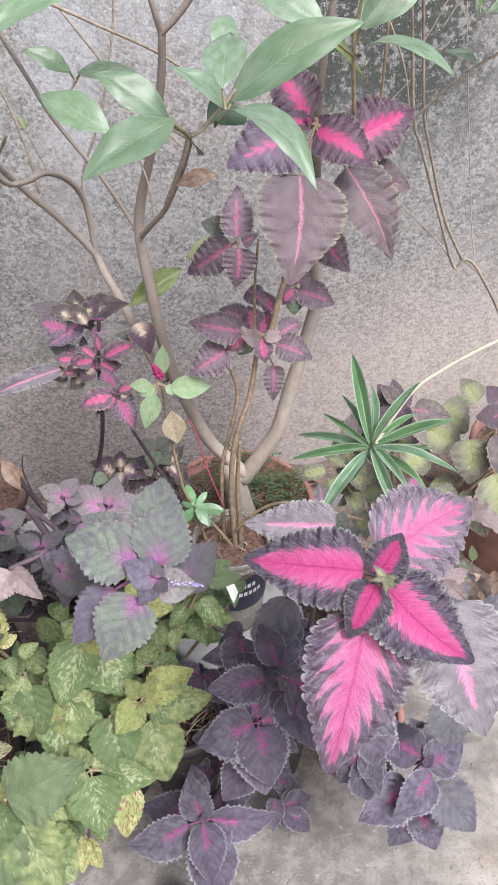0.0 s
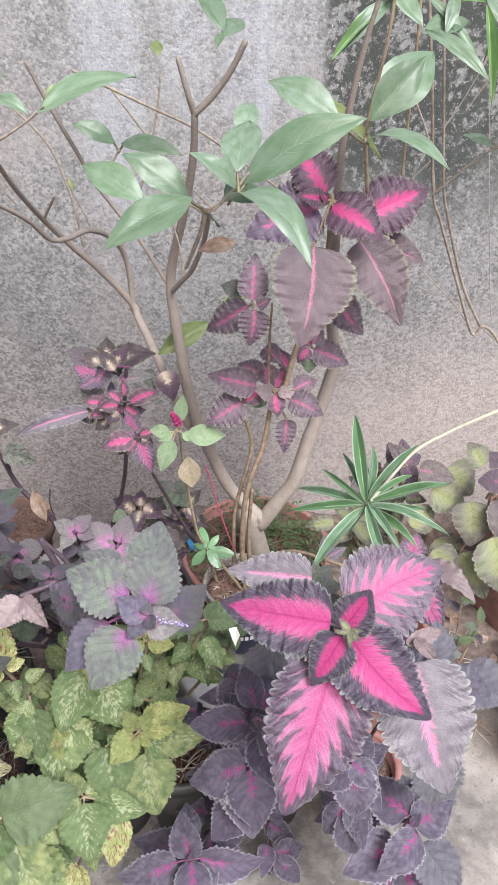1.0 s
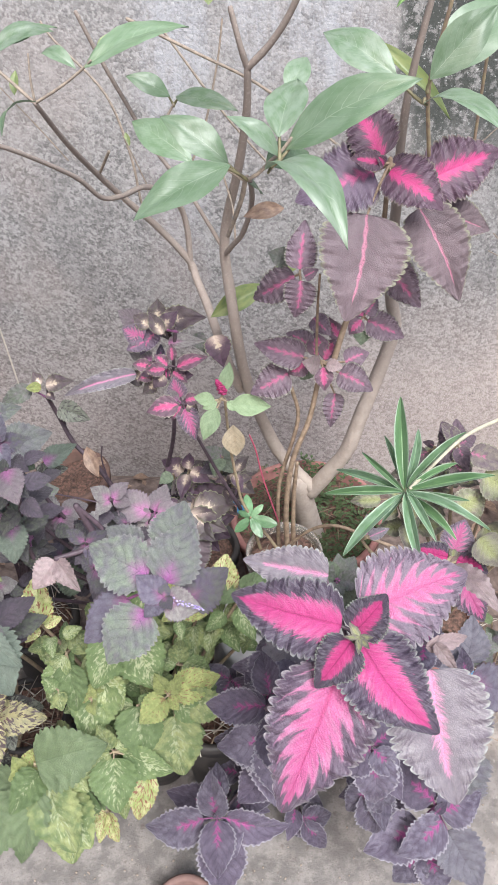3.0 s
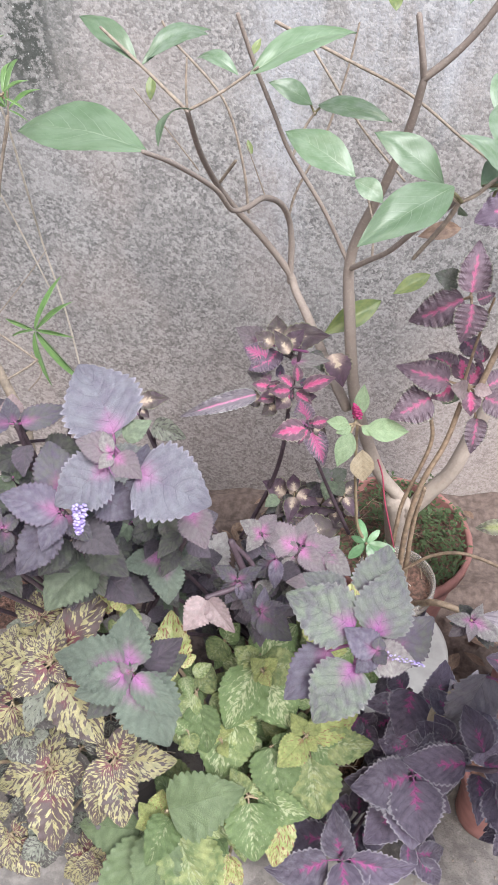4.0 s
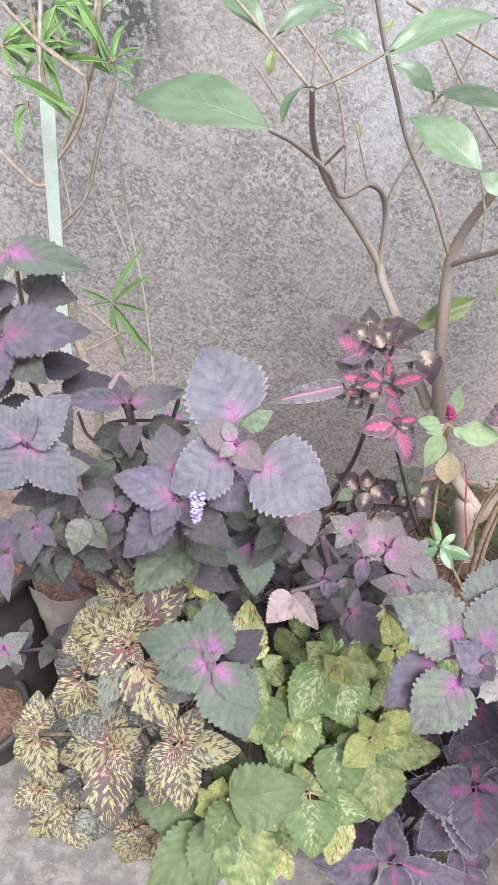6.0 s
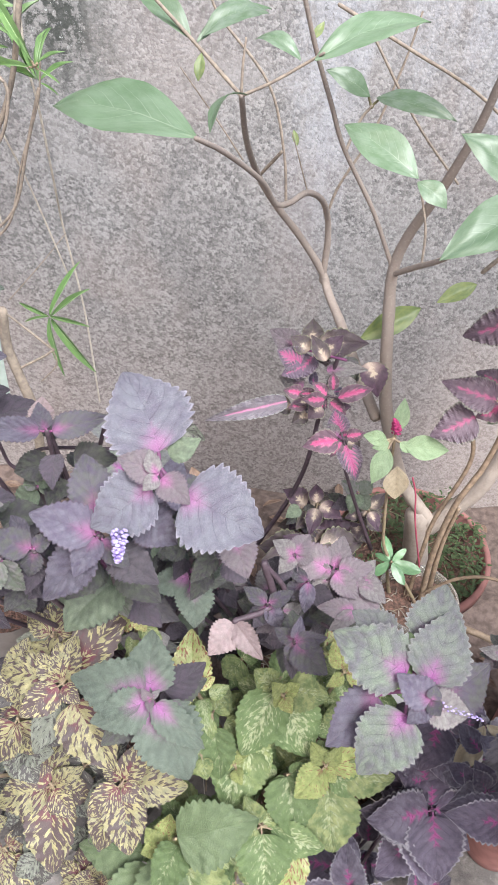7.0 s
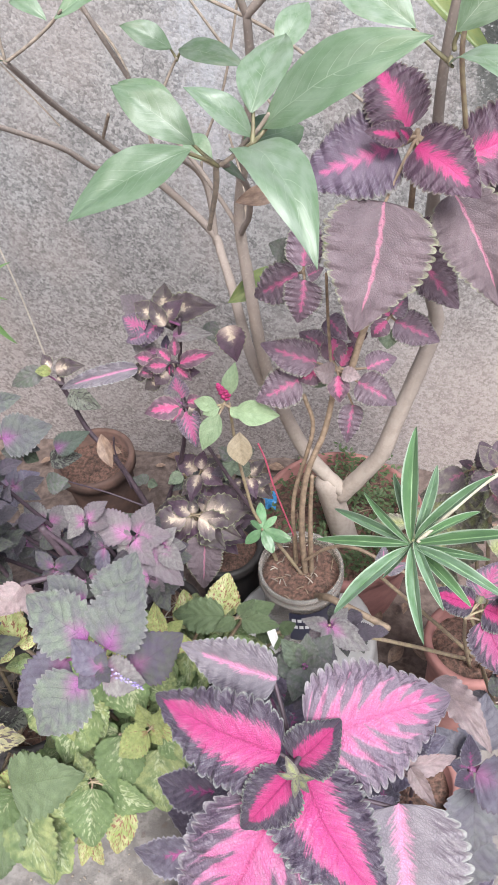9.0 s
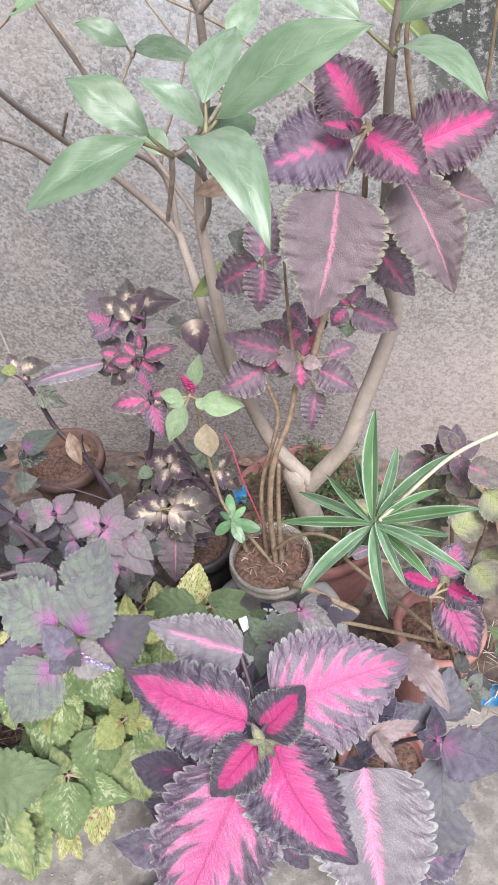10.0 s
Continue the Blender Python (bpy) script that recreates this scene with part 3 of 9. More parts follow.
STEM_PURPLE = plain("purple_stem", (0.075, 0.05, 0.066), (0.045, 0.03, 0.038), 120, 0.6, 0.3)
STEM_BROWN = plain("brown_stem", (0.27, 0.2, 0.14), (0.16, 0.115, 0.08), 120, 0.7, 0.5)
STEM_RED = plain("red_stem", (0.34, 0.06, 0.1), (0.26, 0.045, 0.08), 120, 0.5, 0.2)
STEM_MAGENTA = plain("magenta_petiole", (0.2, 0.06, 0.15), (0.12, 0.045, 0.1), 120, 0.6, 0.3)
STEM_TREE = plain("young_twig", (0.15, 0.14, 0.075), (0.1, 0.085, 0.05), 120, 0.6, 0.3)
STEM_PALE = plain("pale_stem", (0.38, 0.36, 0.28), (0.3, 0.28, 0.21), 120, 0.6, 0.3)
CANE = plain("dry_cane", (0.46, 0.42, 0.36), (0.34, 0.3, 0.26), 120, 0.8, 0.4)
TERRACOTTA = plain("terracotta", (0.17, 0.1, 0.087), (0.12, 0.072, 0.064), 30, 0.8, 0.3)
TUB_CLAY = plain("faded_red_clay", (0.3, 0.14, 0.125), (0.22, 0.1, 0.09), 30, 0.85, 0.3)
RED_CLAY = plain("dark_red_plastic", (0.15, 0.065, 0.058), (0.11, 0.05, 0.045), 25, 0.5, 0.15)
COLLAR_CLAY = plain("red_brown_clay", (0.24, 0.125, 0.105), (0.15, 0.08, 0.068), 25, 0.8, 0.3)
DUSTY_CLAY = plain("dusty_clay", (0.15, 0.085, 0.066), (0.08, 0.048, 0.04), 25, 0.85, 0.4)
BLACK_POT = plain("black_plastic", (0.022, 0.02, 0.02), (0.04, 0.035, 0.033), 30, 0.6, 0.2)
BED = plain("red_brown_earth", (0.15, 0.112, 0.097), (0.075, 0.054, 0.047), 60, 0.95, 0.8, 0.006)
SOIL = plain("potting_soil", (0.19, 0.105, 0.08), (0.06, 0.038, 0.03), 150, 0.95, 1.0, 0.008)
BAG = plain("dusty_plastic_film", (0.26, 0.235, 0.225), (0.15, 0.13, 0.125), 18, 0.35, 0.5, 0.004)
STRAP = plain("faded_strap", (0.42, 0.5, 0.46), (0.36, 0.44, 0.4), 60, 0.6, 0.2)
NAVY = plain("navy_label", (0.02, 0.022, 0.05), (0.03, 0.03, 0.06), 60, 0.4, 0.1)
WHITE = plain("white_print", (0.75, 0.75, 0.74), (0.66, 0.66, 0.66), 60, 0.5, 0.1)
BLUE = plain("blue_plastic", (0.05, 0.25, 0.5), (0.04, 0.2, 0.42), 60, 0.4, 0.1)
MAGENTA = plain("celosia_bloom", (0.36, 0.025, 0.13), (0.2, 0.015, 0.07), 260, 0.7, 1.0)
LILAC = plain("lilac_bloom", (0.16, 0.11, 0.32), (0.42, 0.38, 0.55), 260, 0.6, 0.4)


def jar_plastic():
    g = Graph("cloudy_clear_plastic", 0.25)
    g.bsdf.inputs["Transmission Weight"].default_value = 0.8
    g.bsdf.inputs["IOR"].default_value = 1.3
    n = g.noise(30, 3, g.place())
    return g.done(g.mix(n, (0.74, 0.68, 0.62), (0.88, 0.84, 0.8)), g.bump(n, 0.1))


JAR = jar_plastic()
CLOUDY = plain("cloudy_white_plastic", (0.42, 0.41, 0.405), (0.34, 0.33, 0.325), 35, 0.45, 0.15)


# ---- building tools ----
def part(name, bm, material, parent=None, label="", smooth=True):
    """One bmesh as one mesh object, under a thing where parent is given."""
    me = bpy.data.meshes.new(name)
    bm.to_mesh(me)
    bm.free()
    return part_mesh(name, me, material, parent, label, smooth)


def part_mesh(name, me, material, parent=None, label="", smooth=True):
    if material and not me.materials:
        me.materials.append(material)
    for p in me.polygons:
        p.use_smooth = smooth
    ob = new(name, me)
    if parent is not None:
        ob.parent = parent
        ob.matrix_parent_inverse = parent.matrix_basis.inverted()
    if label:
        tagged(ob, label)
    return ob


def thing(name, at, label, category, group=""):
    ob = new(name)
    ob.empty_display_size = 0.05
    ob.matrix_basis = pose(*at)
    return tagged(ob, label, category, group)


def smooth_line(points, steps=6):
    """A Catmull-Rom line through the points."""
    pts = [Vector(p) for p in points]
    if len(pts) == 2:
        pts = [pts[0], (pts[0] + pts[1]) / 2, pts[1]]
    ends = [2 * pts[0] - pts[1], *pts, 2 * pts[-1] - pts[-2]]
    line = []
    for i in range(1, len(ends) - 2):
        a, b, c, d = ends[i - 1:i + 3]
        for k in range(steps):
            t = k / steps
            line.append(0.5 * (2 * b + (c - a) * t + (2 * a - 5 * b + 4 * c - d) * t * t + (3 * b - a - 3 * c + d) * t ** 3))
    line.append(pts[-1])
    return line


def tube(bm, points, r0, r1, sides=8, steps=6, knots=0.0):
    """A tapered round limb along the points, with swollen knots."""
    line = smooth_line(points, steps)
    rings = []
    side = Vector((0.3, -1, 0.2))
    for i, p in enumerate(line):
        way = (line[min(i + 1, len(line) - 1)] - line[max(i - 1, 0)]).normalized()
        side = (side - way * side.dot(way)).normalized()
        other = way.cross(side)
        f = i / (len(line) - 1)
        r = r0 + (r1 - r0) * f
        r *= 1 + knots * (0.6 * noise.noise(p * 60) + (0.35 if i % 9 == 4 else 0))
        rings.append([bm.verts.new(p + (side * math.cos(q) + other * math.sin(q)) * r) for q in (2 * math.pi * k / sides for k in range(sides))])
    for end, way in ((0, line[0] - line[1]), (-1, line[-1] - line[-2])):
        core, ring = line[end], rings[end]
        r = (ring[0].co - core).length
        dome = [bm.verts.new(core + (v.co - core) * 0.6 + way.normalized() * r * 0.7) for v in ring]
        rings = [dome, *rings] if end == 0 else [*rings, dome]
    for a, b in zip(rings, rings[1:]):
        for k in range(sides):
            bm.faces.new((a[k], a[(k + 1) % sides], b[(k + 1) % sides], b[k]))
    for ring, flip in ((rings[0], True), (rings[-1], False)):
        bm.faces.new(ring[::-1] if flip else ring)


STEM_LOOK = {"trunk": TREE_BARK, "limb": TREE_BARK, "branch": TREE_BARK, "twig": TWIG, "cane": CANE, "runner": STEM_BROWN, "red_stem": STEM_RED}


def limb(plant, name, points, r0, r1):
    """A trunk, branch or stem of a plant through the points."""
    shrubby = plant.name.split(".")[0] in ("woody_shrub", "oleander_shrub")
    look_of = TWIG if shrubby and name == "branch" else BARK if shrubby and name == "trunk" else STEM_LOOK.get(name) or SPECIES_STEM.get(plant.name.split(".")[0], STEM_GREEN)
    k = {"branch": 0.68, "twig": 0.6, "limb": 0.85, "stem": 0.75, "runner": 0.7}.get(name, 1.0)
    k *= 0.66 if shrubby else 1.0
    r0, r1 = r0 * k, r1 * k
    bm = bmesh.new()
    tube(bm, points, r0, r1, 10 if r0 > 0.006 else 7, 6, 0.12 if name in ("trunk", "limb", "branch", "twig") else 0.05)
    part("stem" if name == "red_stem" else name, bm, look_of, plant)


# outline (where the blade is widest, how blunt), teeth a side, their depth, ruffle, fold, arch
BLADE = {
    "coleus": (0.62, 0.66, 12, 0.055, 0.016, 0.14, 0.08),
    "ruffled": (0.56, 0.52, 17, 0.05, 0.026, 0.1, 0.09),
    "draped": (0.58, 0.54, 16, 0.055, 0.014, 0.12, 0.07),
    "small": (0.68, 0.8, 8, 0.06, 0.018, 0.18, 0.08),
    "broad": (0.62, 0.56, 11, 0.04, 0.018, 0.14, 0.08),
    "smooth": (0.9, 0.95, 0, 0.0, 0.01, 0.12, 0.05),
    "lance": (0.78, 1.0, 0, 0.0, 0.014, 0.16, 0.06),
    "strap": (0.85, 0.7, 0, 0.0, 0.012, 0.2, 0.1),
    "fleshy": (1.0, 0.6, 0, 0.0, 0.0, 0.05, 0.03),
}
SHAPE = {"pink": "ruffled", "pinkdeep": "ruffled", "pinkbig": "ruffled", "pinkvein": "ruffled", "pinkgrey": "draped", "tall": "draped", "tallleft": "ruffled", "tallmid": "ruffled", "talltop": "ruffled", "redc": "small", "cream": "small",
         "tree": "smooth", "treeyel": "smooth", "tan": "smooth", "herb": "lance", "drac": "strap", "oleander": "strap", "brown": "broad", "browngrey": "broad", "lime": "broad", "limered": "broad", "righty": "broad", "rightp": "broad", "jade": "fleshy", "moss": "fleshy", "litter": "smooth"}
VEIN_SLOPE, VEIN_CURVE = 0.36, 1.3
TEMPLATES = {}


def blade_mesh(kind, variant, arch, sweep=0.0):
    """A leaf blade, 1 long and 1 wide, foot at the origin, tip along x, upper face along z."""
    key = (kind, variant, arch, sweep)
    if key in TEMPLATES:
        return TEMPLATES[key]
    shape = SHAPE.get(kind, "coleus")
    peak, blunt, teeth, deep, ruffle, fold, arch0 = BLADE[shape]
    rng = random.Random(sum(map(ord, kind)) * 31 + variant)
    arch0 = arch0 * rng.uniform(0.5, 1.6) if arch is None else arch
    round_teeth = shape in ("ruffled", "draped")
    rows = teeth * (8 if round_teeth else 6) if teeth else 30
    cols = 8 if teeth else 5
    bend, twist = rng.uniform(-0.05, 0.05), rng.uniform(-0.15, 0.15)
    phase = rng.uniform(0, 6)
    pairs = VEINS.get(kind, 6)
    quilt = {"draped": 0.007, "ruffled": 0.008, "smooth": 0.006}.get(shape, 0.014)
    crimp = {"pink": 0.011, "pinkdeep": 0.013, "pinkbig": 0.01, "pinkvein": 0.01, "talltop": 0.01, "tallleft": 0.008, "tallmid": 0.009}.get(kind, 0.006)
    verts, faces, uvs = [], [], []
    for i in range(rows + 1):
        u = i / rows
        half = 0.5 * max(math.sin(math.pi * max(u, 0.0) ** peak), 0.0) ** blunt
        half = max(half, 0.02 * (1 - u))
        tooth, lean = 0.0, 0.0
        if teeth:
            q = (u * teeth) % 1.0
            tooth = deep * ((math.sqrt(max(0.0, 1 - (2 * q - 1) ** 2)) if round_teeth else (q / 0.62 if q < 0.62 else (1 - q) / 0.38) ** 0.8) * 2 - 1) * (1 if 0.03 < u < 0.97 else 0)
            tooth *= 1 + 0.5 * noise.noise(Vector((int(u * teeth) * 3.1, phase, 4)))
            half *= 1 - (0.5 if round_teeth else 0.36) * max(0.0, (u - 0.45) / 0.55) ** 1.4
            half *= 1 + 0.06 * noise.noise(Vector((u * 4, phase, 0)))
        for j in range(-cols, cols + 1):
            v = j / cols
            a = abs(v)
            side = 1 if v > 0 else -1
            edge = 1 + tooth * (1.3 if abs(j) == cols else 0.35 if abs(j) == cols - 1 else 0)
            y = v * half * edge + bend * math.sin(math.pi * u) + sweep * (u * u - u * 0.25)
            z = arch0 * 4 * u * (1 - u) + fold * a * half * (1 if shape != "fleshy" else -1)
            z += ruffle * v * v * math.sin(u * (teeth * 1.15 + 4) * 2 + phase + (1.5 if v > 0 else 0)) * min(1, 6 * u * (1 - u))
            z += twist * v * half * u * 0.6
            if kind == "tree":
                z -= 0.3 * max(0.0, u - 0.6) ** 2 + 0.06 * a * a * half - 0.006 * a * (1 - 0.6 * a) * math.sin((u - 0.3 * a) * 40 + phase) * min(1, 5 * u * (1 - u))
            if teeth:
                s = ((u + 0.02 * side - VEIN_SLOPE * a ** VEIN_CURVE) * pairs) % 1.0
                swell = math.sin(math.pi * s) ** 0.6
                z += quilt * (swell - 0.6) * min(1, 3 * a) * (1 - 0.5 * a) * min(1, 6 * u * (1 - u))
                z -= quilt * 0.9 * math.exp(-(v / 0.1) ** 2)
            if round_teeth:
                z += crimp * a ** 3.2 * math.sin(2 * math.pi * teeth * u + (0.7 if v > 0 else 0)) * min(1, 8 * u * (1 - u))
            z += 0.018 * noise.noise(Vector((u * 4, v * 1.6, phase)))
            verts.append((u, y, z))
            uvs.append((u, v * 0.5 + 0.5))
    n = 2 * cols + 1
    for i in range(rows):
        for j in range(n - 1):
            a = i * n + j
            faces.append((a, a + n, a + n + 1, a + 1))
    me = bpy.data.meshes.new("leaf")
    me.from_pydata(verts, [], faces)
    layer = me.uv_layers.new(name="leaf")
    for loop in me.loops:
        layer.data[loop.index].uv = uvs[loop.vertex_index]
    me.materials.append(LEAF[kind])
    for p in me.polygons:
        p.use_smooth = True
    TEMPLATES[key] = me
    return me


leaf_count = 0


def leaf(plant, kind, foot, tip, up, width, bend=None, label="", loose=0.2, sweep=0.0):
    """One leaf from foot to tip, its face towards up, give or take loose."""
    global leaf_count
    leaf_count += 1
    foot, tip, up = Vector(foot), Vector(tip), Vector(up)
    way = tip - foot
    length = way.length
    x = way.normalized()
    rng = random.Random(leaf_count)
    up = up + Vector((rng.uniform(-1, 1), rng.uniform(-1, 1), rng.uniform(-1, 1))) * loose
    z = (up - x * up.dot(x)).normalized()
    y = z.cross(x)
    ob = new("leaf", blade_mesh(kind, leaf_count % 5, bend, sweep))
    ob.parent = plant
    m = Matrix((x * length, y * length * width, z * length)).transposed().to_4x4()
    m.translation = foot
    ob.matrix_parent_inverse = plant.matrix_basis.inverted()
    ob.matrix_basis = m
    if label:
        tagged(ob, label)
    return ob


def blade(plant, kind, foot, tip, up, width, arch=None, sweep=0.0, stalk=None):
    """One leaf set just so, with a petiole from stalk where that is given."""
    ob = leaf(plant, kind, foot, tip, up, width, arch, "", 0.05, sweep)
    if stalk is not None:
        foot, stalk, tip = Vector(foot), Vector(stalk), Vector(tip)
        into = foot.lerp(tip, 0.04)
        bm = bmesh.new()
        tube(bm, [stalk, stalk.lerp(foot, 0.5) - Vector(up) * 0.003, into - Vector(up).normalized() * 0.0015], 0.0021, 0.0014, 7, 4)
        part("petiole", bm, STEM_TREE if kind == "tree" else STEM_MAGENTA if kind in CLOSE else SPECIES_STEM.get(plant.name.split(".")[0], STEM_GREEN), ob)


SPECIES_STEM = {"purple_coleus": STEM_PURPLE, "mauve_coleus": STEM_PURPLE, "dark_coleus": STEM_PURPLE, "dark_stem_coleus": STEM_PURPLE, "grey_coleus": STEM_PURPLE,
                "red_coleus": STEM_PURPLE, "pink_coleus": STEM_PURPLE, "tall_coleus": STEM_BROWN, "song_of_india": STEM_PALE}


# Kind of the leaves below each rosette; the darker kinds paint in shade.
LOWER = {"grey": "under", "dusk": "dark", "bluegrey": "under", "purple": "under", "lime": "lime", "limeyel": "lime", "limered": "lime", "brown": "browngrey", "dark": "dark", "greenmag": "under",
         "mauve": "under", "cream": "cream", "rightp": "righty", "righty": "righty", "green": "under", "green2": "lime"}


CLOSE = {"grey", "dusk", "bluegrey", "purple", "greenmag", "mauve", "dark", "green"}


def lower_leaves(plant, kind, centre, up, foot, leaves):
    """The lower leaves in pairs down the shoot below a rosette, mostly in darker kinds that carry the clump's shade in
    their colour.
    """
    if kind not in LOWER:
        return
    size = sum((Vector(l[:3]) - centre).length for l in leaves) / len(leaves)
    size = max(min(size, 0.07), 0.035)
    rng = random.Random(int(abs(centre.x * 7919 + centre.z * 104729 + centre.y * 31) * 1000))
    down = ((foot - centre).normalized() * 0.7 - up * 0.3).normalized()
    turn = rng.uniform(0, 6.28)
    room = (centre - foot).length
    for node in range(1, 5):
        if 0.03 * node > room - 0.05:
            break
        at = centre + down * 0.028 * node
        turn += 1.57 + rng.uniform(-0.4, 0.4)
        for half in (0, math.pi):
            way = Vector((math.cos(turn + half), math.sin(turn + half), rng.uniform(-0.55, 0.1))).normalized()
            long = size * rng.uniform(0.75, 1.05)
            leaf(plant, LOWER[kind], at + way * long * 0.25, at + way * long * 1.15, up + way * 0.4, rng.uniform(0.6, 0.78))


def rosette(plant, kind, centre, up, leaves, bend=None):
    """Leaves round one shoot: each by its tip, its width as a share of its length, and where its blade starts on the way out."""
    centre = Vector(centre)
    bm = bmesh.new()
    for turn, (x, y, z, width, start) in enumerate(leaves):
        if width <= 0:
            continue
        tip = Vector((x, y, z))
        foot = centre.lerp(tip, start * (0.35 if kind == "greenmag" else 0.6 if kind in CLOSE else 1.0))
        if len(leaves) > 2:
            sunk = Vector(up) * (-0.012 if turn % 2 else 0.003)
            foot, tip = foot + sunk * 0.5, tip + sunk * 1.5
        ob = leaf(plant, kind, foot, tip, up, width * (1.14 if kind.startswith("lime") else 1.0), bend)
        if start > 0.06:
            stalk = bmesh.new()
            tube(stalk, [centre, centre.lerp(foot, 0.5) - Vector(up) * 0.002, foot], 0.0017, 0.0013, 6, 3)
            part("petiole", stalk, STEM_MAGENTA if kind in CLOSE else SPECIES_STEM.get(plant.name.split(".")[0], STEM_GREEN), ob)
    root = plant.get("root")
    if root:
        foot = Vector(root)
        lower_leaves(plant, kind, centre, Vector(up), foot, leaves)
        tube(bm, [centre, centre - Vector(up) * 0.02 - Vector((0, 0, 0.015)), centre.lerp(foot, 0.45) + Vector((0, 0.01, -0.02)), foot], 0.0022, 0.0035, 7, 4)
    if bm.verts:
        part("stem", bm, SPECIES_STEM.get(plant.name.split(".")[0], STEM_GREEN), plant)
    else:
        bm.free()


def turned(bm, profile, at, sides=32):
    """A round body from (radius, height) pairs."""
    at = Vector(at)
    rings = [[bm.verts.new(at + Vector((r * math.cos(q), r * math.sin(q), h))) for q in (2 * math.pi * k / sides for k in range(sides))] for r, h in profile]
    for a, b in zip(rings, rings[1:]):
        for k in range(sides):
            bm.faces.new((a[k], a[(k + 1) % sides], b[(k + 1) % sides], b[k]))
    bm.faces.new(rings[0][::-1])
    bm.faces.new(rings[-1])


def pot(name, at, radius, height, material, label, foot=0.7, rim=0.012, lip=0.03, soil=0.03, ribs=0, group="flower pots"):
    """A flower pot with a lip, hollow down to its soil."""
    x, y, z = at
    ob = thing(name, at, label, "flower pot", group)
    bm = bmesh.new()
    low = radius * foot
    wall = [(low * 0.9, 0), (low, 0.004)]
    steps = max(ribs * 4, 6)
    for i in range(1, steps + 1):
        f = i / steps
        r = low + (radius - rim - low) * f
        if ribs:
            r += 0.0035 * math.cos(f * ribs * 2 * math.pi)
        wall.append((r, 0.004 + (height - lip - 0.004) * f))
    wall += [(radius, height - lip + 0.003), (radius + 0.001, height - 0.004), (radius - 0.002, height), (radius - rim * 0.8, height), (radius - rim, height - 0.004), (radius - rim * 1.2, height - soil - 0.01)]
    turned(bm, wall, at)
    part("body", bm, material, ob)
    bm = bmesh.new()
    r = radius - rim * 1.1
    top = z + height - soil
    n = 20
    mid = bm.verts.new((x, y, top + 0.008))
    rings = []
    for k in range(1, 5):
        rings.append([bm.verts.new((x + r * k / 4 * math.cos(q), y + r * k / 4 * math.sin(q), top + 0.012 * noise.noise(Vector((k * 1.3 + x * 9, q * 2, y * 7))) + (0.006 if k < 4 else 0)))
                      for q in (2 * math.pi * i / n for i in range(n))])
    for i in range(n):
        bm.faces.new((mid, rings[0][i], rings[0][(i + 1) % n]))
    for a, b in zip(rings, rings[1:]):
        for i in range(n):
            bm.faces.new((a[i], b[i], b[(i + 1) % n], a[(i + 1) % n]))
    part("soil", bm, SOIL, ob)
    return ob


def box(bm, x0, x1, y0, y1, z0, z1):
    m = pose((x0 + x1) / 2, (y0 + y1) / 2, (z0 + z1) / 2) @ Matrix.Diagonal((x1 - x0, y1 - y0, z1 - z0, 1))
    bmesh.ops.create_cube(bm, size=1, matrix=m)


# ---- setting ----
bm = bmesh.new()
bmesh.ops.create_grid(bm, x_segments=60, y_segments=60, size=1, matrix=pose(0, -0.25, 0) @ Matrix.Diagonal((40, 40, 1, 1)))
tagged(part("ground", bm, FLOOR), "worn grey concrete yard floor, dusty and stained", "ground", kind="structure")
bm = bmesh.new()
box(bm, -6, 6, 1.515, 1.75, -0.05, 1.8)
tagged(part("wall_north", bm, WALL, smooth=False), "rough-cast grey plaster garden wall with moisture stains", "wall", kind="structure")


bm = bmesh.new()
nx, ny = 110, 34
rows_ = []
for j in range(ny + 1):
    y = 0.92 + (1.513 - 0.92) * j / ny
    rows_.append([bm.verts.new((-2.2 + 4.4 * i / nx, y, -0.012 + 0.05 * min(1, j / 9) + 0.03 * noise.noise(Vector((i * 0.35, j * 0.4, 2))) * min(1, j / 4))) for i in range(nx + 1)])
for a, b in zip(rows_, rows_[1:]):
    for i in range(nx):
        bm.faces.new((a[i], a[i + 1], b[i + 1], b[i]))
tagged(part("soil_bed", bm, BED), "strip of red-brown earth along the wall", "soil", kind="structure")


def potted(name, root, label, category="coleus", group="coleus plants", with_root=True):
    """A plant that grows from root; its own parts follow."""
    ob = thing(name, root, label, category, group)
    if with_root:
        ob["root"] = root
    return ob


# ---- plants and pots ----
grey_coleus = potted("grey_coleus", (0.09, 0.72, 0.27), "grey-green coleus with magenta leaf bases")
purple_coleus = potted("purple_coleus", (-0.25, 0.86, 0.3), "bushy grey-purple coleus with toothed leaves and pink veins")
tall_green_coleus = potted("tall_green_coleus", (-0.5, 0.95, 0.3), "coleus with long green and maroon leaves")
mauve_coleus = potted("mauve_coleus", (-0.04, 0.9, 0.3), "pale mauve coleus with small toothed leaves")
magenta_veined_coleus = potted("magenta_veined_coleus", (-0.2, 0.78, 0.26), "dull green coleus with magenta hearts")
lime_coleus = potted("lime_coleus", (-0.03, 0.72, 0.18), "lime green coleus flecked with cream and yellow")
brown_coleus = potted("brown_coleus", (-0.26, 0.74, 0.18), "cream coleus mottled dark maroon")
dark_coleus = potted("dark_coleus", (0.2, 0.72, 0.18), "dark purple coleus with velvety leaves")
dark_coleus_b = potted("dark_coleus", (0.42, 0.68, 0.18), "dark purple coleus with magenta veins, spreading low")
pink_coleus = potted("pink_coleus", (0.27, 0.72, 0.24), "large pink coleus with ruffled dark purple margins")
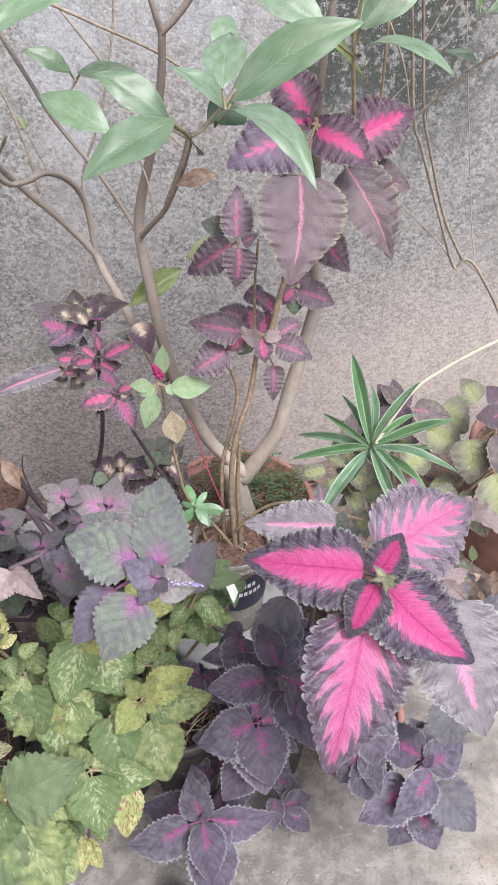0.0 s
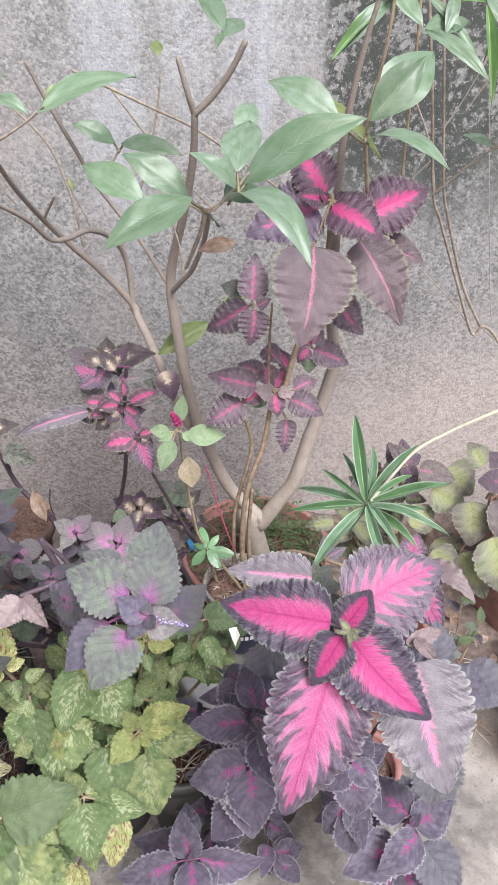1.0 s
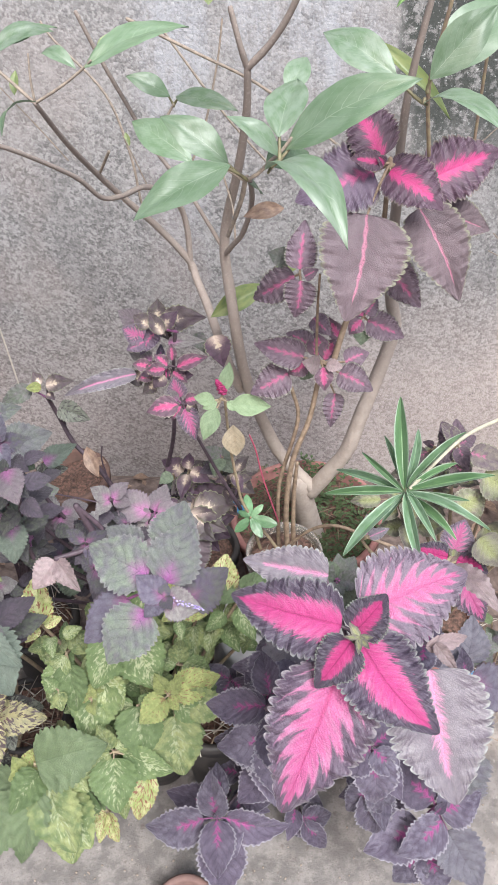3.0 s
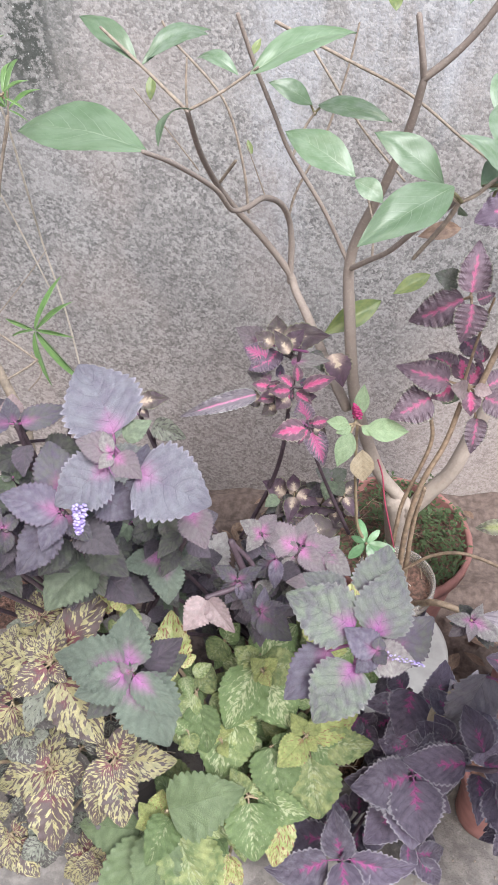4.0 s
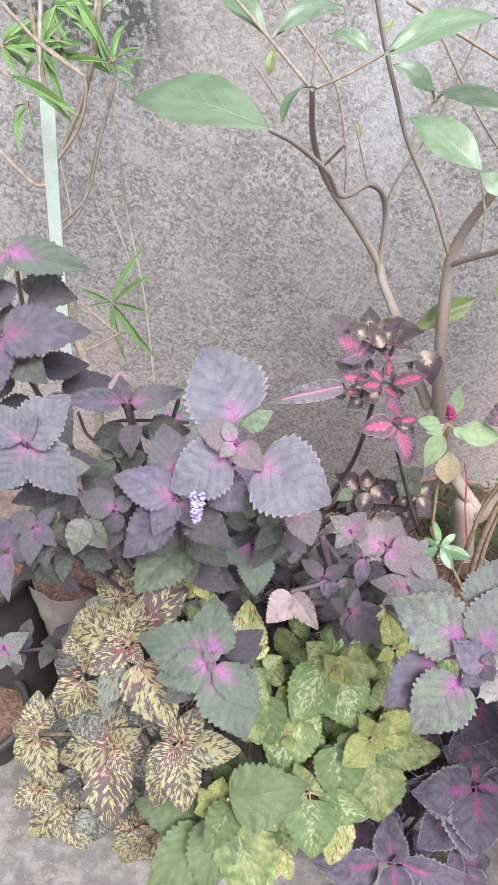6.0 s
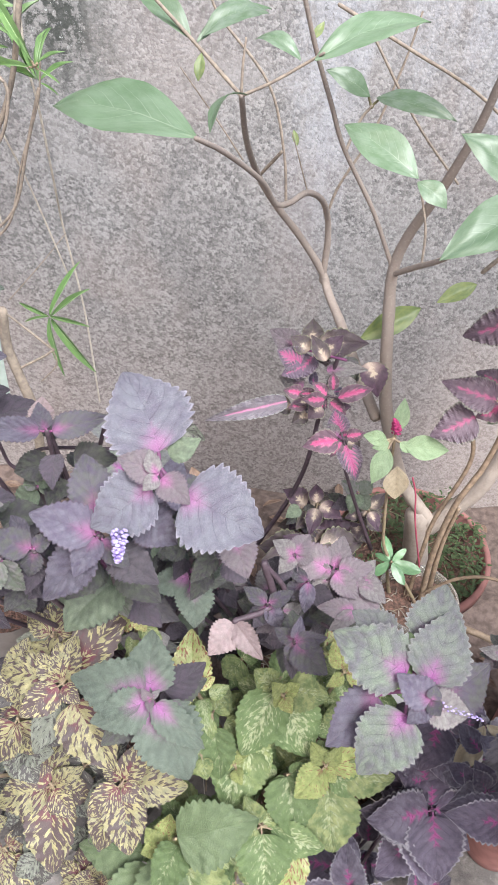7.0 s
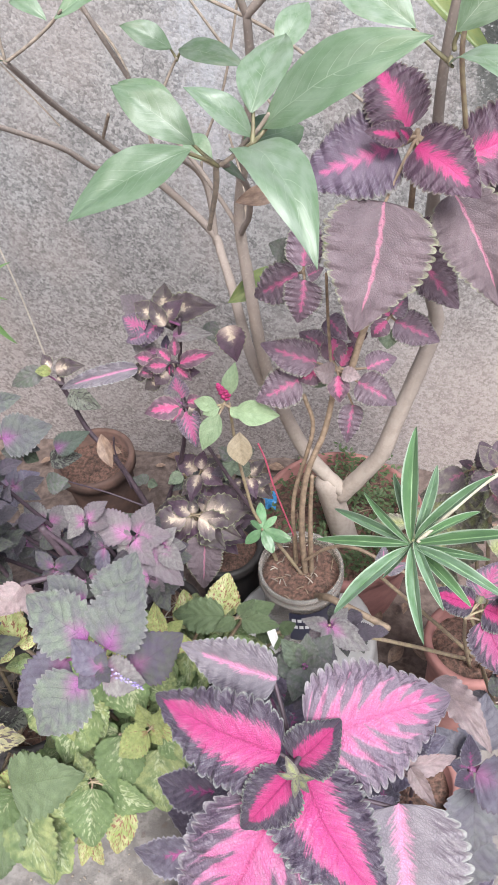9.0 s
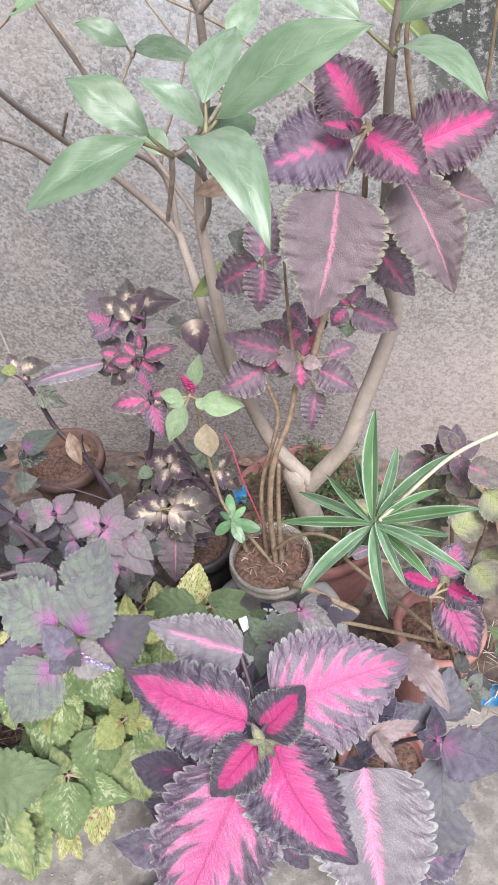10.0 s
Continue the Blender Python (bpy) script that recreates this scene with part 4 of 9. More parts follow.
small_pink_coleus = potted("small_pink_coleus", (0.5, 0.92, 0.25), "small bright pink coleus with dark margins")
tall_coleus = potted("tall_coleus", (0.2, 0.96, 0.38), "tall maroon coleus with pink midribs growing in a clear jar", with_root=False)
red_coleus = potted("red_coleus", (0.03, 1.08, 0.25), "leggy coleus with small red and cream leaves", with_root=False)
celosia = potted("celosia", (0.2, 0.96, 0.38), "young celosia with light green leaves and a magenta spike", "celosia", "herbs", with_root=False)
cream_coleus = potted("cream_coleus", (0.03, 1.1, 0.25), "dark coleus with cream-centred leaves")
jade_plant = potted("jade_plant", (0.16, 0.975, 0.39), "little jade plant with fleshy green leaves", "jade plant", "herbs")
dark_stem_coleus = potted("dark_stem_coleus", (-0.1, 1.2, 0.2), "sparse coleus with a dark bare stem", with_root=False)
song_of_india = potted("song_of_india", (0.7, 1.1, 0.3), "green and white striped dracaena rosette on a long pale stem", "dracaena", "shrubs", with_root=False)
yellow_purple_coleus = potted("yellow_purple_coleus", (0.5, 0.93, 0.29), "coleus with yellow-green leaves edged and veined purple")
garden_tree = potted("garden_tree", (0.25, 1.18, 0.2), "small bare-limbed tree with a few long green leaves", "tree", "shrubs", with_root=False)
woody_shrub = potted("woody_shrub", (0.8, 1.2, 0.3), "woody shrub of many thin grey stems", "shrub", "shrubs", with_root=False)
oleander_shrub = potted("oleander_shrub", (-0.5, 1.25, 0.2), "shrub with narrow green leaves and dry canes", "shrub", "shrubs", with_root=False)


rosette(purple_coleus, "purple", (-0.204, 0.64, 0.925), (0, -0.6, 0.8), [
    (-0.262, 0.65, 0.933, 0.70, 0.10), (-0.229, 0.695, 0.966, 0.70, 0.40), (-0.219, 0.612, 0.904, 0.75, 0.10), (-0.247, 0.594, 0.891, 0.65, 0.25),
    (-0.178, 0.632, 0.894, 0.60, 0.20),])
rosette(purple_coleus, "purple", (-0.257, 0.63, 0.912), (0, -0.6, 0.8), [
    (-0.293, 0.638, 0.918, 0.80, 0.10), (-0.263, 0.611, 0.898, 0.75, 0.10), (-0.24, 0.642, 0.921, 0.70, 0.10), (-0.308, 0.641, 0.883, 0.60, 0.20),
    (-0.285, 0.663, 0.912, 0.60, 0.40),])
rosette(purple_coleus, "green", (-0.282, 0.62, 0.909), (0, -0.6, 0.8), [
    (-0.291, 0.598, 0.88, 0.70, 0.10), (-0.264, 0.612, 0.878, 0.70, 0.10),])
rosette(purple_coleus, "purple", (-0.272, 0.74, 0.941), (0, -0.6, 0.8), [
    (-0.335, 0.736, 0.938, 0.42, 0.15), (-0.221, 0.758, 0.954, 0.50, 0.10), (-0.282, 0.76, 0.956, 0.80, 0.10),])
rosette(purple_coleus, "palepink", (-0.283, 0.76, 0.923), (0, -0.6, 0.8), [
    (-0.289, 0.785, 0.942, 0.95, 0.20),])
rosette(purple_coleus, "bluegrey", (-0.332, 0.64, 0.974), (0, -0.6, 0.8), [
    (-0.298, 0.676, 1, 0.85, 0.05), (-0.285, 0.61, 0.951, 0.70, 0.10), (-0.367, 0.665, 0.992, 0.80, 0.10), (-0.358, 0.606, 0.948, 0.80, 0.10),
    (-0.32, 0.654, 0.997, 0.50, 0.10),])
rosette(purple_coleus, "mauve", (-0.31, 0.65, 0.936), (0, -0.6, 0.8), [
    (-0.284, 0.653, 0.938, 0.85, 0.05), (-0.317, 0.648, 0.909, 0.60, 0.10),])
rosette(purple_coleus, "green", (-0.293, 0.74, 0.862), (0, -0.6, 0.8), [
    (-0.278, 0.755, 0.873, 0.80, 0.10), (-0.312, 0.75, 0.87, 0.80, 0.10), (-0.277, 0.756, 0.849, 0.70, 0.10), (-0.321, 0.734, 0.833, 0.60, 0.10),])
rosette(purple_coleus, "purple", (-0.32, 0.6, 0.912), (0, -0.6, 0.8), [
    (-0.298, 0.589, 0.904, 0.70, 0.10), (-0.35, 0.606, 0.917, 0.70, 0.10), (-0.319, 0.574, 0.892, 0.70, 0.10), (-0.311, 0.616, 0.924, 0.60, 0.10),])
rosette(purple_coleus, "mauve", (-0.096, 0.69, 0.878), (0, -0.6, 0.8), [
    (-0.079, 0.66, 0.855, 0.90, 0.05),])
rosette(purple_coleus, "purple", (-0.405, 0.78, 0.975), (0, -0.6, 0.8), [
    (-0.316, 0.79, 0.983, 0.60, 0.02), (-0.412, 0.739, 0.92, 0.60, 0.10),])
rosette(purple_coleus, "greenmag", (-0.14, 0.73, 0.751), (0, -0.6, 0.8), [
    (-0.187, 0.719, 0.742, 0.70, 0.15), (-0.132, 0.685, 0.717, 0.75, 0.20), (-0.102, 0.742, 0.76, 0.70, 0.10), (-0.149, 0.749, 0.765, 0.60, 0.10),])
rosette(purple_coleus, "green", (-0.134, 0.72, 0.828), (0, -0.6, 0.8), [
    (-0.114, 0.718, 0.802, 0.80, 0.10), (-0.156, 0.735, 0.815, 0.70, 0.10), (-0.132, 0.752, 0.827, 0.70, 0.10),])
rosette(purple_coleus, "green", (-0.21, 0.7, 0.779), (0, -0.6, 0.8), [
    (-0.259, 0.654, 0.744, 0.80, 0.05), (-0.202, 0.685, 0.73, 0.60, 0.10),])
rosette(purple_coleus, "purple", (-0.241, 0.74, 0.753), (0, -0.6, 0.8), [
    (-0.2, 0.766, 0.734, 0.50, 0.10), (-0.214, 0.73, 0.708, 0.50, 0.10), (-0.17, 0.709, 0.692, 0.50, 0.20),])

rosette(tall_green_coleus, "greenmag", (-0.416, 0.85, 1.027), (0, -0.6, 0.8), [
    (-0.327, 0.841, 1.021, 0.45, 0.02), (-0.424, 0.812, 0.999, 0.50, 0.10),])

rosette(mauve_coleus, "mauve", (0.023, 0.8, 0.685), (0, -0.6, 0.8), [
    (-0.035, 0.822, 0.702, 0.80, 0.20), (0.036, 0.836, 0.712, 0.75, 0.20), (0.071, 0.807, 0.69, 0.75, 0.25), (0.002, 0.776, 0.667, 0.70, 0.20),
    (0.056, 0.776, 0.667, 0.70, 0.10), (0.087, 0.759, 0.654, 0.60, 0.35), (-0.013, 0.806, 0.677, 0.60, 0.10), (0.027, 0.785, 0.674, 0.60, 0.10),])
rosette(mauve_coleus, "mauve", (0.052, 0.76, 0.667), (0, -0.6, 0.8), [
    (0.006, 0.766, 0.659, 0.60, 0.10), (0.063, 0.751, 0.648, 0.60, 0.10), (0.022, 0.745, 0.643, 0.50, 0.10),])
rosette(mauve_coleus, "palepink", (-0.09, 0.72, 0.685), (0, -0.6, 0.8), [
    (-0.116, 0.688, 0.661, 0.80, 0.05), (-0.054, 0.688, 0.661, 0.55, 0.05),])
rosette(mauve_coleus, "purple", (-0.024, 0.68, 0.723), (0, -0.6, 0.8), [
    (0.012, 0.655, 0.704, 0.80, 0.10), (-0.046, 0.687, 0.729, 0.70, 0.10), (0.01, 0.685, 0.727, 0.60, 0.10), (-0.023, 0.657, 0.706, 0.70, 0.10),
    (-0.02, 0.701, 0.739, 0.60, 0.10),])
rosette(mauve_coleus, "purple", (-0.054, 0.74, 0.696), (0, -0.6, 0.8), [
    (-0.083, 0.759, 0.697, 0.60, 0.10), (-0.037, 0.724, 0.671, 0.60, 0.10), (-0.025, 0.759, 0.698, 0.60, 0.10), (-0.074, 0.722, 0.67, 0.60, 0.20),])
rosette(mauve_coleus, "purple", (-0.007, 0.78, 0.69), (0, -0.6, 0.8), [
    (-0.035, 0.803, 0.683, 0.50, 0.10), (-0.037, 0.772, 0.659, 0.50, 0.10), (-0.008, 0.761, 0.651, 0.50, 0.10),])

rosette(magenta_veined_coleus, "greenmag", (-0.171, 0.63, 0.663), (0, -0.6, 0.8), [
    (-0.258, 0.643, 0.673, 0.75, 0.25), (-0.179, 0.686, 0.705, 0.85, 0.20), (-0.232, 0.608, 0.646, 0.70, 0.12), (-0.123, 0.564, 0.614, 0.85, 0.25),
    (-0.109, 0.599, 0.627, 0.50, 0.25), (-0.177, 0.635, 0.679, 0.50, 0.10),])

rosette(lime_coleus, "lime", (-0.077, 0.785, 0.483), (0, -0.6, 0.8), [
    (-0.1, 0.773, 0.45, 0.95, 0.02), (-0.056, 0.805, 0.498, 0.95, 0.02),])
rosette(lime_coleus, "lime", (-0.027, 0.737, 0.508), (0, -0.6, 0.8), [
    (-0.06, 0.753, 0.52, 0.88, 0.10), (0.027, 0.779, 0.539, 0.77, 0.10), (0.041, 0.731, 0.503, 0.77, 0.15), (0.022, 0.667, 0.455, 0.77, 0.10),
    (-0.067, 0.666, 0.455, 0.66, 0.10), (-0.01, 0.783, 0.542, 0.77, 0.20), (-0.034, 0.737, 0.533, 0.88, 0.10),])
rosette(lime_coleus, "limered", (-0.133, 0.7, 0.559), (0, -0.6, 0.8), [
    (-0.143, 0.756, 0.601, 0.65, 0.02), (-0.109, 0.708, 0.566, 0.60, 0.10), (-0.151, 0.681, 0.545, 0.60, 0.10),])
rosette(lime_coleus, "limeyel", (0.054, 0.74, 0.555), (0, -0.6, 0.8), [
    (0.039, 0.777, 0.583, 0.60, 0.10), (0.095, 0.734, 0.55, 0.60, 0.10), (0.032, 0.725, 0.544, 0.60, 0.10), (0.073, 0.758, 0.568, 0.60, 0.10),])
rosette(lime_coleus, "limeyel", (0.042, 0.66, 0.456), (0, -0.6, 0.8), [
    (0.004, 0.628, 0.432, 0.75, 0.10), (0.115, 0.683, 0.473, 0.60, 0.10), (0.021, 0.684, 0.474, 0.70, 0.10), (0.058, 0.637, 0.451, 0.70, 0.10),
    (0.06, 0.684, 0.474, 0.60, 0.10),])
rosette(lime_coleus, "lime", (0.047, 0.66, 0.439), (0, -0.6, 0.8), [
    (0.137, 0.666, 0.431, 0.61, 0.20), (0.064, 0.58, 0.366, 0.77, 0.20), (0.101, 0.651, 0.419, 0.66, 0.10),])
rosette(lime_coleus, "lime", (-0.062, 0.69, 0.436), (0, -0.6, 0.8), [
    (-0.082, 0.623, 0.386, 0.83, 0.02), (-0.11, 0.671, 0.421, 0.77, 0.10), (-0.03, 0.656, 0.41, 0.88, 0.05), (-0.016, 0.696, 0.44, 0.66, 0.10),
    (-0.09, 0.716, 0.455, 0.77, 0.10),])
rosette(lime_coleus, "lime", (-0.005, 0.655, 0.43), (0, -0.6, 0.8), [
    (0.009, 0.596, 0.385, 0.83, 0.02), (-0.02, 0.63, 0.411, 0.66, 0.10), (0.028, 0.67, 0.441, 0.55, 0.10),])
rosette(lime_coleus, "lime", (-0.034, 0.6, 0.397), (0, -0.6, 0.8), [
    (-0.021, 0.536, 0.35, 0.83, 0.10), (0.052, 0.579, 0.382, 0.55, 0.20), (-0.059, 0.629, 0.419, 0.66, 0.10), (-0.012, 0.617, 0.41, 0.66, 0.10),
    (-0.075, 0.581, 0.383, 0.66, 0.10), (0.029, 0.598, 0.396, 0.66, 0.20),])
rosette(lime_coleus, "green2", (-0.141, 0.575, 0.402), (0, -0.6, 0.8), [
    (-0.038, 0.601, 0.421, 0.85, 0.02),])
rosette(lime_coleus, "limeyel", (-0.161, 0.575, 0.368), (0, -0.6, 0.8), [
    (-0.183, 0.593, 0.381, 0.80, 0.10), (-0.154, 0.602, 0.388, 0.90, 0.10), (-0.186, 0.567, 0.361, 0.80, 0.10), (-0.129, 0.57, 0.364, 0.80, 0.10),
    (-0.161, 0.558, 0.355, 0.70, 0.10), (-0.154, 0.578, 0.383, 0.80, 0.10),])
rosette(lime_coleus, "green2", (-0.164, 0.575, 0.32), (0, -0.6, 0.8), [
    (-0.241, 0.488, 0.255, 0.60, 0.12), (-0.28, 0.577, 0.309, 0.75, 0.20), (-0.174, 0.497, 0.237, 0.60, 0.30),])
rosette(lime_coleus, "lime", (-0.124, 0.575, 0.302), (0, -0.6, 0.8), [
    (-0.07, 0.517, 0.258, 0.83, 0.10), (-0.102, 0.492, 0.239, 0.77, 0.20), (-0.064, 0.566, 0.27, 0.66, 0.10),])
rosette(lime_coleus, "limered", (-0.06, 0.57, 0.258), (0, -0.6, 0.8), [
    (-0.066, 0.533, 0.23, 0.50, 0.10), (-0.041, 0.529, 0.228, 0.50, 0.10), (-0.078, 0.556, 0.248, 0.60, 0.10),])
rosette(lime_coleus, "lime", (-0.11, 0.7, 0.489), (0, -0.6, 0.8), [
    (-0.129, 0.683, 0.451, 0.77, 0.10), (-0.091, 0.735, 0.49, 0.77, 0.10), (-0.128, 0.725, 0.483, 0.77, 0.10), (-0.132, 0.653, 0.429, 0.66, 0.20),
    (-0.092, 0.646, 0.423, 0.66, 0.20),])
rosette(lime_coleus, "lime", (0.053, 0.7, 0.471), (0, -0.6, 0.8), [
    (0.024, 0.718, 0.459, 0.77, 0.10), (0.096, 0.701, 0.447, 0.77, 0.10), (0.052, 0.739, 0.475, 0.77, 0.10),])
rosette(lime_coleus, "limered", (0.067, 0.8, 0.469), (0, -0.6, 0.8), [
    (0.048, 0.844, 0.502, 0.70, 0.05), (0.105, 0.867, 0.519, 0.00, 0.02),])
rosette(lime_coleus, "limered", (0.109, 0.82, 0.481), (0, -0.6, 0.8), [
    (0.11, 0.87, 0.518, 0.75, 0.05),])
rosette(lime_coleus, "green2", (0.137, 0.8, 0.52), (0, -0.6, 0.8), [
    (0.107, 0.783, 0.507, 0.60, 0.10), (0.184, 0.818, 0.534, 0.70, 0.10), (0.196, 0.798, 0.518, 0.60, 0.10), (0.039, 0.799, 0.506, 0.60, 0.20),
    (0.159, 0.823, 0.537, 0.60, 0.10),])

rosette(brown_coleus, "brown", (-0.279, 0.66, 0.62), (0, -0.6, 0.8), [
    (-0.269, 0.703, 0.653, 0.78, 0.10), (-0.214, 0.737, 0.678, 0.52, 0.15), (-0.289, 0.696, 0.647, 0.78, 0.10), (-0.356, 0.663, 0.623, 0.72, 0.15),
    (-0.321, 0.628, 0.597, 0.72, 0.10), (-0.213, 0.586, 0.565, 0.78, 0.22), (-0.311, 0.685, 0.639, 0.78, 0.10), (-0.257, 0.686, 0.64, 0.78, 0.10),
    (-0.255, 0.644, 0.608, 0.78, 0.10), (-0.328, 0.721, 0.641, 0.78, 0.30),])
rosette(brown_coleus, "brown", (-0.319, 0.635, 0.371), (0, -0.6, 0.8), [
    (-0.391, 0.612, 0.354, 0.78, 0.10), (-0.308, 0.542, 0.301, 0.72, 0.15), (-0.394, 0.692, 0.414, 0.72, 0.20), (-0.33, 0.69, 0.413, 0.72, 0.15),
    (-0.279, 0.658, 0.388, 0.78, 0.10), (-0.263, 0.626, 0.364, 0.78, 0.10), (-0.36, 0.658, 0.388, 0.78, 0.10), (-0.358, 0.589, 0.336, 0.78, 0.10),
    (-0.281, 0.606, 0.349, 0.78, 0.10),])
rosette(brown_coleus, "brown", (-0.216, 0.62, 0.444), (0, -0.6, 0.8), [
    (-0.196, 0.555, 0.395, 0.78, 0.12), (-0.132, 0.619, 0.443, 0.65, 0.12), (-0.253, 0.587, 0.419, 0.78, 0.10), (-0.238, 0.55, 0.391, 0.65, 0.20),
    (-0.187, 0.666, 0.478, 0.65, 0.10), (-0.244, 0.64, 0.459, 0.78, 0.10), (-0.185, 0.606, 0.433, 0.78, 0.10),])
rosette(brown_coleus, "brown", (-0.416, 0.62, 0.413), (0, -0.6, 0.8), [
    (-0.384, 0.57, 0.375, 0.78, 0.10), (-0.442, 0.582, 0.385, 0.78, 0.10), (-0.399, 0.66, 0.443, 0.91, 0.25), (-0.459, 0.621, 0.414, 0.78, 0.10),
    (-0.422, 0.667, 0.448, 0.78, 0.10), (-0.412, 0.571, 0.376, 0.78, 0.10),])
rosette(brown_coleus, "brown", (-0.405, 0.6, 0.202), (0, -0.6, 0.8), [
    (-0.353, 0.553, 0.167, 0.78, 0.20), (-0.456, 0.552, 0.166, 0.78, 0.10), (-0.435, 0.597, 0.199, 0.91, 0.10), (-0.387, 0.619, 0.216, 0.78, 0.10),
    (-0.396, 0.558, 0.171, 0.78, 0.10), (-0.357, 0.602, 0.203, 0.78, 0.10), (-0.417, 0.572, 0.181, 0.91, 0.10),])
rosette(brown_coleus, "brown", (-0.287, 0.58, 0.172), (0, -0.6, 0.8), [
    (-0.32, 0.56, 0.144, 0.78, 0.10), (-0.265, 0.552, 0.139, 0.78, 0.10), (-0.246, 0.594, 0.17, 0.78, 0.10), (-0.295, 0.616, 0.186, 0.78, 0.10),
    (-0.249, 0.561, 0.145, 0.78, 0.10), (-0.303, 0.542, 0.131, 0.78, 0.10), (-0.328, 0.599, 0.174, 0.78, 0.10),])
rosette(brown_coleus, "browngrey", (-0.28, 0.66, 0.382), (0, -0.6, 0.8), [
    (-0.313, 0.707, 0.38, 0.78, 0.10), (-0.265, 0.699, 0.374, 0.78, 0.10), (-0.291, 0.639, 0.329, 0.78, 0.10), (-0.333, 0.724, 0.393, 0.78, 0.10),
    (-0.228, 0.703, 0.377, 0.78, 0.10),])
rosette(brown_coleus, "brown", (-0.349, 0.66, 0.515), (0, -0.6, 0.8), [
    (-0.327, 0.641, 0.463, 0.78, 0.10), (-0.374, 0.7, 0.508, 0.78, 0.10), (-0.378, 0.63, 0.455, 0.78, 0.10),])
rosette(brown_coleus, "brown", (-0.297, 0.7, 0.651), (0, -0.6, 0.8), [
    (-0.333, 0.729, 0.647, 0.65, 0.10), (-0.271, 0.735, 0.652, 0.65, 0.10), (-0.295, 0.752, 0.665, 0.65, 0.10),])
rosette(brown_coleus, "limered", (-0.205, 0.72, 0.678), (0, -0.6, 0.8), [
    (-0.185, 0.744, 0.671, 0.60, 0.10), (-0.226, 0.718, 0.652, 0.60, 0.10), (-0.191, 0.717, 0.651, 0.60, 0.10),])

rosette(dark_coleus, "dark", (0.202, 0.655, 0.35), (0, -0.6, 0.8), [
    (0.103, 0.65, 0.346, 0.81, 0.05), (0.28, 0.668, 0.36, 0.69, 0.10), (0.201, 0.578, 0.293, 0.94, 0.25), (0.199, 0.715, 0.395, 0.95, 0.10),
    (0.143, 0.679, 0.356, 0.75, 0.10), (0.253, 0.697, 0.369, 0.75, 0.10), (0.229, 0.641, 0.327, 0.62, 0.10),])
rosette(dark_coleus, "dark", (0.188, 0.72, 0.482), (0, -0.6, 0.8), [
    (0.168, 0.67, 0.445, 0.95, 0.02),])
rosette(dark_coleus, "dark", (0.108, 0.58, 0.224), (0, -0.6, 0.8), [
    (0.095, 0.637, 0.267, 0.75, 0.05), (-0.008, 0.561, 0.21, 0.69, 0.30), (0.114, 0.511, 0.173, 0.69, 0.05), (0.223, 0.572, 0.219, 0.56, 0.20),
    (0.11, 0.587, 0.242, 0.75, 0.10), (0.124, 0.492, 0.133, 0.75, 0.30),])
rosette(dark_coleus, "dark", (0.118, 0.64, 0.107), (0, -0.6, 0.8), [
    (0.005, 0.66, 0.11, 0.69, 0.25), (0.196, 0.654, 0.106, 0.62, 0.10), (0.153, 0.649, 0.101, 0.75, 0.10),])
rosette(dark_coleus, "dark", (0.187, 0.65, 0.276), (0, -0.6, 0.8), [
    (0.141, 0.599, 0.238, 0.88, 0.05),])
rosette(dark_coleus, "dark", (0.244, 0.63, 0.105), (0, -0.6, 0.8), [
    (0.287, 0.605, 0.049, 0.62, 0.20), (0.263, 0.611, 0.054, 0.62, 0.10), (0.296, 0.65, 0.082, 0.75, 0.10), (0.238, 0.61, 0.053, 0.62, 0.10),
    (0.276, 0.66, 0.09, 0.75, 0.10),])
rosette(dark_coleus, "dark", (0.124, 0.72, 0.398), (0, -0.6, 0.8), [
    (0.089, 0.748, 0.394, 0.75, 0.10), (0.151, 0.71, 0.366, 0.75, 0.10), (0.109, 0.702, 0.36, 0.75, 0.10),])

rosette(dark_coleus_b, "dark", (0.318, 0.56, 0.545), (0, -0.6, 0.8), [
    (0.277, 0.589, 0.541, 0.75, 0.10), (0.353, 0.591, 0.543, 0.75, 0.10), (0.27, 0.547, 0.51, 0.88, 0.10), (0.308, 0.533, 0.499, 0.88, 0.10),
    (0.353, 0.544, 0.508, 0.75, 0.10), (0.325, 0.513, 0.484, 0.75, 0.10),])
rosette(dark_coleus_b, "dark", (0.331, 0.58, 0.391), (0, -0.6, 0.8), [
    (0.301, 0.562, 0.339, 0.75, 0.10), (0.301, 0.603, 0.37, 0.75, 0.10), (0.364, 0.564, 0.341, 0.75, 0.10), (0.348, 0.535, 0.319, 0.75, 0.20),])

rosette(pink_coleus, "dark", (0.195, 0.5, 0.755), (0, -0.6, 0.8), [
    (0.154, 0.478, 0.739, 0.00, 0.10), (0.26, 0.487, 0.683, 0.62, 0.10),])

rosette(small_pink_coleus, "pinkgrey", (0.323, 0.85, 0.594), (0, -0.6, 0.8), [
    (0.323, 0.878, 0.615, 0.60, 0.10), (0.356, 0.862, 0.603, 0.50, 0.10),])


rosette(cream_coleus, "cream", (0.025, 1.06, 0.512), (0, -0.6, 0.8), [
    (0.066, 1.043, 0.499, 0.77, 0.10), (0.022, 1.087, 0.532, 0.77, 0.05), (0.015, 1.016, 0.479, 0.61, 0.15),])
rosette(cream_coleus, "green", (-0.002, 1.05, 0.51), (0, -0.6, 0.8), [
    (-0.026, 1.035, 0.499, 0.80, 0.10),])
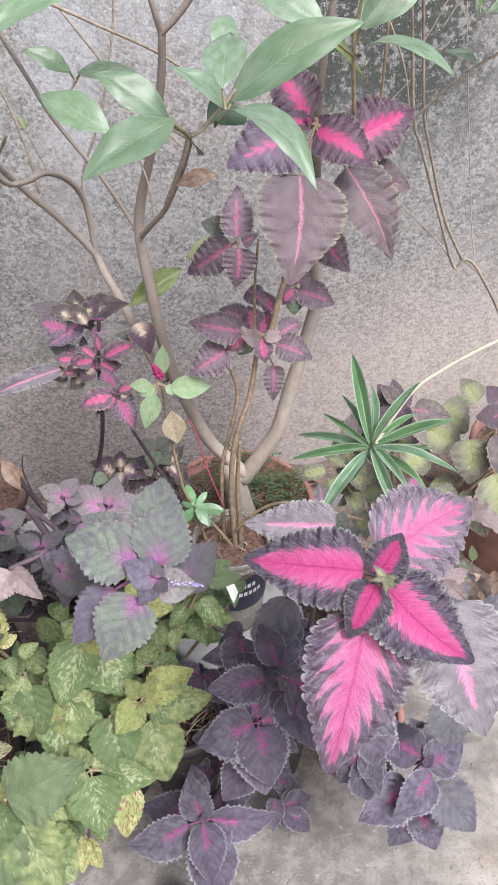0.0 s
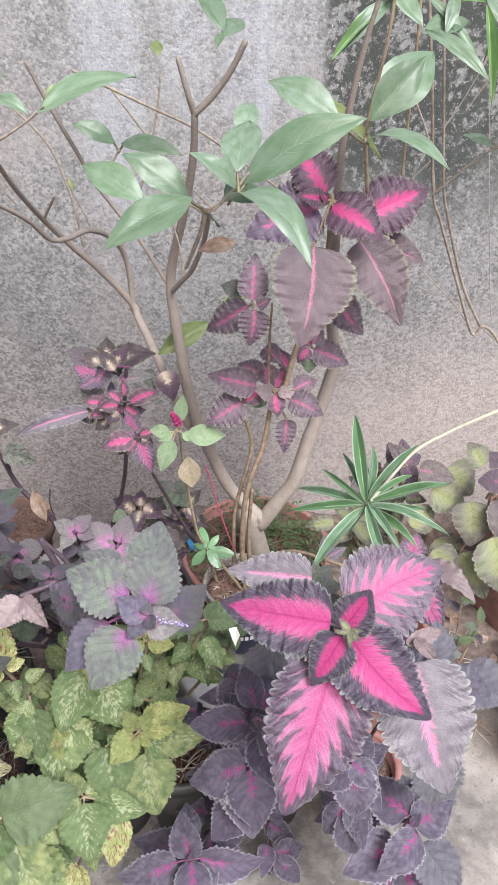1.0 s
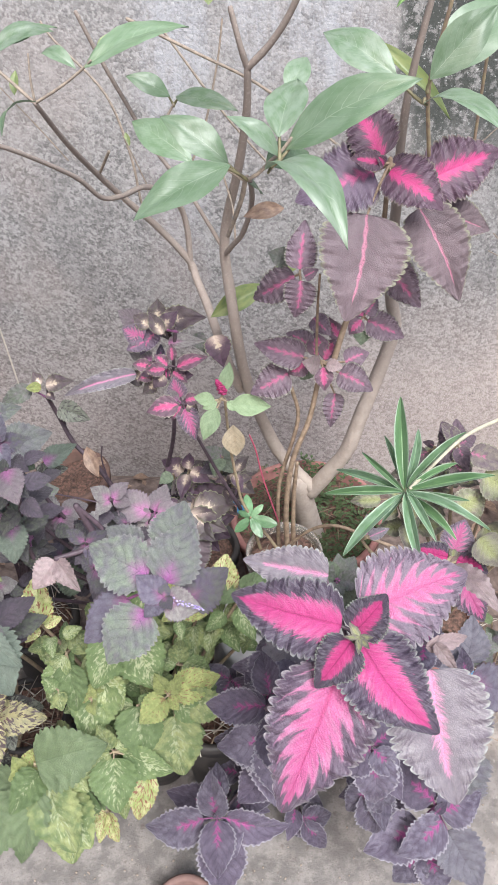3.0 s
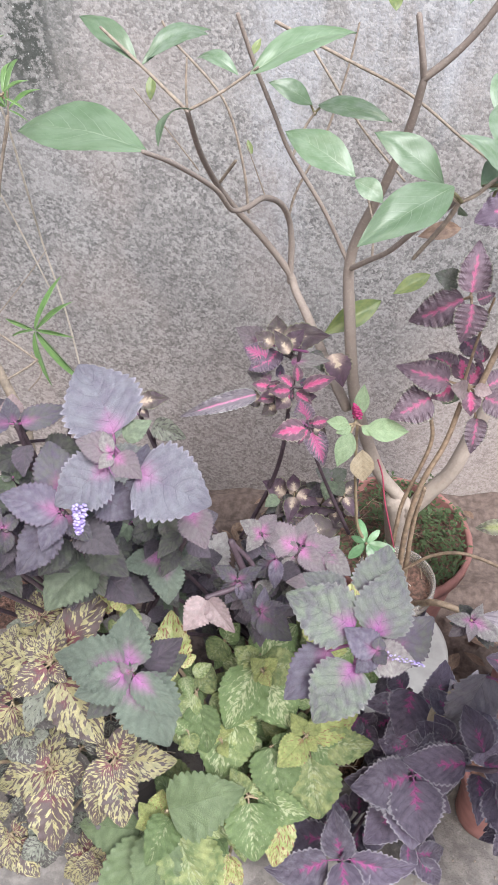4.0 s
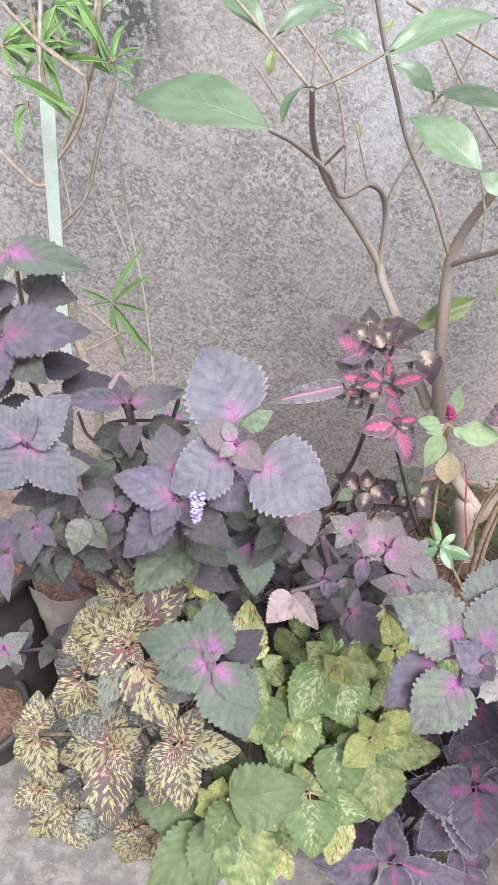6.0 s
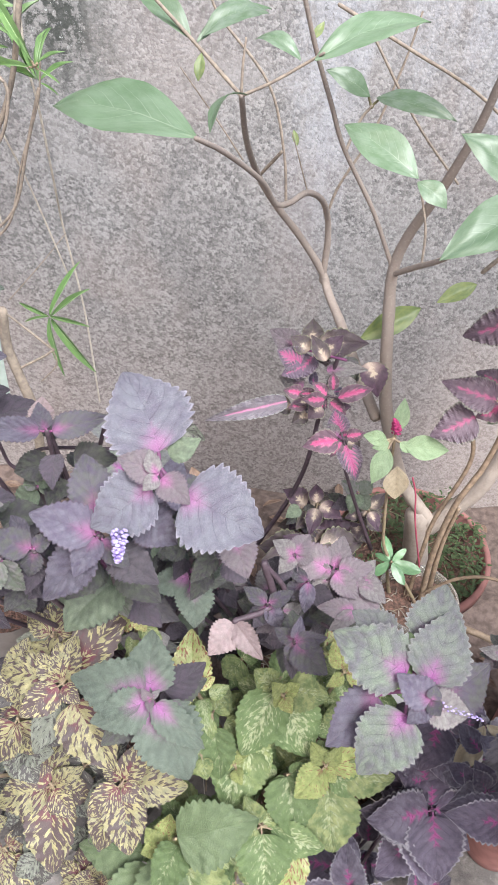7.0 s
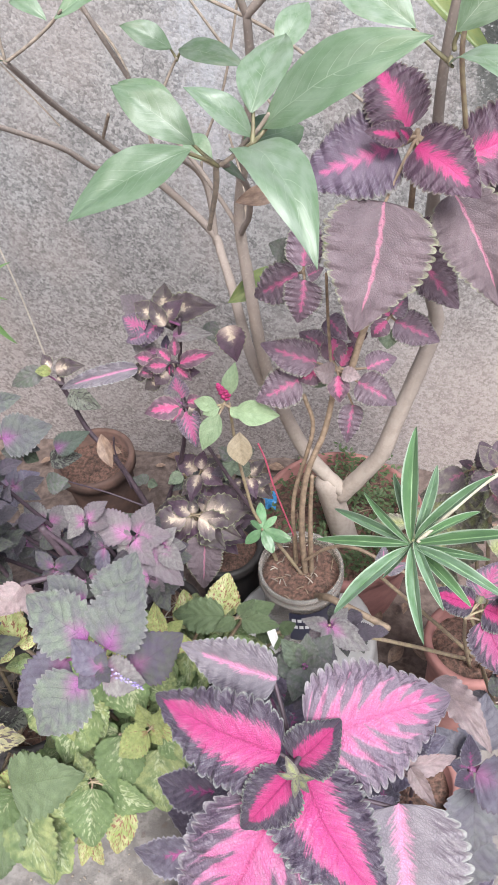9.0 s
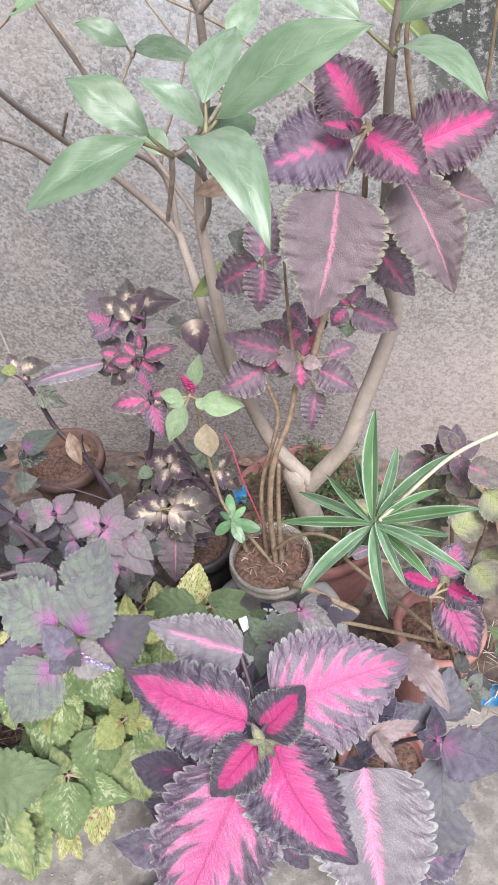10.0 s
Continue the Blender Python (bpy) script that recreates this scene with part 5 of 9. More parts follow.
rosette(cream_coleus, "cream", (0.017, 1.01, 0.455), (0, -0.6, 0.8), [
    (-0.06, 0.989, 0.439, 0.66, 0.15), (0.109, 1.025, 0.466, 0.77, 0.20), (0.014, 1.035, 0.474, 0.66, 0.10), (0.098, 0.986, 0.437, 0.66, 0.10),
    (-0.028, 1.024, 0.465, 0.66, 0.10), (-0.04, 0.977, 0.417, 0.66, 0.10),])
rosette(cream_coleus, "tall", (0.035, 1, 0.418), (0, -0.8, 0.6), [
    (0.036, 0.943, 0.342, 0.70, 0.03),])
rosette(cream_coleus, "cream", (0.107, 1.05, 0.519), (0, -0.6, 0.8), [
    (0.133, 1.073, 0.537, 0.66, 0.10), (0.095, 1.035, 0.508, 0.66, 0.10), (0.124, 1.022, 0.498, 0.66, 0.10),])

rosette(jade_plant, "jade", (0.142, 0.965, 0.498), (0, -0.6, 0.8), [
    (0.163, 0.938, 0.478, 0.45, 0.05), (0.132, 0.998, 0.522, 0.40, 0.05), (0.188, 0.956, 0.491, 0.45, 0.05), (0.115, 0.945, 0.483, 0.45, 0.05),
    (0.163, 0.983, 0.511, 0.40, 0.05), (0.119, 0.974, 0.504, 0.40, 0.05),])

rosette(dark_stem_coleus, "green", (-0.3, 1.12, 0.362), (0, -0.6, 0.8), [
    (-0.263, 1.117, 0.36, 0.80, 0.10),])

rosette(song_of_india, "drac", (0.344, 0.755, 0.794), (-0.1, -0.5, 0.86), [
    (0.341, 0.858, 0.854, 0.14, 0.02), (0.408, 0.787, 0.82, 0.12, 0.02), (0.447, 0.767, 0.813, 0.12, 0.02), (0.42, 0.746, 0.798, 0.11, 0.02),
    (0.439, 0.711, 0.779, 0.12, 0.02), (0.404, 0.706, 0.772, 0.14, 0.02), (0.362, 0.674, 0.749, 0.14, 0.02), (0.272, 0.694, 0.75, 0.15, 0.02),
    (0.25, 0.756, 0.784, 0.12, 0.02), (0.263, 0.786, 0.803, 0.12, 0.02), (0.294, 0.799, 0.814, 0.12, 0.02),])
rosette(song_of_india, "drac", (0.346, 0.76, 0.795), (-0.1, -0.45, 0.89), [
    (0.322, 0.82, 0.822, 0.14, 0.02), (0.364, 0.833, 0.834, 0.14, 0.02), (0.419, 0.819, 0.833, 0.12, 0.02), (0.389, 0.785, 0.812, 0.14, 0.02),
    (0.378, 0.7, 0.769, 0.14, 0.02), (0.317, 0.727, 0.775, 0.12, 0.02),])

rosette(yellow_purple_coleus, "rightp", (0.433, 1, 0.641), (0, -0.6, 0.8), [
    (0.413, 1.005, 0.645, 0.70, 0.10), (0.467, 1.001, 0.642, 0.70, 0.10), (0.373, 0.966, 0.616, 0.60, 0.20), (0.442, 0.975, 0.623, 0.60, 0.10),])
rosette(yellow_purple_coleus, "righty", (0.385, 0.95, 0.574), (0, -0.6, 0.8), [
    (0.411, 0.919, 0.538, 0.60, 0.10), (0.306, 0.952, 0.563, 0.50, 0.40), (0.352, 0.974, 0.579, 0.50, 0.10), (0.433, 0.946, 0.558, 0.60, 0.10),])


rosette(cream_coleus, "cream", (0.015, 1.08, 0.477), (0, -0.6, 0.8), [
    (-0.032, 1.101, 0.493, 0.83, 0.12), (0.047, 1.105, 0.495, 0.83, 0.12), (0.067, 1.052, 0.456, 0.83, 0.12), (-0.016, 1.048, 0.453, 0.83, 0.12),
    (0.038, 1.043, 0.449, 0.83, 0.12),])
rosette(cream_coleus, "cream", (0.019, 1.03, 0.432), (0, -0.6, 0.8), [
    (0.055, 1.063, 0.457, 0.83, 0.12), (-0.03, 1.024, 0.427, 0.83, 0.12), (0.098, 1.026, 0.43, 0.83, 0.12), (0.052, 0.994, 0.405, 0.83, 0.12),
    (-0.007, 0.99, 0.402, 0.83, 0.12), (-0.065, 1.026, 0.429, 0.83, 0.12), (0.113, 1.065, 0.459, 0.83, 0.12),])
rosette(cream_coleus, "cream", (0.112, 1.08, 0.471), (0, -0.6, 0.8), [
    (0.14, 1.089, 0.478, 0.77, 0.12), (0.091, 1.094, 0.482, 0.77, 0.12), (0.143, 1.059, 0.455, 0.77, 0.12), (0.105, 1.049, 0.448, 0.77, 0.12),])

rosette(lime_coleus, "green2", (0.185, 0.82, 0.454), (0, -0.6, 0.8), [
    (0.159, 0.831, 0.462, 0.75, 0.12), (0.209, 0.831, 0.462, 0.75, 0.12), (0.186, 0.801, 0.439, 0.75, 0.12), (0.152, 0.811, 0.447, 0.75, 0.12),])


rosette(brown_coleus, "browngrey", (-0.354, 0.65, 0.453), (0, -0.6, 0.8), [
    (-0.39, 0.676, 0.472, 0.95, 0.12), (-0.337, 0.681, 0.477, 0.95, 0.12), (-0.308, 0.649, 0.452, 0.95, 0.12), (-0.361, 0.614, 0.426, 0.95, 0.12),
    (-0.324, 0.618, 0.429, 0.95, 0.12), (-0.39, 0.64, 0.446, 0.95, 0.12), (-0.354, 0.685, 0.48, 0.95, 0.12),])
rosette(brown_coleus, "brown", (-0.439, 0.61, 0.232), (0, -0.6, 0.8), [
    (-0.475, 0.616, 0.237, 0.95, 0.12), (-0.407, 0.623, 0.242, 0.95, 0.12), (-0.407, 0.584, 0.213, 0.95, 0.12), (-0.448, 0.573, 0.205, 0.95, 0.12),
    (-0.476, 0.583, 0.212, 0.95, 0.12), (-0.437, 0.64, 0.255, 0.95, 0.12),])
rosette(brown_coleus, "browngrey", (-0.347, 0.59, 0.219), (0, -0.6, 0.8), [
    (-0.377, 0.567, 0.202, 0.95, 0.12), (-0.317, 0.568, 0.202, 0.95, 0.12), (-0.305, 0.595, 0.223, 0.95, 0.12), (-0.377, 0.606, 0.231, 0.95, 0.12),
    (-0.344, 0.616, 0.239, 0.95, 0.12), (-0.348, 0.551, 0.19, 0.95, 0.12),])
rosette(brown_coleus, "browngrey", (-0.239, 0.61, 0.321), (0, -0.6, 0.8), [
    (-0.264, 0.589, 0.305, 0.95, 0.12), (-0.21, 0.607, 0.318, 0.95, 0.12), (-0.236, 0.574, 0.294, 0.95, 0.12), (-0.278, 0.618, 0.327, 0.95, 0.12),
    (-0.223, 0.63, 0.336, 0.95, 0.12),])
rosette(brown_coleus, "brown", (-0.335, 0.67, 0.601), (0, -0.6, 0.8), [
    (-0.363, 0.656, 0.591, 0.95, 0.12), (-0.335, 0.638, 0.577, 0.95, 0.12), (-0.303, 0.652, 0.588, 0.95, 0.12), (-0.354, 0.695, 0.62, 0.95, 0.12),
    (-0.329, 0.708, 0.63, 0.95, 0.12),])
rosette(brown_coleus, "browngrey", (-0.252, 0.66, 0.543), (0, -0.6, 0.8), [
    (-0.269, 0.636, 0.525, 0.95, 0.12), (-0.221, 0.647, 0.533, 0.95, 0.12), (-0.241, 0.678, 0.556, 0.95, 0.12), (-0.268, 0.686, 0.563, 0.95, 0.12),
    (-0.224, 0.625, 0.517, 0.95, 0.12),])
rosette(brown_coleus, "brown", (-0.264, 0.575, 0.172), (0, -0.6, 0.8), [
    (-0.224, 0.573, 0.171, 0.95, 0.12), (-0.236, 0.545, 0.15, 0.95, 0.12), (-0.29, 0.553, 0.156, 0.95, 0.12), (-0.281, 0.593, 0.186, 0.95, 0.12),
    (-0.303, 0.571, 0.169, 0.95, 0.12),])

rosette(mauve_coleus, "mauve", (-0.027, 0.79, 0.724), (0, -0.6, 0.8), [
    (-0.054, 0.802, 0.733, 0.80, 0.12), (-0.009, 0.811, 0.739, 0.80, 0.12), (-0.044, 0.772, 0.71, 0.80, 0.12), (-0.003, 0.787, 0.722, 0.80, 0.12),])
rosette(mauve_coleus, "mauve", (0.058, 0.8, 0.677), (0, -0.6, 0.8), [
    (0.036, 0.817, 0.69, 0.75, 0.12), (0.083, 0.8, 0.677, 0.75, 0.12), (0.089, 0.778, 0.661, 0.75, 0.12), (0.055, 0.769, 0.654, 0.75, 0.12),
    (0.074, 0.819, 0.691, 0.75, 0.12),])
rosette(mauve_coleus, "mauve", (-0.035, 0.76, 0.646), (0, -0.6, 0.8), [
    (-0.065, 0.768, 0.652, 0.70, 0.12), (-0.008, 0.768, 0.653, 0.70, 0.12), (-0.046, 0.737, 0.629, 0.70, 0.12), (-0.012, 0.746, 0.636, 0.70, 0.12),
    (-0.064, 0.74, 0.632, 0.70, 0.12),])

rosette(yellow_purple_coleus, "rightp", (0.452, 0.95, 0.693), (0, -0.6, 0.8), [
    (0.428, 0.974, 0.711, 0.75, 0.12), (0.483, 0.963, 0.703, 0.75, 0.12), (0.465, 0.919, 0.67, 0.75, 0.12), (0.42, 0.93, 0.678, 0.75, 0.12),
    (0.449, 0.98, 0.716, 0.75, 0.12),])
rosette(yellow_purple_coleus, "righty", (0.41, 1, 0.595), (0, -0.6, 0.8), [
    (0.383, 1.018, 0.608, 0.75, 0.12), (0.454, 1.021, 0.611, 0.75, 0.12), (0.434, 0.967, 0.57, 0.75, 0.12), (0.383, 0.962, 0.566, 0.75, 0.12),
    (0.368, 0.987, 0.585, 0.75, 0.12),])

rosette(small_pink_coleus, "mauve", (0.263, 0.78, 0.568), (0, -0.6, 0.8), [
    (0.227, 0.783, 0.571, 0.60, 0.12), (0.284, 0.798, 0.582, 0.60, 0.12), (0.258, 0.757, 0.551, 0.60, 0.12), (0.3, 0.777, 0.566, 0.60, 0.12),
    (0.315, 0.761, 0.554, 0.60, 0.12), (0.236, 0.761, 0.554, 0.60, 0.12),])
rosette(small_pink_coleus, "green", (0.469, 0.7, 0.56), (0, -0.6, 0.8), [
    (0.449, 0.709, 0.566, 0.70, 0.12), (0.488, 0.712, 0.569, 0.70, 0.12), (0.483, 0.681, 0.545, 0.70, 0.12), (0.457, 0.673, 0.54, 0.70, 0.12),
    (0.495, 0.697, 0.557, 0.70, 0.12),])

rosette(dark_coleus, "dark", (0.234, 0.64, 0.576), (0, -0.6, 0.8), [
    (0.203, 0.658, 0.59, 0.94, 0.12), (0.272, 0.661, 0.592, 0.94, 0.12), (0.216, 0.605, 0.55, 0.94, 0.12), (0.272, 0.608, 0.552, 0.94, 0.12),
    (0.24, 0.674, 0.602, 0.94, 0.12), (0.26, 0.589, 0.538, 0.94, 0.12),])
rosette(dark_coleus, "dark", (0.192, 0.68, 0.379), (0, -0.6, 0.8), [
    (0.15, 0.691, 0.388, 0.94, 0.12), (0.242, 0.695, 0.391, 0.94, 0.12), (0.174, 0.725, 0.413, 0.94, 0.12), (0.225, 0.72, 0.409, 0.94, 0.12),
    (0.155, 0.659, 0.364, 0.94, 0.12), (0.251, 0.657, 0.362, 0.94, 0.12),])
rosette(dark_coleus, "tan", (0.234, 0.7, 0.531), (0, -0.8, 0.6), [
    (0.202, 0.657, 0.474, 0.40, 0.02), (0.271, 0.692, 0.519, 0.40, 0.02),])
rosette(dark_coleus, "pinkgrey", (0.242, 0.68, 0.507), (0, -0.6, 0.8), [
    (0.268, 0.723, 0.539, 0.60, 0.12), (0.233, 0.715, 0.533, 0.60, 0.12),])


rosette(cream_coleus, "green", (0.086, 1.06, 0.547), (0, -0.6, 0.8), [
    (0.057, 1.073, 0.557, 0.80, 0.12), (0.112, 1.076, 0.559, 0.80, 0.12), (0.075, 1.031, 0.525, 0.80, 0.12), (0.11, 1.039, 0.532, 0.80, 0.12),])

rosette(purple_coleus, "grey", (-0.491, 0.72, 0.45), (0, -0.6, 0.8), [
    (-0.458, 0.742, 0.466, 0.75, 0.05), (-0.516, 0.692, 0.429, 0.75, 0.10), (-0.54, 0.729, 0.456, 0.70, 0.10), (-0.465, 0.697, 0.432, 0.70, 0.10),])
rosette(purple_coleus, "purple", (-0.407, 0.68, 0.756), (0, -0.6, 0.8), [
    (-0.395, 0.636, 0.723, 0.45, 0.10), (-0.432, 0.708, 0.777, 0.80, 0.10), (-0.371, 0.683, 0.758, 0.75, 0.10),])
rosette(purple_coleus, "green", (-0.401, 0.72, 0.757), (0, -0.6, 0.8), [
    (-0.383, 0.705, 0.72, 0.70, 0.10), (-0.351, 0.715, 0.728, 0.70, 0.10), (-0.431, 0.703, 0.72, 0.70, 0.10), (-0.384, 0.75, 0.754, 0.70, 0.10),])
rosette(purple_coleus, "green", (-0.351, 0.74, 0.729), (0, -0.6, 0.8), [
    (-0.363, 0.724, 0.692, 0.70, 0.10), (-0.339, 0.729, 0.695, 0.60, 0.10), (-0.314, 0.744, 0.707, 0.60, 0.10), (-0.321, 0.706, 0.678, 0.50, 0.20),])
rosette(purple_coleus, "green", (-0.284, 0.76, 0.692), (0, -0.6, 0.8), [
    (-0.302, 0.731, 0.657, 0.70, 0.10), (-0.253, 0.74, 0.665, 0.70, 0.10), (-0.236, 0.77, 0.687, 0.70, 0.10), (-0.318, 0.741, 0.665, 0.70, 0.10),
    (-0.218, 0.743, 0.667, 0.70, 0.10),])
rosette(purple_coleus, "green", (-0.186, 0.78, 0.748), (0, -0.6, 0.8), [
    (-0.204, 0.758, 0.719, 0.70, 0.10), (-0.157, 0.767, 0.726, 0.70, 0.10), (-0.148, 0.8, 0.751, 0.70, 0.10), (-0.221, 0.784, 0.739, 0.70, 0.10),])

limb(oleander_shrub, "branch", [(-0.577, 1.2, 0.983), (-0.531, 1.2, 0.931), (-0.51, 1.2, 0.928)], 0.007, 0.007)
limb(oleander_shrub, "branch", [(-0.511, 1.25, 1.166), (-0.509, 1.25, 1.106), (-0.506, 1.25, 1.049), (-0.48, 1.25, 1.012)], 0.008, 0.006)
limb(oleander_shrub, "branch", [(-0.533, 1.22, 1.153), (-0.49, 1.22, 1.109), (-0.439, 1.22, 1.076)], 0.006, 0.004)
limb(oleander_shrub, "branch", [(-0.422, 1.28, 1.161), (-0.446, 1.28, 1.071), (-0.473, 1.28, 1.009), (-0.518, 1.28, 0.931)], 0.009, 0.008)
limb(oleander_shrub, "branch", [(-0.422, 1.3, 1.043), (-0.452, 1.3, 0.961), (-0.485, 1.3, 0.868), (-0.533, 1.3, 0.815)], 0.006, 0.005)
rosette(oleander_shrub, "oleander", (-0.582, 1.3, 1.082), (0, -0.71, 0.71), [
    (-0.55, 1.309, 1.092, 0.20, 0.12), (-0.532, 1.301, 1.084, 0.20, 0.12), (-0.549, 1.267, 1.049, 0.20, 0.12), (-0.543, 1.284, 1.066, 0.20, 0.12),
    (-0.522, 1.285, 1.067, 0.20, 0.12), (-0.569, 1.329, 1.111, 0.20, 0.12), (-0.536, 1.327, 1.109, 0.20, 0.12), (-0.509, 1.311, 1.093, 0.20, 0.12),
    (-0.595, 1.271, 1.053, 0.20, 0.12), (-0.524, 1.333, 1.115, 0.20, 0.12),])
rosette(oleander_shrub, "oleander", (-0.497, 1.3, 1.093), (0, -0.71, 0.71), [
    (-0.478, 1.309, 1.102, 0.20, 0.12), (-0.487, 1.283, 1.076, 0.20, 0.12), (-0.521, 1.294, 1.086, 0.20, 0.12), (-0.506, 1.277, 1.07, 0.20, 0.12),
    (-0.472, 1.295, 1.088, 0.20, 0.12), (-0.531, 1.31, 1.103, 0.20, 0.12),])
rosette(oleander_shrub, "oleander", (-0.558, 1.3, 1.006), (0, -0.71, 0.71), [
    (-0.56, 1.246, 0.952, 0.13, 0.12), (-0.546, 1.276, 0.982, 0.13, 0.12), (-0.571, 1.264, 0.97, 0.13, 0.12), (-0.584, 1.299, 1.005, 0.13, 0.12),
    (-0.541, 1.307, 1.012, 0.13, 0.12),])
rosette(oleander_shrub, "oleander", (-0.407, 1.25, 1.088), (0, -0.71, 0.71), [
    (-0.472, 1.314, 1.152, 0.14, 0.12), (-0.4, 1.292, 1.129, 0.14, 0.12), (-0.367, 1.263, 1.101, 0.14, 0.12), (-0.478, 1.253, 1.091, 0.14, 0.12),
    (-0.43, 1.277, 1.115, 0.14, 0.12), (-0.377, 1.241, 1.079, 0.14, 0.12),])
rosette(oleander_shrub, "oleander", (-0.497, 1.1, 1.113), (0, -0.71, 0.71), [
    (-0.397, 1.068, 1.081, 0.12, 0.12),])

rosette(pink_coleus, "green", (0.259, 0.6, 0.826), (0, -0.6, 0.8), [
    (0.238, 0.616, 0.838, 0.75, 0.12), (0.278, 0.62, 0.841, 0.75, 0.12), (0.252, 0.577, 0.809, 0.75, 0.12), (0.273, 0.576, 0.808, 0.75, 0.12),
    (0.287, 0.601, 0.827, 0.75, 0.12), (0.229, 0.593, 0.821, 0.75, 0.12), (0.259, 0.622, 0.842, 0.75, 0.12),])
rosette(pink_coleus, "dark", (0.188, 0.58, 0.628), (0, -0.6, 0.8), [
    (0.162, 0.599, 0.643, 0.94, 0.12), (0.204, 0.551, 0.606, 0.94, 0.12), (0.148, 0.57, 0.621, 0.94, 0.12), (0.225, 0.571, 0.622, 0.94, 0.12),
    (0.173, 0.605, 0.647, 0.94, 0.12),])
rosette(pink_coleus, "dark", (0.346, 0.56, 0.783), (0, -0.6, 0.8), [
    (0.331, 0.576, 0.795, 0.88, 0.12), (0.366, 0.541, 0.769, 0.88, 0.12), (0.34, 0.534, 0.763, 0.88, 0.12), (0.367, 0.573, 0.792, 0.88, 0.12),])


rosette(mauve_coleus, "mauve", (-0.227, 0.9, 0.483), (0, -0.6, 0.8), [
    (-0.19, 0.948, 0.518, 0.85, 0.08), (-0.27, 0.925, 0.501, 0.60, 0.10), (-0.266, 0.875, 0.464, 0.80, 0.10), (-0.204, 0.862, 0.454, 0.85, 0.10),
    (-0.176, 0.895, 0.479, 0.60, 0.10), (-0.254, 0.953, 0.497, 0.60, 0.10),])
rosette(mauve_coleus, "mauve", (-0.116, 0.9, 0.498), (0, -0.6, 0.8), [
    (-0.085, 0.948, 0.534, 0.95, 0.05), (-0.136, 0.876, 0.481, 0.90, 0.05), (-0.077, 0.904, 0.489, 0.60, 0.10), (-0.17, 0.913, 0.483, 0.70, 0.10),])
rosette(mauve_coleus, "mauve", (-0.045, 0.88, 0.505), (0, -0.6, 0.8), [
    (-0.041, 0.925, 0.539, 0.95, 0.05), (-0.021, 0.899, 0.507, 0.60, 0.10),])
rosette(mauve_coleus, "purple", (-0.005, 0.86, 0.531), (0, -0.6, 0.8), [
    (0.041, 0.831, 0.509, 0.80, 0.05), (0.024, 0.868, 0.525, 0.60, 0.10), (-0.012, 0.838, 0.49, 0.60, 0.10),])
rosette(mauve_coleus, "purple", (-0.186, 0.93, 0.415), (0, -0.6, 0.8), [
    (-0.228, 0.957, 0.41, 0.70, 0.12), (-0.168, 0.969, 0.419, 0.70, 0.12), (-0.151, 0.925, 0.386, 0.70, 0.12), (-0.211, 0.92, 0.382, 0.70, 0.12),])
rosette(mauve_coleus, "green", (-0.134, 0.87, 0.418), (0, -0.6, 0.8), [
    (-0.194, 0.886, 0.43, 0.90, 0.10), (-0.146, 0.887, 0.43, 0.70, 0.10),])
rosette(mauve_coleus, "green", (-0.119, 0.98, 0.429), (0, -0.6, 0.8), [
    (-0.159, 1.004, 0.422, 0.70, 0.12), (-0.1, 1.016, 0.432, 0.70, 0.12), (-0.084, 0.979, 0.404, 0.70, 0.12),])

rosette(dark_stem_coleus, "grey", (-0.28, 1.02, 0.592), (0, -0.6, 0.8), [
    (-0.197, 1.042, 0.609, 0.80, 0.02), (-0.228, 1.018, 0.578, 0.60, 0.10), (-0.338, 1.044, 0.61, 0.70, 0.10), (-0.266, 1.052, 0.616, 0.60, 0.10),])
rosette(dark_stem_coleus, "grey", (-0.303, 1.05, 0.633), (0, -0.6, 0.8), [
    (-0.25, 1.066, 0.645, 0.60, 0.05), (-0.345, 1.069, 0.648, 0.60, 0.10),])
rosette(dark_stem_coleus, "green", (-0.269, 1.06, 0.434), (0, -0.6, 0.8), [
    (-0.228, 1.069, 0.441, 0.95, 0.05),])
rosette(dark_stem_coleus, "purple", (-0.258, 0.97, 0.538), (0, -0.6, 0.8), [
    (-0.214, 0.99, 0.553, 0.80, 0.10), (-0.262, 0.939, 0.514, 0.80, 0.10), (-0.207, 0.957, 0.528, 0.60, 0.10), (-0.31, 0.989, 0.552, 0.70, 0.10),
    (-0.258, 1, 0.56, 0.60, 0.10),])
rosette(dark_stem_coleus, "green", (-0.263, 1.03, 0.554), (0, -0.6, 0.8), [
    (-0.284, 1.013, 0.529, 0.80, 0.12), (-0.246, 1.027, 0.539, 0.80, 0.12), (-0.303, 1.034, 0.545, 0.80, 0.12),])
rosette(dark_stem_coleus, "green", (-0.167, 1.25, 0.235), (0, -0.6, 0.8), [
    (-0.201, 1.251, 0.236, 0.70, 0.05), (-0.147, 1.242, 0.229, 0.70, 0.05),])

rosette(dark_coleus, "dark", (0.2, 0.65, 0.368), (0, -0.6, 0.8), [
    (0.11, 0.635, 0.356, 0.88, 0.12), (0.274, 0.648, 0.366, 0.88, 0.12), (0.21, 0.58, 0.315, 0.94, 0.12), (0.195, 0.696, 0.402, 0.94, 0.12),])

rosette(magenta_veined_coleus, "mauve", (-0.171, 0.628, 0.667), (0, -0.6, 0.8), [
    (-0.18, 0.633, 0.683, 0.60, 0.05), (-0.162, 0.63, 0.681, 0.60, 0.05), (-0.167, 0.613, 0.668, 0.60, 0.05), (-0.181, 0.618, 0.672, 0.60, 0.05),])

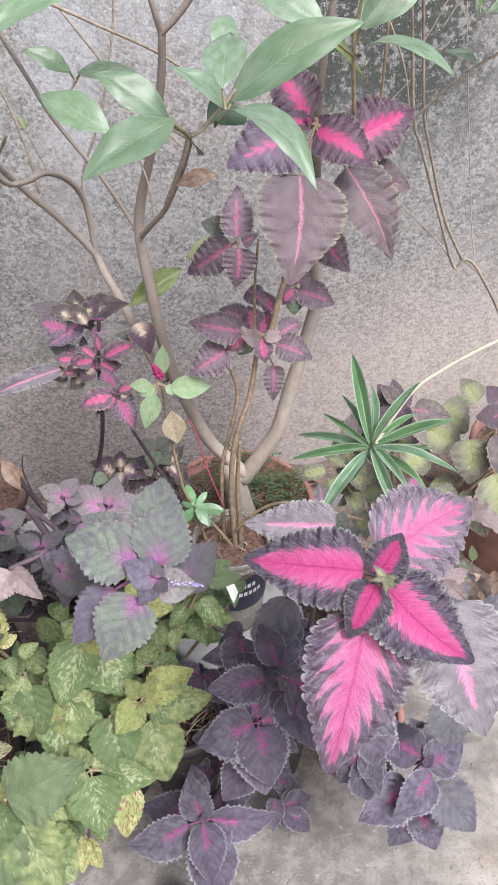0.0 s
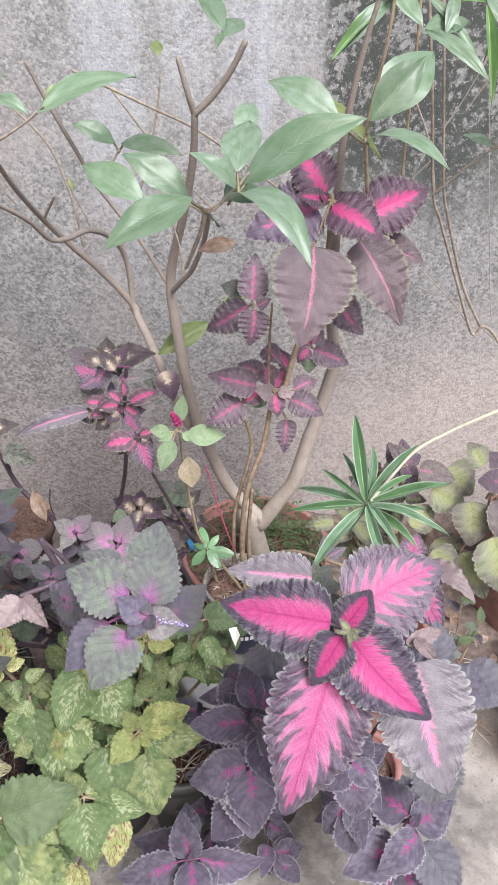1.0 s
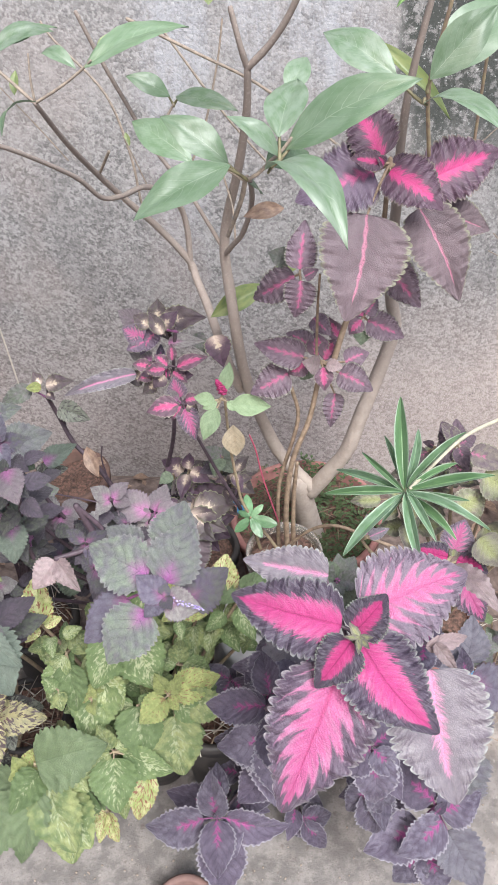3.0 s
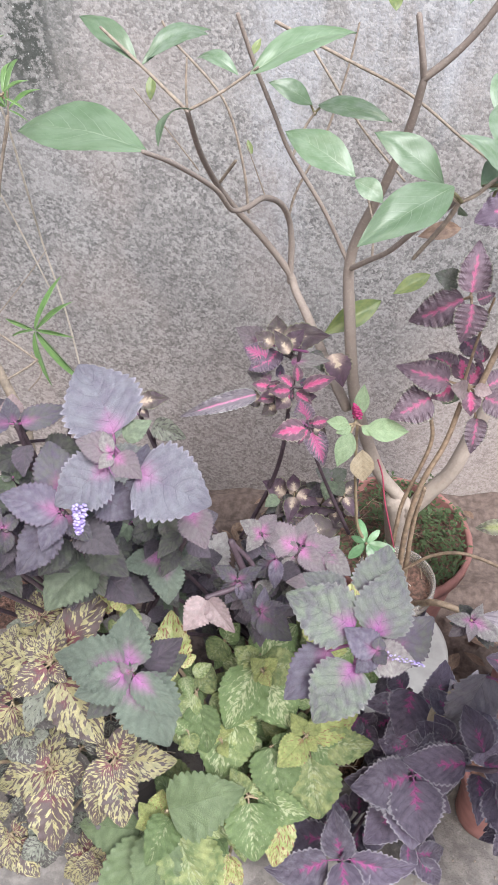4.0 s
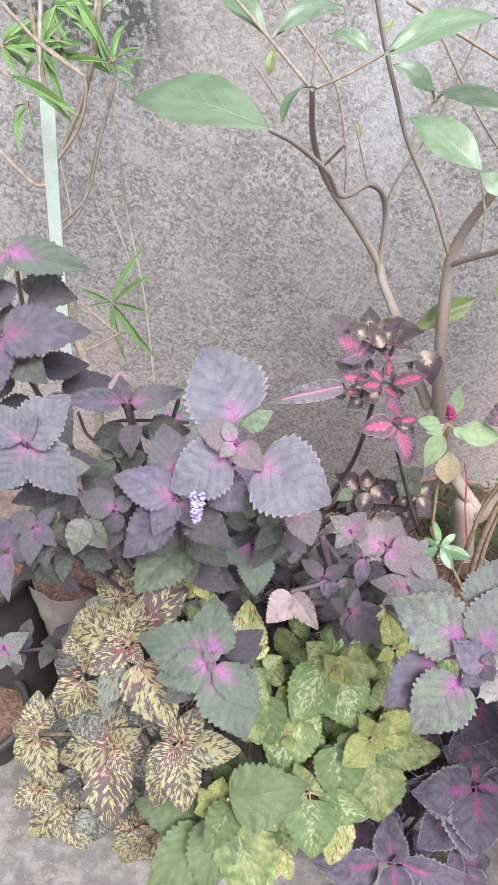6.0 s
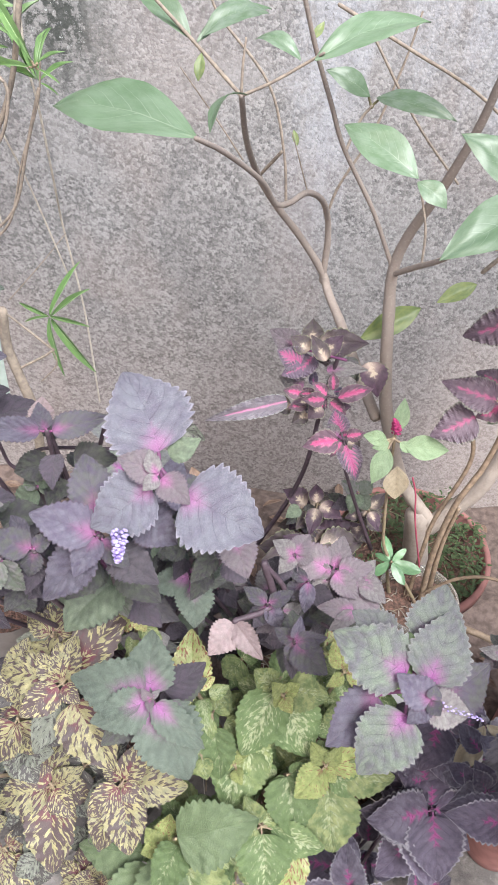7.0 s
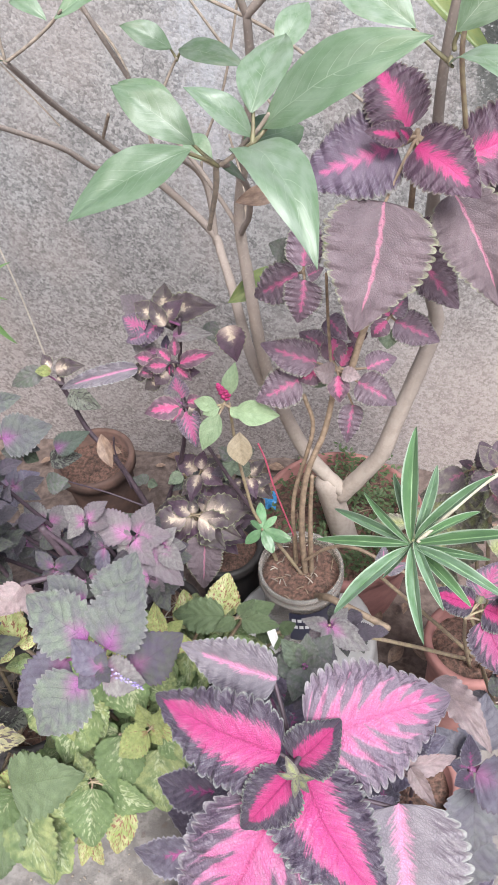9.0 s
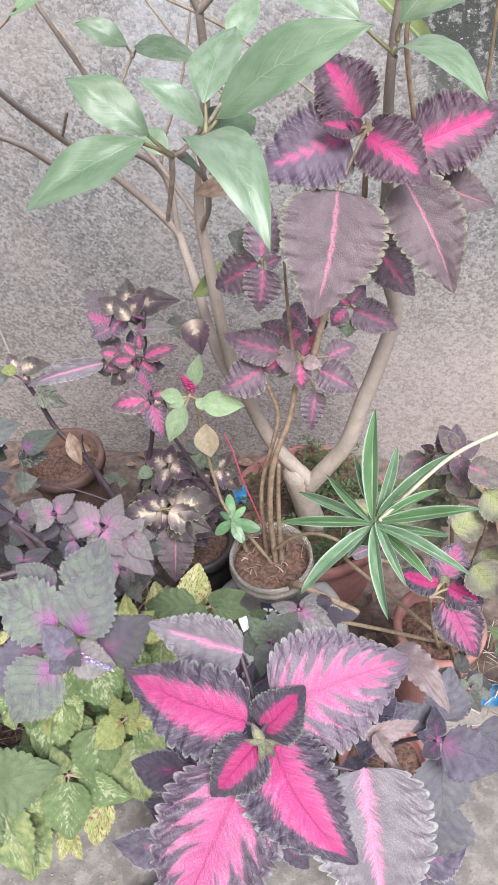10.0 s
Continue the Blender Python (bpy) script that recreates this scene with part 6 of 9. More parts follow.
rosette(mauve_coleus, "purple", (-0.173, 0.82, 0.789), (0, -0.6, 0.8), [
    (-0.202, 0.835, 0.8, 0.80, 0.12), (-0.14, 0.831, 0.798, 0.80, 0.12), (-0.15, 0.795, 0.771, 0.80, 0.12), (-0.19, 0.788, 0.766, 0.80, 0.12),
    (-0.169, 0.851, 0.813, 0.80, 0.12),])
rosette(mauve_coleus, "purple", (-0.17, 0.8, 0.707), (0, -0.6, 0.8), [
    (-0.201, 0.815, 0.719, 0.80, 0.12), (-0.135, 0.807, 0.712, 0.80, 0.12), (-0.153, 0.774, 0.688, 0.80, 0.12), (-0.189, 0.772, 0.686, 0.80, 0.12),
    (-0.144, 0.828, 0.728, 0.80, 0.12),])
rosette(mauve_coleus, "mauve", (-0.139, 0.86, 0.607), (0, -0.6, 0.8), [
    (-0.177, 0.886, 0.613, 0.80, 0.12), (-0.104, 0.883, 0.611, 0.80, 0.12), (-0.116, 0.839, 0.579, 0.80, 0.12), (-0.164, 0.837, 0.577, 0.80, 0.12),])
rosette(mauve_coleus, "purple", (-0.218, 0.78, 0.671), (0, -0.6, 0.8), [
    (-0.243, 0.796, 0.683, 0.80, 0.12), (-0.19, 0.787, 0.677, 0.80, 0.12), (-0.201, 0.753, 0.651, 0.80, 0.12), (-0.237, 0.752, 0.65, 0.80, 0.12),])
rosette(mauve_coleus, "mauve", (-0.193, 0.72, 0.616), (0, -0.6, 0.8), [
    (-0.228, 0.728, 0.609, 0.80, 0.12), (-0.169, 0.732, 0.612, 0.80, 0.12), (-0.181, 0.704, 0.591, 0.80, 0.12),])

rosette(lime_coleus, "limeyel", (-0.074, 0.66, 0.43), (0, -0.6, 0.8), [
    (-0.093, 0.666, 0.447, 0.75, 0.12), (-0.054, 0.666, 0.447, 0.75, 0.12), (-0.063, 0.639, 0.427, 0.75, 0.12), (-0.086, 0.64, 0.428, 0.75, 0.12),
    (-0.074, 0.674, 0.453, 0.75, 0.12),])
rosette(lime_coleus, "limeyel", (-0.02, 0.72, 0.518), (0, -0.6, 0.8), [
    (-0.037, 0.728, 0.537, 0.80, 0.12), (0.001, 0.726, 0.535, 0.80, 0.12), (-0.008, 0.699, 0.515, 0.80, 0.12), (-0.03, 0.7, 0.516, 0.80, 0.12),])
rosette(lime_coleus, "lime", (-0.119, 0.66, 0.454), (0, -0.6, 0.8), [
    (-0.14, 0.673, 0.464, 0.88, 0.12), (-0.101, 0.667, 0.46, 0.88, 0.12), (-0.109, 0.638, 0.437, 0.88, 0.12), (-0.141, 0.646, 0.444, 0.88, 0.12),])
rosette(lime_coleus, "lime", (-0.001, 0.6, 0.35), (0, -0.6, 0.8), [
    (-0.026, 0.61, 0.357, 0.88, 0.12), (0.021, 0.608, 0.356, 0.88, 0.12), (0.012, 0.578, 0.334, 0.88, 0.12), (-0.018, 0.575, 0.331, 0.88, 0.12),])

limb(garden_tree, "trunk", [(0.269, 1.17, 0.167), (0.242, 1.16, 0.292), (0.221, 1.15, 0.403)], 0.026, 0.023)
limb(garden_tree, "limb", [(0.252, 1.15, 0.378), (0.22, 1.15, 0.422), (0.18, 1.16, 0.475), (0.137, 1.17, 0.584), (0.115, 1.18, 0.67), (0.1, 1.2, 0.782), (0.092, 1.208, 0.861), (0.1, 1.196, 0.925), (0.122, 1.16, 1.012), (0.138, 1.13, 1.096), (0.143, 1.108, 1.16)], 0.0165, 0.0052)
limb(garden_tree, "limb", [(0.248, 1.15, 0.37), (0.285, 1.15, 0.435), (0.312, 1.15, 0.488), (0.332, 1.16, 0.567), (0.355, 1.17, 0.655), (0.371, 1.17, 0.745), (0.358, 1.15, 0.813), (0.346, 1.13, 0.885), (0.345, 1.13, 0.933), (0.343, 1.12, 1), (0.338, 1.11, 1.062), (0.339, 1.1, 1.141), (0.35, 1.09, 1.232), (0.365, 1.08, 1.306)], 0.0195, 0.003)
limb(garden_tree, "branch", [(0.143, 1.11, 1.156), (0.135, 1.1, 1.186), (0.125, 1.1, 1.224)], 0.0062, 0.005)
limb(garden_tree, "branch", [(0.143, 1.108, 1.159), (0.168, 1.1, 1.184), (0.189, 1.09, 1.213), (0.206, 1.08, 1.246)], 0.0068, 0.0055)
limb(garden_tree, "branch", [(0.094, 1.205, 0.86), (0.112, 1.155, 0.902), (0.131, 1.1, 0.947), (0.15, 1.02, 1.023), (0.157, 0.93, 1.089), (0.156, 0.887, 1.116)], 0.0065, 0.004)
limb(garden_tree, "twig", [(0.154, 0.887, 1.112), (0.168, 0.885, 1.121), (0.181, 0.885, 1.134), (0.191, 0.885, 1.143), (0.201, 0.885, 1.156)], 0.0035, 0.003)
limb(garden_tree, "twig", [(0.154, 0.887, 1.112), (0.148, 0.9, 1.085), (0.129, 0.93, 1.029)], 0.0045, 0.004)
limb(garden_tree, "twig", [(0.154, 0.887, 1.112), (0.133, 0.885, 1.126)], 0.003, 0.002)
limb(garden_tree, "branch", [(0.091, 1.207, 0.866), (0.072, 1.205, 0.905), (0.044, 1.2, 0.96), (-0.005, 1.19, 1.039), (-0.028, 1.18, 1.093), (-0.054, 1.17, 1.155), (-0.073, 1.16, 1.209)], 0.005, 0.004)
limb(garden_tree, "limb", [(0.112, 1.185, 0.6), (0.085, 1.22, 0.64), (0.045, 1.31, 0.69), (0.018, 1.365, 0.72), (0.004, 1.381, 0.75), (-0.043, 1.36, 0.826), (-0.085, 1.33, 0.889), (-0.112, 1.28, 0.953), (-0.128, 1.2, 1.033), (-0.132, 1.113, 1.117)], 0.0115, 0.0038)
limb(garden_tree, "branch", [(0.006, 1.381, 0.733), (0.006, 1.38, 0.809), (-0.001, 1.37, 0.859), (-0.017, 1.33, 0.905), (-0.042, 1.28, 0.936), (-0.066, 1.22, 0.947), (-0.086, 1.18, 0.963), (-0.103, 1.13, 1.014), (-0.142, 1.05, 1.078), (-0.169, 1.003, 1.11)], 0.0088, 0.004)
limb(garden_tree, "twig", [(-0.132, 1.113, 1.117), (-0.098, 1.11, 1.135), (-0.069, 1.11, 1.153), (-0.047, 1.1, 1.17)], 0.0035, 0.0025)
limb(garden_tree, "twig", [(-0.132, 1.113, 1.117), (-0.163, 1.12, 1.144), (-0.186, 1.12, 1.166), (-0.226, 1.12, 1.203)], 0.004, 0.003)
limb(garden_tree, "twig", [(-0.132, 1.113, 1.117), (-0.132, 1.115, 1.146), (-0.13, 1.12, 1.173)], 0.003, 0.002)
limb(garden_tree, "twig", [(-0.114, 1.28, 0.953), (-0.083, 1.25, 1.004)], 0.004, 0.004)
limb(garden_tree, "twig", [(-0.069, 1.36, 0.874), (-0.079, 1.37, 0.952), (-0.109, 1.38, 1.046), (-0.18, 1.39, 1.122), (-0.197, 1.39, 1.149)], 0.004, 0.003)
limb(garden_tree, "twig", [(-0.002, 1.37, 0.862), (0.011, 1.37, 0.912), (0.048, 1.37, 0.992), (0.076, 1.37, 1.093), (0.087, 1.37, 1.155)], 0.004, 0.0025)
limb(garden_tree, "twig", [(-0.03, 1.25, 1.182), (0.059, 1.24, 1.144), (0.148, 1.23, 1.105), (0.23, 1.22, 1.05), (0.265, 1.2, 1.031)], 0.004, 0.003)
limb(garden_tree, "twig", [(0.011, 1.3, 1.153), (0.094, 1.29, 1.044), (0.167, 1.27, 0.971)], 0.003, 0.003)
limb(garden_tree, "twig", [(-0.002, 1.19, 1.037), (0.006, 1.22, 1.045), (0.016, 1.235, 1.062), (0.026, 1.235, 1.077)], 0.0035, 0.003)
limb(garden_tree, "twig", [(0.116, 1.145, 0.91), (0.113, 1.16, 0.955), (0.096, 1.18, 1.008)], 0.003, 0.0025)
limb(garden_tree, "twig", [(-0.132, 1.2, 1.01), (-0.168, 1.2, 1.059), (-0.212, 1.2, 1.115)], 0.002, 0.0015)
limb(garden_tree, "twig", [(-0.041, 1.3, 0.931), (-0.062, 1.3, 0.989), (-0.071, 1.3, 1.012)], 0.002, 0.001)
rosette(garden_tree, "tree", (-0.184, 1.12, 1.165), (0, -0.41, 0.91), [
    (-0.107, 1.18, 1.192, 0.25, 0.02), (-0.177, 1.068, 1.142, 0.00, 0.10),])
rosette(garden_tree, "treeyel", (-0.191, 1.2, 1.099), (0, -0.8, 0.6), [
    (-0.189, 1.221, 1.127, 0.40, 0.05),])
rosette(garden_tree, "treeyel", (-0.061, 1.3, 0.993), (0, -0.8, 0.6), [
    (-0.069, 1.314, 1.011, 0.40, 0.05),])
rosette(garden_tree, "treeyel", (-0.059, 1.18, 1.16), (0, -0.8, 0.6), [
    (-0.047, 1.193, 1.177, 0.40, 0.05),])
rosette(garden_tree, "tree", (0.348, 1, 1.18), (0, -0.71, 0.71), [
    (0.431, 1.063, 1.243, 0.50, 0.02), (0.335, 1.057, 1.237, 0.00, 0.00),])
rosette(garden_tree, "tree", (0.424, 1.1, 1.257), (0, -0.5, 0.86), [
    (0.378, 1.17, 1.298, 0.30, 0.02), (0.494, 1.138, 1.279, 0.40, 0.02), (0.492, 1.026, 1.214, 0.20, 0.02),])
rosette(garden_tree, "treeyel", (0.157, 1.25, 0.779), (0, -0.71, 0.71), [
    (0.062, 1.208, 0.737, 0.36, 0.02),])
rosette(garden_tree, "treeyel", (0.221, 1.22, 0.846), (0, -0.71, 0.71), [
    (0.163, 1.197, 0.823, 0.40, 0.02),])
rosette(garden_tree, "tree", (0.661, 1.15, 1.191), (0, -0.5, 0.86), [
    (0.547, 1.119, 1.173, 0.40, 0.02), (0.611, 1.173, 1.204, 0.50, 0.02),])
rosette(garden_tree, "tree", (0.563, 1.15, 1.105), (0, -0.5, 0.86), [
    (0.521, 1.171, 1.117, 0.40, 0.02),])
rosette(garden_tree, "tree", (0.18, 1.1, 1.252), (0, -0.5, 0.86), [
    (0.151, 1.168, 1.291, 0.40, 0.02), (0.205, 1.143, 1.277, 0.50, 0.02), (0.171, 1.075, 1.237, 0.40, 0.02),])
rosette(garden_tree, "treeyel", (0.1, 1.1, 1.227), (0, -0.5, 0.86), [
    (0.098, 1.123, 1.241, 0.60, 0.02),])
limb(garden_tree, "stem", [(0.36, 1.02, 1.088), (0.347, 1, 1.154), (0.347, 1, 1.186), (0.356, 0.99, 1.26), (0.359, 0.99, 1.315)], 0.0032, 0.0026)
limb(garden_tree, "stem", [(0.451, 1.2, 1.032), (0.447, 1.2, 1.14), (0.444, 1.2, 1.243), (0.439, 1.2, 1.296)], 0.003, 0.003)

limb(woody_shrub, "trunk", [(0.9, 1.21, 0.02), (0.86, 1.2, 0.35), (0.82, 1.2, 0.622), (0.769, 1.2, 0.741), (0.727, 1.2, 0.858), (0.714, 1.2, 0.943), (0.694, 1.2, 1.1), (0.672, 1.2, 1.219), (0.657, 1.2, 1.289)], 0.011, 0.007)
limb(woody_shrub, "trunk", [(0.86, 1.24, 0.02), (0.83, 1.23, 0.35), (0.795, 1.22, 0.61), (0.748, 1.22, 0.779), (0.737, 1.22, 0.882), (0.765, 1.22, 0.923), (0.776, 1.2, 0.981)], 0.009, 0.006)
limb(woody_shrub, "trunk", [(0.93, 1.18, 0.02), (0.88, 1.18, 0.35), (0.825, 1.18, 0.621), (0.755, 1.18, 0.8), (0.751, 1.18, 0.888), (0.754, 1.18, 0.969)], 0.009, 0.006)
limb(woody_shrub, "branch", [(0.84, 1.22, 0.05), (0.79, 1.21, 0.4), (0.743, 1.2, 0.627), (0.666, 1.2, 0.758), (0.632, 1.2, 0.789), (0.615, 1.2, 0.775), (0.573, 1.2, 0.864), (0.523, 1.2, 0.976), (0.503, 1.2, 1.022), (0.478, 1.2, 1.156), (0.45, 1.2, 1.29)], 0.0065, 0.005)
limb(woody_shrub, "branch", [(0.63, 1.21, 0.785), (0.583, 1.21, 0.864), (0.538, 1.21, 0.976), (0.52, 1.21, 1.03), (0.497, 1.21, 1.156), (0.473, 1.21, 1.29)], 0.006, 0.0045)
limb(woody_shrub, "branch", [(0.647, 1.2, 0.794), (0.642, 1.22, 0.83), (0.624, 1.25, 0.945), (0.605, 1.28, 1.069), (0.582, 1.3, 1.2)], 0.002, 0.0015)
limb(woody_shrub, "branch", [(0.613, 1.2, 0.782), (0.592, 1.25, 0.806), (0.534, 1.3, 0.852)], 0.0035, 0.0025)
limb(woody_shrub, "branch", [(0.499, 1.2, 1.018), (0.572, 1.18, 1.093), (0.668, 1.15, 1.149)], 0.0045, 0.004)
limb(woody_shrub, "branch", [(0.714, 1.2, 0.943), (0.673, 1.22, 0.985), (0.651, 1.24, 1.063), (0.641, 1.25, 1.17), (0.619, 1.26, 1.289)], 0.004, 0.004)
limb(woody_shrub, "branch", [(0.739, 1.22, 0.881), (0.706, 1.22, 0.872), (0.667, 1.24, 1.044), (0.639, 1.24, 1.211), (0.646, 1.24, 1.271)], 0.004, 0.003)
limb(woody_shrub, "twig", [(0.546, 1.35, 0.794), (0.587, 1.33, 0.784), (0.68, 1.32, 0.774), (0.835, 1.3, 0.79)], 0.0025, 0.002)
limb(woody_shrub, "twig", [(0.626, 1.2, 0.79), (0.685, 1.2, 0.745), (0.75, 1.2, 0.736)], 0.003, 0.003)
limb(woody_shrub, "twig", [(0.564, 1.3, 1.117), (0.598, 1.3, 1.168), (0.688, 1.3, 1.249)], 0.0035, 0.003)
limb(woody_shrub, "twig", [(0.53, 1.3, 1.086), (0.553, 1.3, 1.126), (0.59, 1.3, 1.208)], 0.003, 0.002)
limb(woody_shrub, "twig", [(0.483, 1.3, 0.999), (0.526, 1.3, 1.046)], 0.003, 0.002)
limb(woody_shrub, "twig", [(0.484, 1.35, 1.14), (0.531, 1.35, 1.05), (0.553, 1.35, 0.971)], 0.0045, 0.004)
rosette(woody_shrub, "oleander", (0.53, 1.2, 1.272), (0, -0.71, 0.71), [
    (0.525, 1.096, 1.168, 0.10, 0.02), (0.527, 1.149, 1.221, 0.08, 0.02), (0.493, 1.199, 1.272, 0.15, 0.02), (0.549, 1.188, 1.261, 0.10, 0.02),])
rosette(woody_shrub, "oleander", (0.383, 1.15, 1.275), (0, -0.71, 0.71), [
    (0.313, 1.099, 1.223, 0.14, 0.02),])

limb(oleander_shrub, "trunk", [(-0.507, 1.25, -0.043), (-0.494, 1.22, 0.381), (-0.479, 1.2, 0.522), (-0.494, 1.2, 0.613), (-0.503, 1.2, 0.673), (-0.498, 1.2, 0.742)], 0.014, 0.012)
limb(oleander_shrub, "branch", [(-0.492, 1.2, 0.626), (-0.432, 1.2, 0.668), (-0.44, 1.2, 0.685), (-0.542, 1.2, 0.781), (-0.585, 1.2, 0.798)], 0.005, 0.004)
limb(oleander_shrub, "branch", [(-0.434, 1.2, 0.689), (-0.425, 1.2, 0.645), (-0.456, 1.2, 0.604)], 0.003, 0.003)
limb(oleander_shrub, "branch", [(-0.499, 1.2, 0.736), (-0.567, 1.25, 0.791), (-0.61, 1.25, 0.808)], 0.004, 0.004)
limb(oleander_shrub, "branch", [(-0.507, 1.25, 0.942), (-0.464, 1.25, 0.999), (-0.448, 1.25, 1.058), (-0.471, 1.25, 1.082), (-0.506, 1.25, 1.105)], 0.006, 0.004)
limb(oleander_shrub, "branch", [(-0.539, 1.3, 0.797), (-0.496, 1.3, 0.846), (-0.464, 1.3, 0.937), (-0.427, 1.3, 1.023), (-0.415, 1.3, 1.077)], 0.005, 0.003)
limb(oleander_shrub, "branch", [(-0.571, 1.4, 0.625), (-0.503, 1.42, 0.699), (-0.461, 1.449, 0.746)], 0.0025, 0.002)
limb(oleander_shrub, "cane", [(-0.452, 1.36, 1.159), (-0.455, 1.36, 1.065), (-0.447, 1.36, 1.001), (-0.453, 1.4, 0.866), (-0.464, 1.449, 0.757), (-0.445, 1.45, 0.584), (-0.437, 1.45, 0.342)], 0.003, 0.003)
limb(oleander_shrub, "cane", [(-0.507, 1.36, 0.95), (-0.495, 1.4, 0.854), (-0.463, 1.44, 0.66)], 0.0025, 0.0025)
limb(oleander_shrub, "cane", [(-0.544, 1.36, 0.898), (-0.538, 1.36, 0.797)], 0.002, 0.002)
limb(oleander_shrub, "cane", [(-0.428, 1.3, 1.172), (-0.439, 1.3, 1.119)], 0.008, 0.008)
limb(oleander_shrub, "cane", [(-0.489, 1.25, 1.18), (-0.511, 1.25, 1.065), (-0.521, 1.25, 0.92)], 0.005, 0.004)
rosette(oleander_shrub, "oleander", (-0.436, 1.34, 1.041), (0, -0.71, 0.71), [
    (-0.514, 1.432, 1.133, 0.10, 0.02), (-0.429, 1.401, 1.102, 0.14, 0.02), (-0.522, 1.359, 1.06, 0.12, 0.02), (-0.392, 1.368, 1.069, 0.12, 0.02),
    (-0.475, 1.347, 1.048, 0.12, 0.02), (-0.409, 1.332, 1.033, 0.12, 0.02), (-0.464, 1.393, 1.094, 0.10, 0.02),])
rosette(oleander_shrub, "oleander", (-0.485, 1.362, 0.622), (0, -0.71, 0.71), [
    (-0.436, 1.437, 0.697, 0.10, 0.02), (-0.418, 1.406, 0.666, 0.12, 0.02), (-0.406, 1.352, 0.613, 0.10, 0.02), (-0.393, 1.295, 0.556, 0.11, 0.02),
    (-0.444, 1.285, 0.545, 0.10, 0.02), (-0.55, 1.379, 0.64, 0.12, 0.02), (-0.528, 1.352, 0.612, 0.12, 0.02), (-0.47, 1.403, 0.663, 0.10, 0.02),])
rosette(oleander_shrub, "oleander", (-0.467, 1.1, 1.099), (0, -0.71, 0.71), [
    (-0.407, 1.071, 1.07, 0.12, 0.02),])
rosette(oleander_shrub, "oleander", (-0.521, 1.3, 1.079), (0, -0.71, 0.71), [
    (-0.492, 1.33, 1.109, 0.20, 0.02), (-0.476, 1.302, 1.081, 0.20, 0.02), (-0.493, 1.273, 1.052, 0.15, 0.02), (-0.551, 1.276, 1.055, 0.15, 0.02),
    (-0.507, 1.255, 1.034, 0.12, 0.02), (-0.486, 1.25, 1.029, 0.12, 0.02), (-0.457, 1.308, 1.087, 0.20, 0.02), (-0.549, 1.328, 1.107, 0.20, 0.02),
    (-0.507, 1.346, 1.125, 0.15, 0.02),])
rosette(oleander_shrub, "oleander", (-0.472, 1.35, 1.097), (0, -0.71, 0.71), [
    (-0.43, 1.381, 1.128, 0.20, 0.02), (-0.503, 1.366, 1.113, 0.20, 0.02), (-0.449, 1.333, 1.08, 0.15, 0.02), (-0.484, 1.379, 1.126, 0.25, 0.02),])
rosette(oleander_shrub, "oleander", (-0.524, 1.38, 1.117), (0, -0.8, 0.6), [
    (-0.491, 1.39, 1.13, 0.30, 0.02), (-0.557, 1.36, 1.09, 0.20, 0.02), (-0.481, 1.367, 1.1, 0.25, 0.02), (-0.531, 1.356, 1.085, 0.20, 0.02),
    (-0.465, 1.382, 1.119, 0.25, 0.02), (-0.505, 1.353, 1.08, 0.20, 0.02),])

limb(song_of_india, "stem", [(0.35, 0.755, 0.801), (0.42, 0.84, 0.803), (0.484, 0.9, 0.788), (0.55, 0.95, 0.776), (0.621, 1, 0.762), (0.698, 1.05, 0.743)], 0.003, 0.004)

limb(tall_coleus, "stem", [(0.208, 0.96, 0.385), (0.202, 0.97, 0.509), (0.21, 0.98, 0.617), (0.234, 0.99, 0.7), (0.245, 1, 0.769)], 0.0068, 0.005)
limb(tall_coleus, "stem", [(0.19, 0.975, 0.39), (0.189, 0.98, 0.449), (0.188, 0.98, 0.524), (0.193, 0.99, 0.579), (0.217, 1, 0.689), (0.206, 1, 0.752)], 0.0052, 0.004)
limb(tall_coleus, "stem", [(0.217, 0.96, 0.386), (0.214, 0.98, 0.525), (0.218, 0.98, 0.617)], 0.006, 0.004)
limb(tall_coleus, "stem", [(0.264, 1, 0.796), (0.278, 1.01, 0.858), (0.294, 1.02, 0.9), (0.316, 1.03, 0.967), (0.317, 1.03, 1.08)], 0.006, 0.004)
limb(tall_coleus, "stem", [(0.241, 1, 0.795), (0.238, 0.98, 0.895), (0.238, 0.96, 0.964)], 0.003, 0.002)
limb(tall_coleus, "runner", [(0.207, 0.96, 0.434), (0.246, 0.95, 0.49), (0.288, 0.93, 0.524), (0.346, 0.9, 0.528), (0.409, 0.9, 0.497)], 0.004, 0.004)
limb(tall_coleus, "runner", [(0.201, 0.96, 0.376), (0.224, 0.93, 0.384), (0.251, 0.89, 0.448), (0.293, 0.87, 0.454), (0.34, 0.85, 0.453)], 0.009, 0.007)

limb(celosia, "stem", [(0.206, 0.955, 0.391), (0.174, 0.965, 0.444), (0.131, 0.98, 0.508), (0.119, 0.985, 0.569), (0.11, 0.99, 0.65), (0.105, 1, 0.728)], 0.004, 0.003)
limb(celosia, "red_stem", [(0.189, 0.97, 0.484), (0.163, 0.98, 0.579), (0.152, 0.985, 0.635), (0.142, 0.99, 0.664)], 0.0013, 0.0013)

limb(red_coleus, "stem", [(-0.069, 1.08, 0.36), (-0.024, 1.085, 0.48), (0, 1.09, 0.575), (0.01, 1.095, 0.7), (0.022, 1.095, 0.79)], 0.006, 0.004)
limb(red_coleus, "stem", [(0.12, 1.02, 0.456), (0.077, 1.02, 0.565), (0.034, 1.02, 0.683)], 0.005, 0.003)

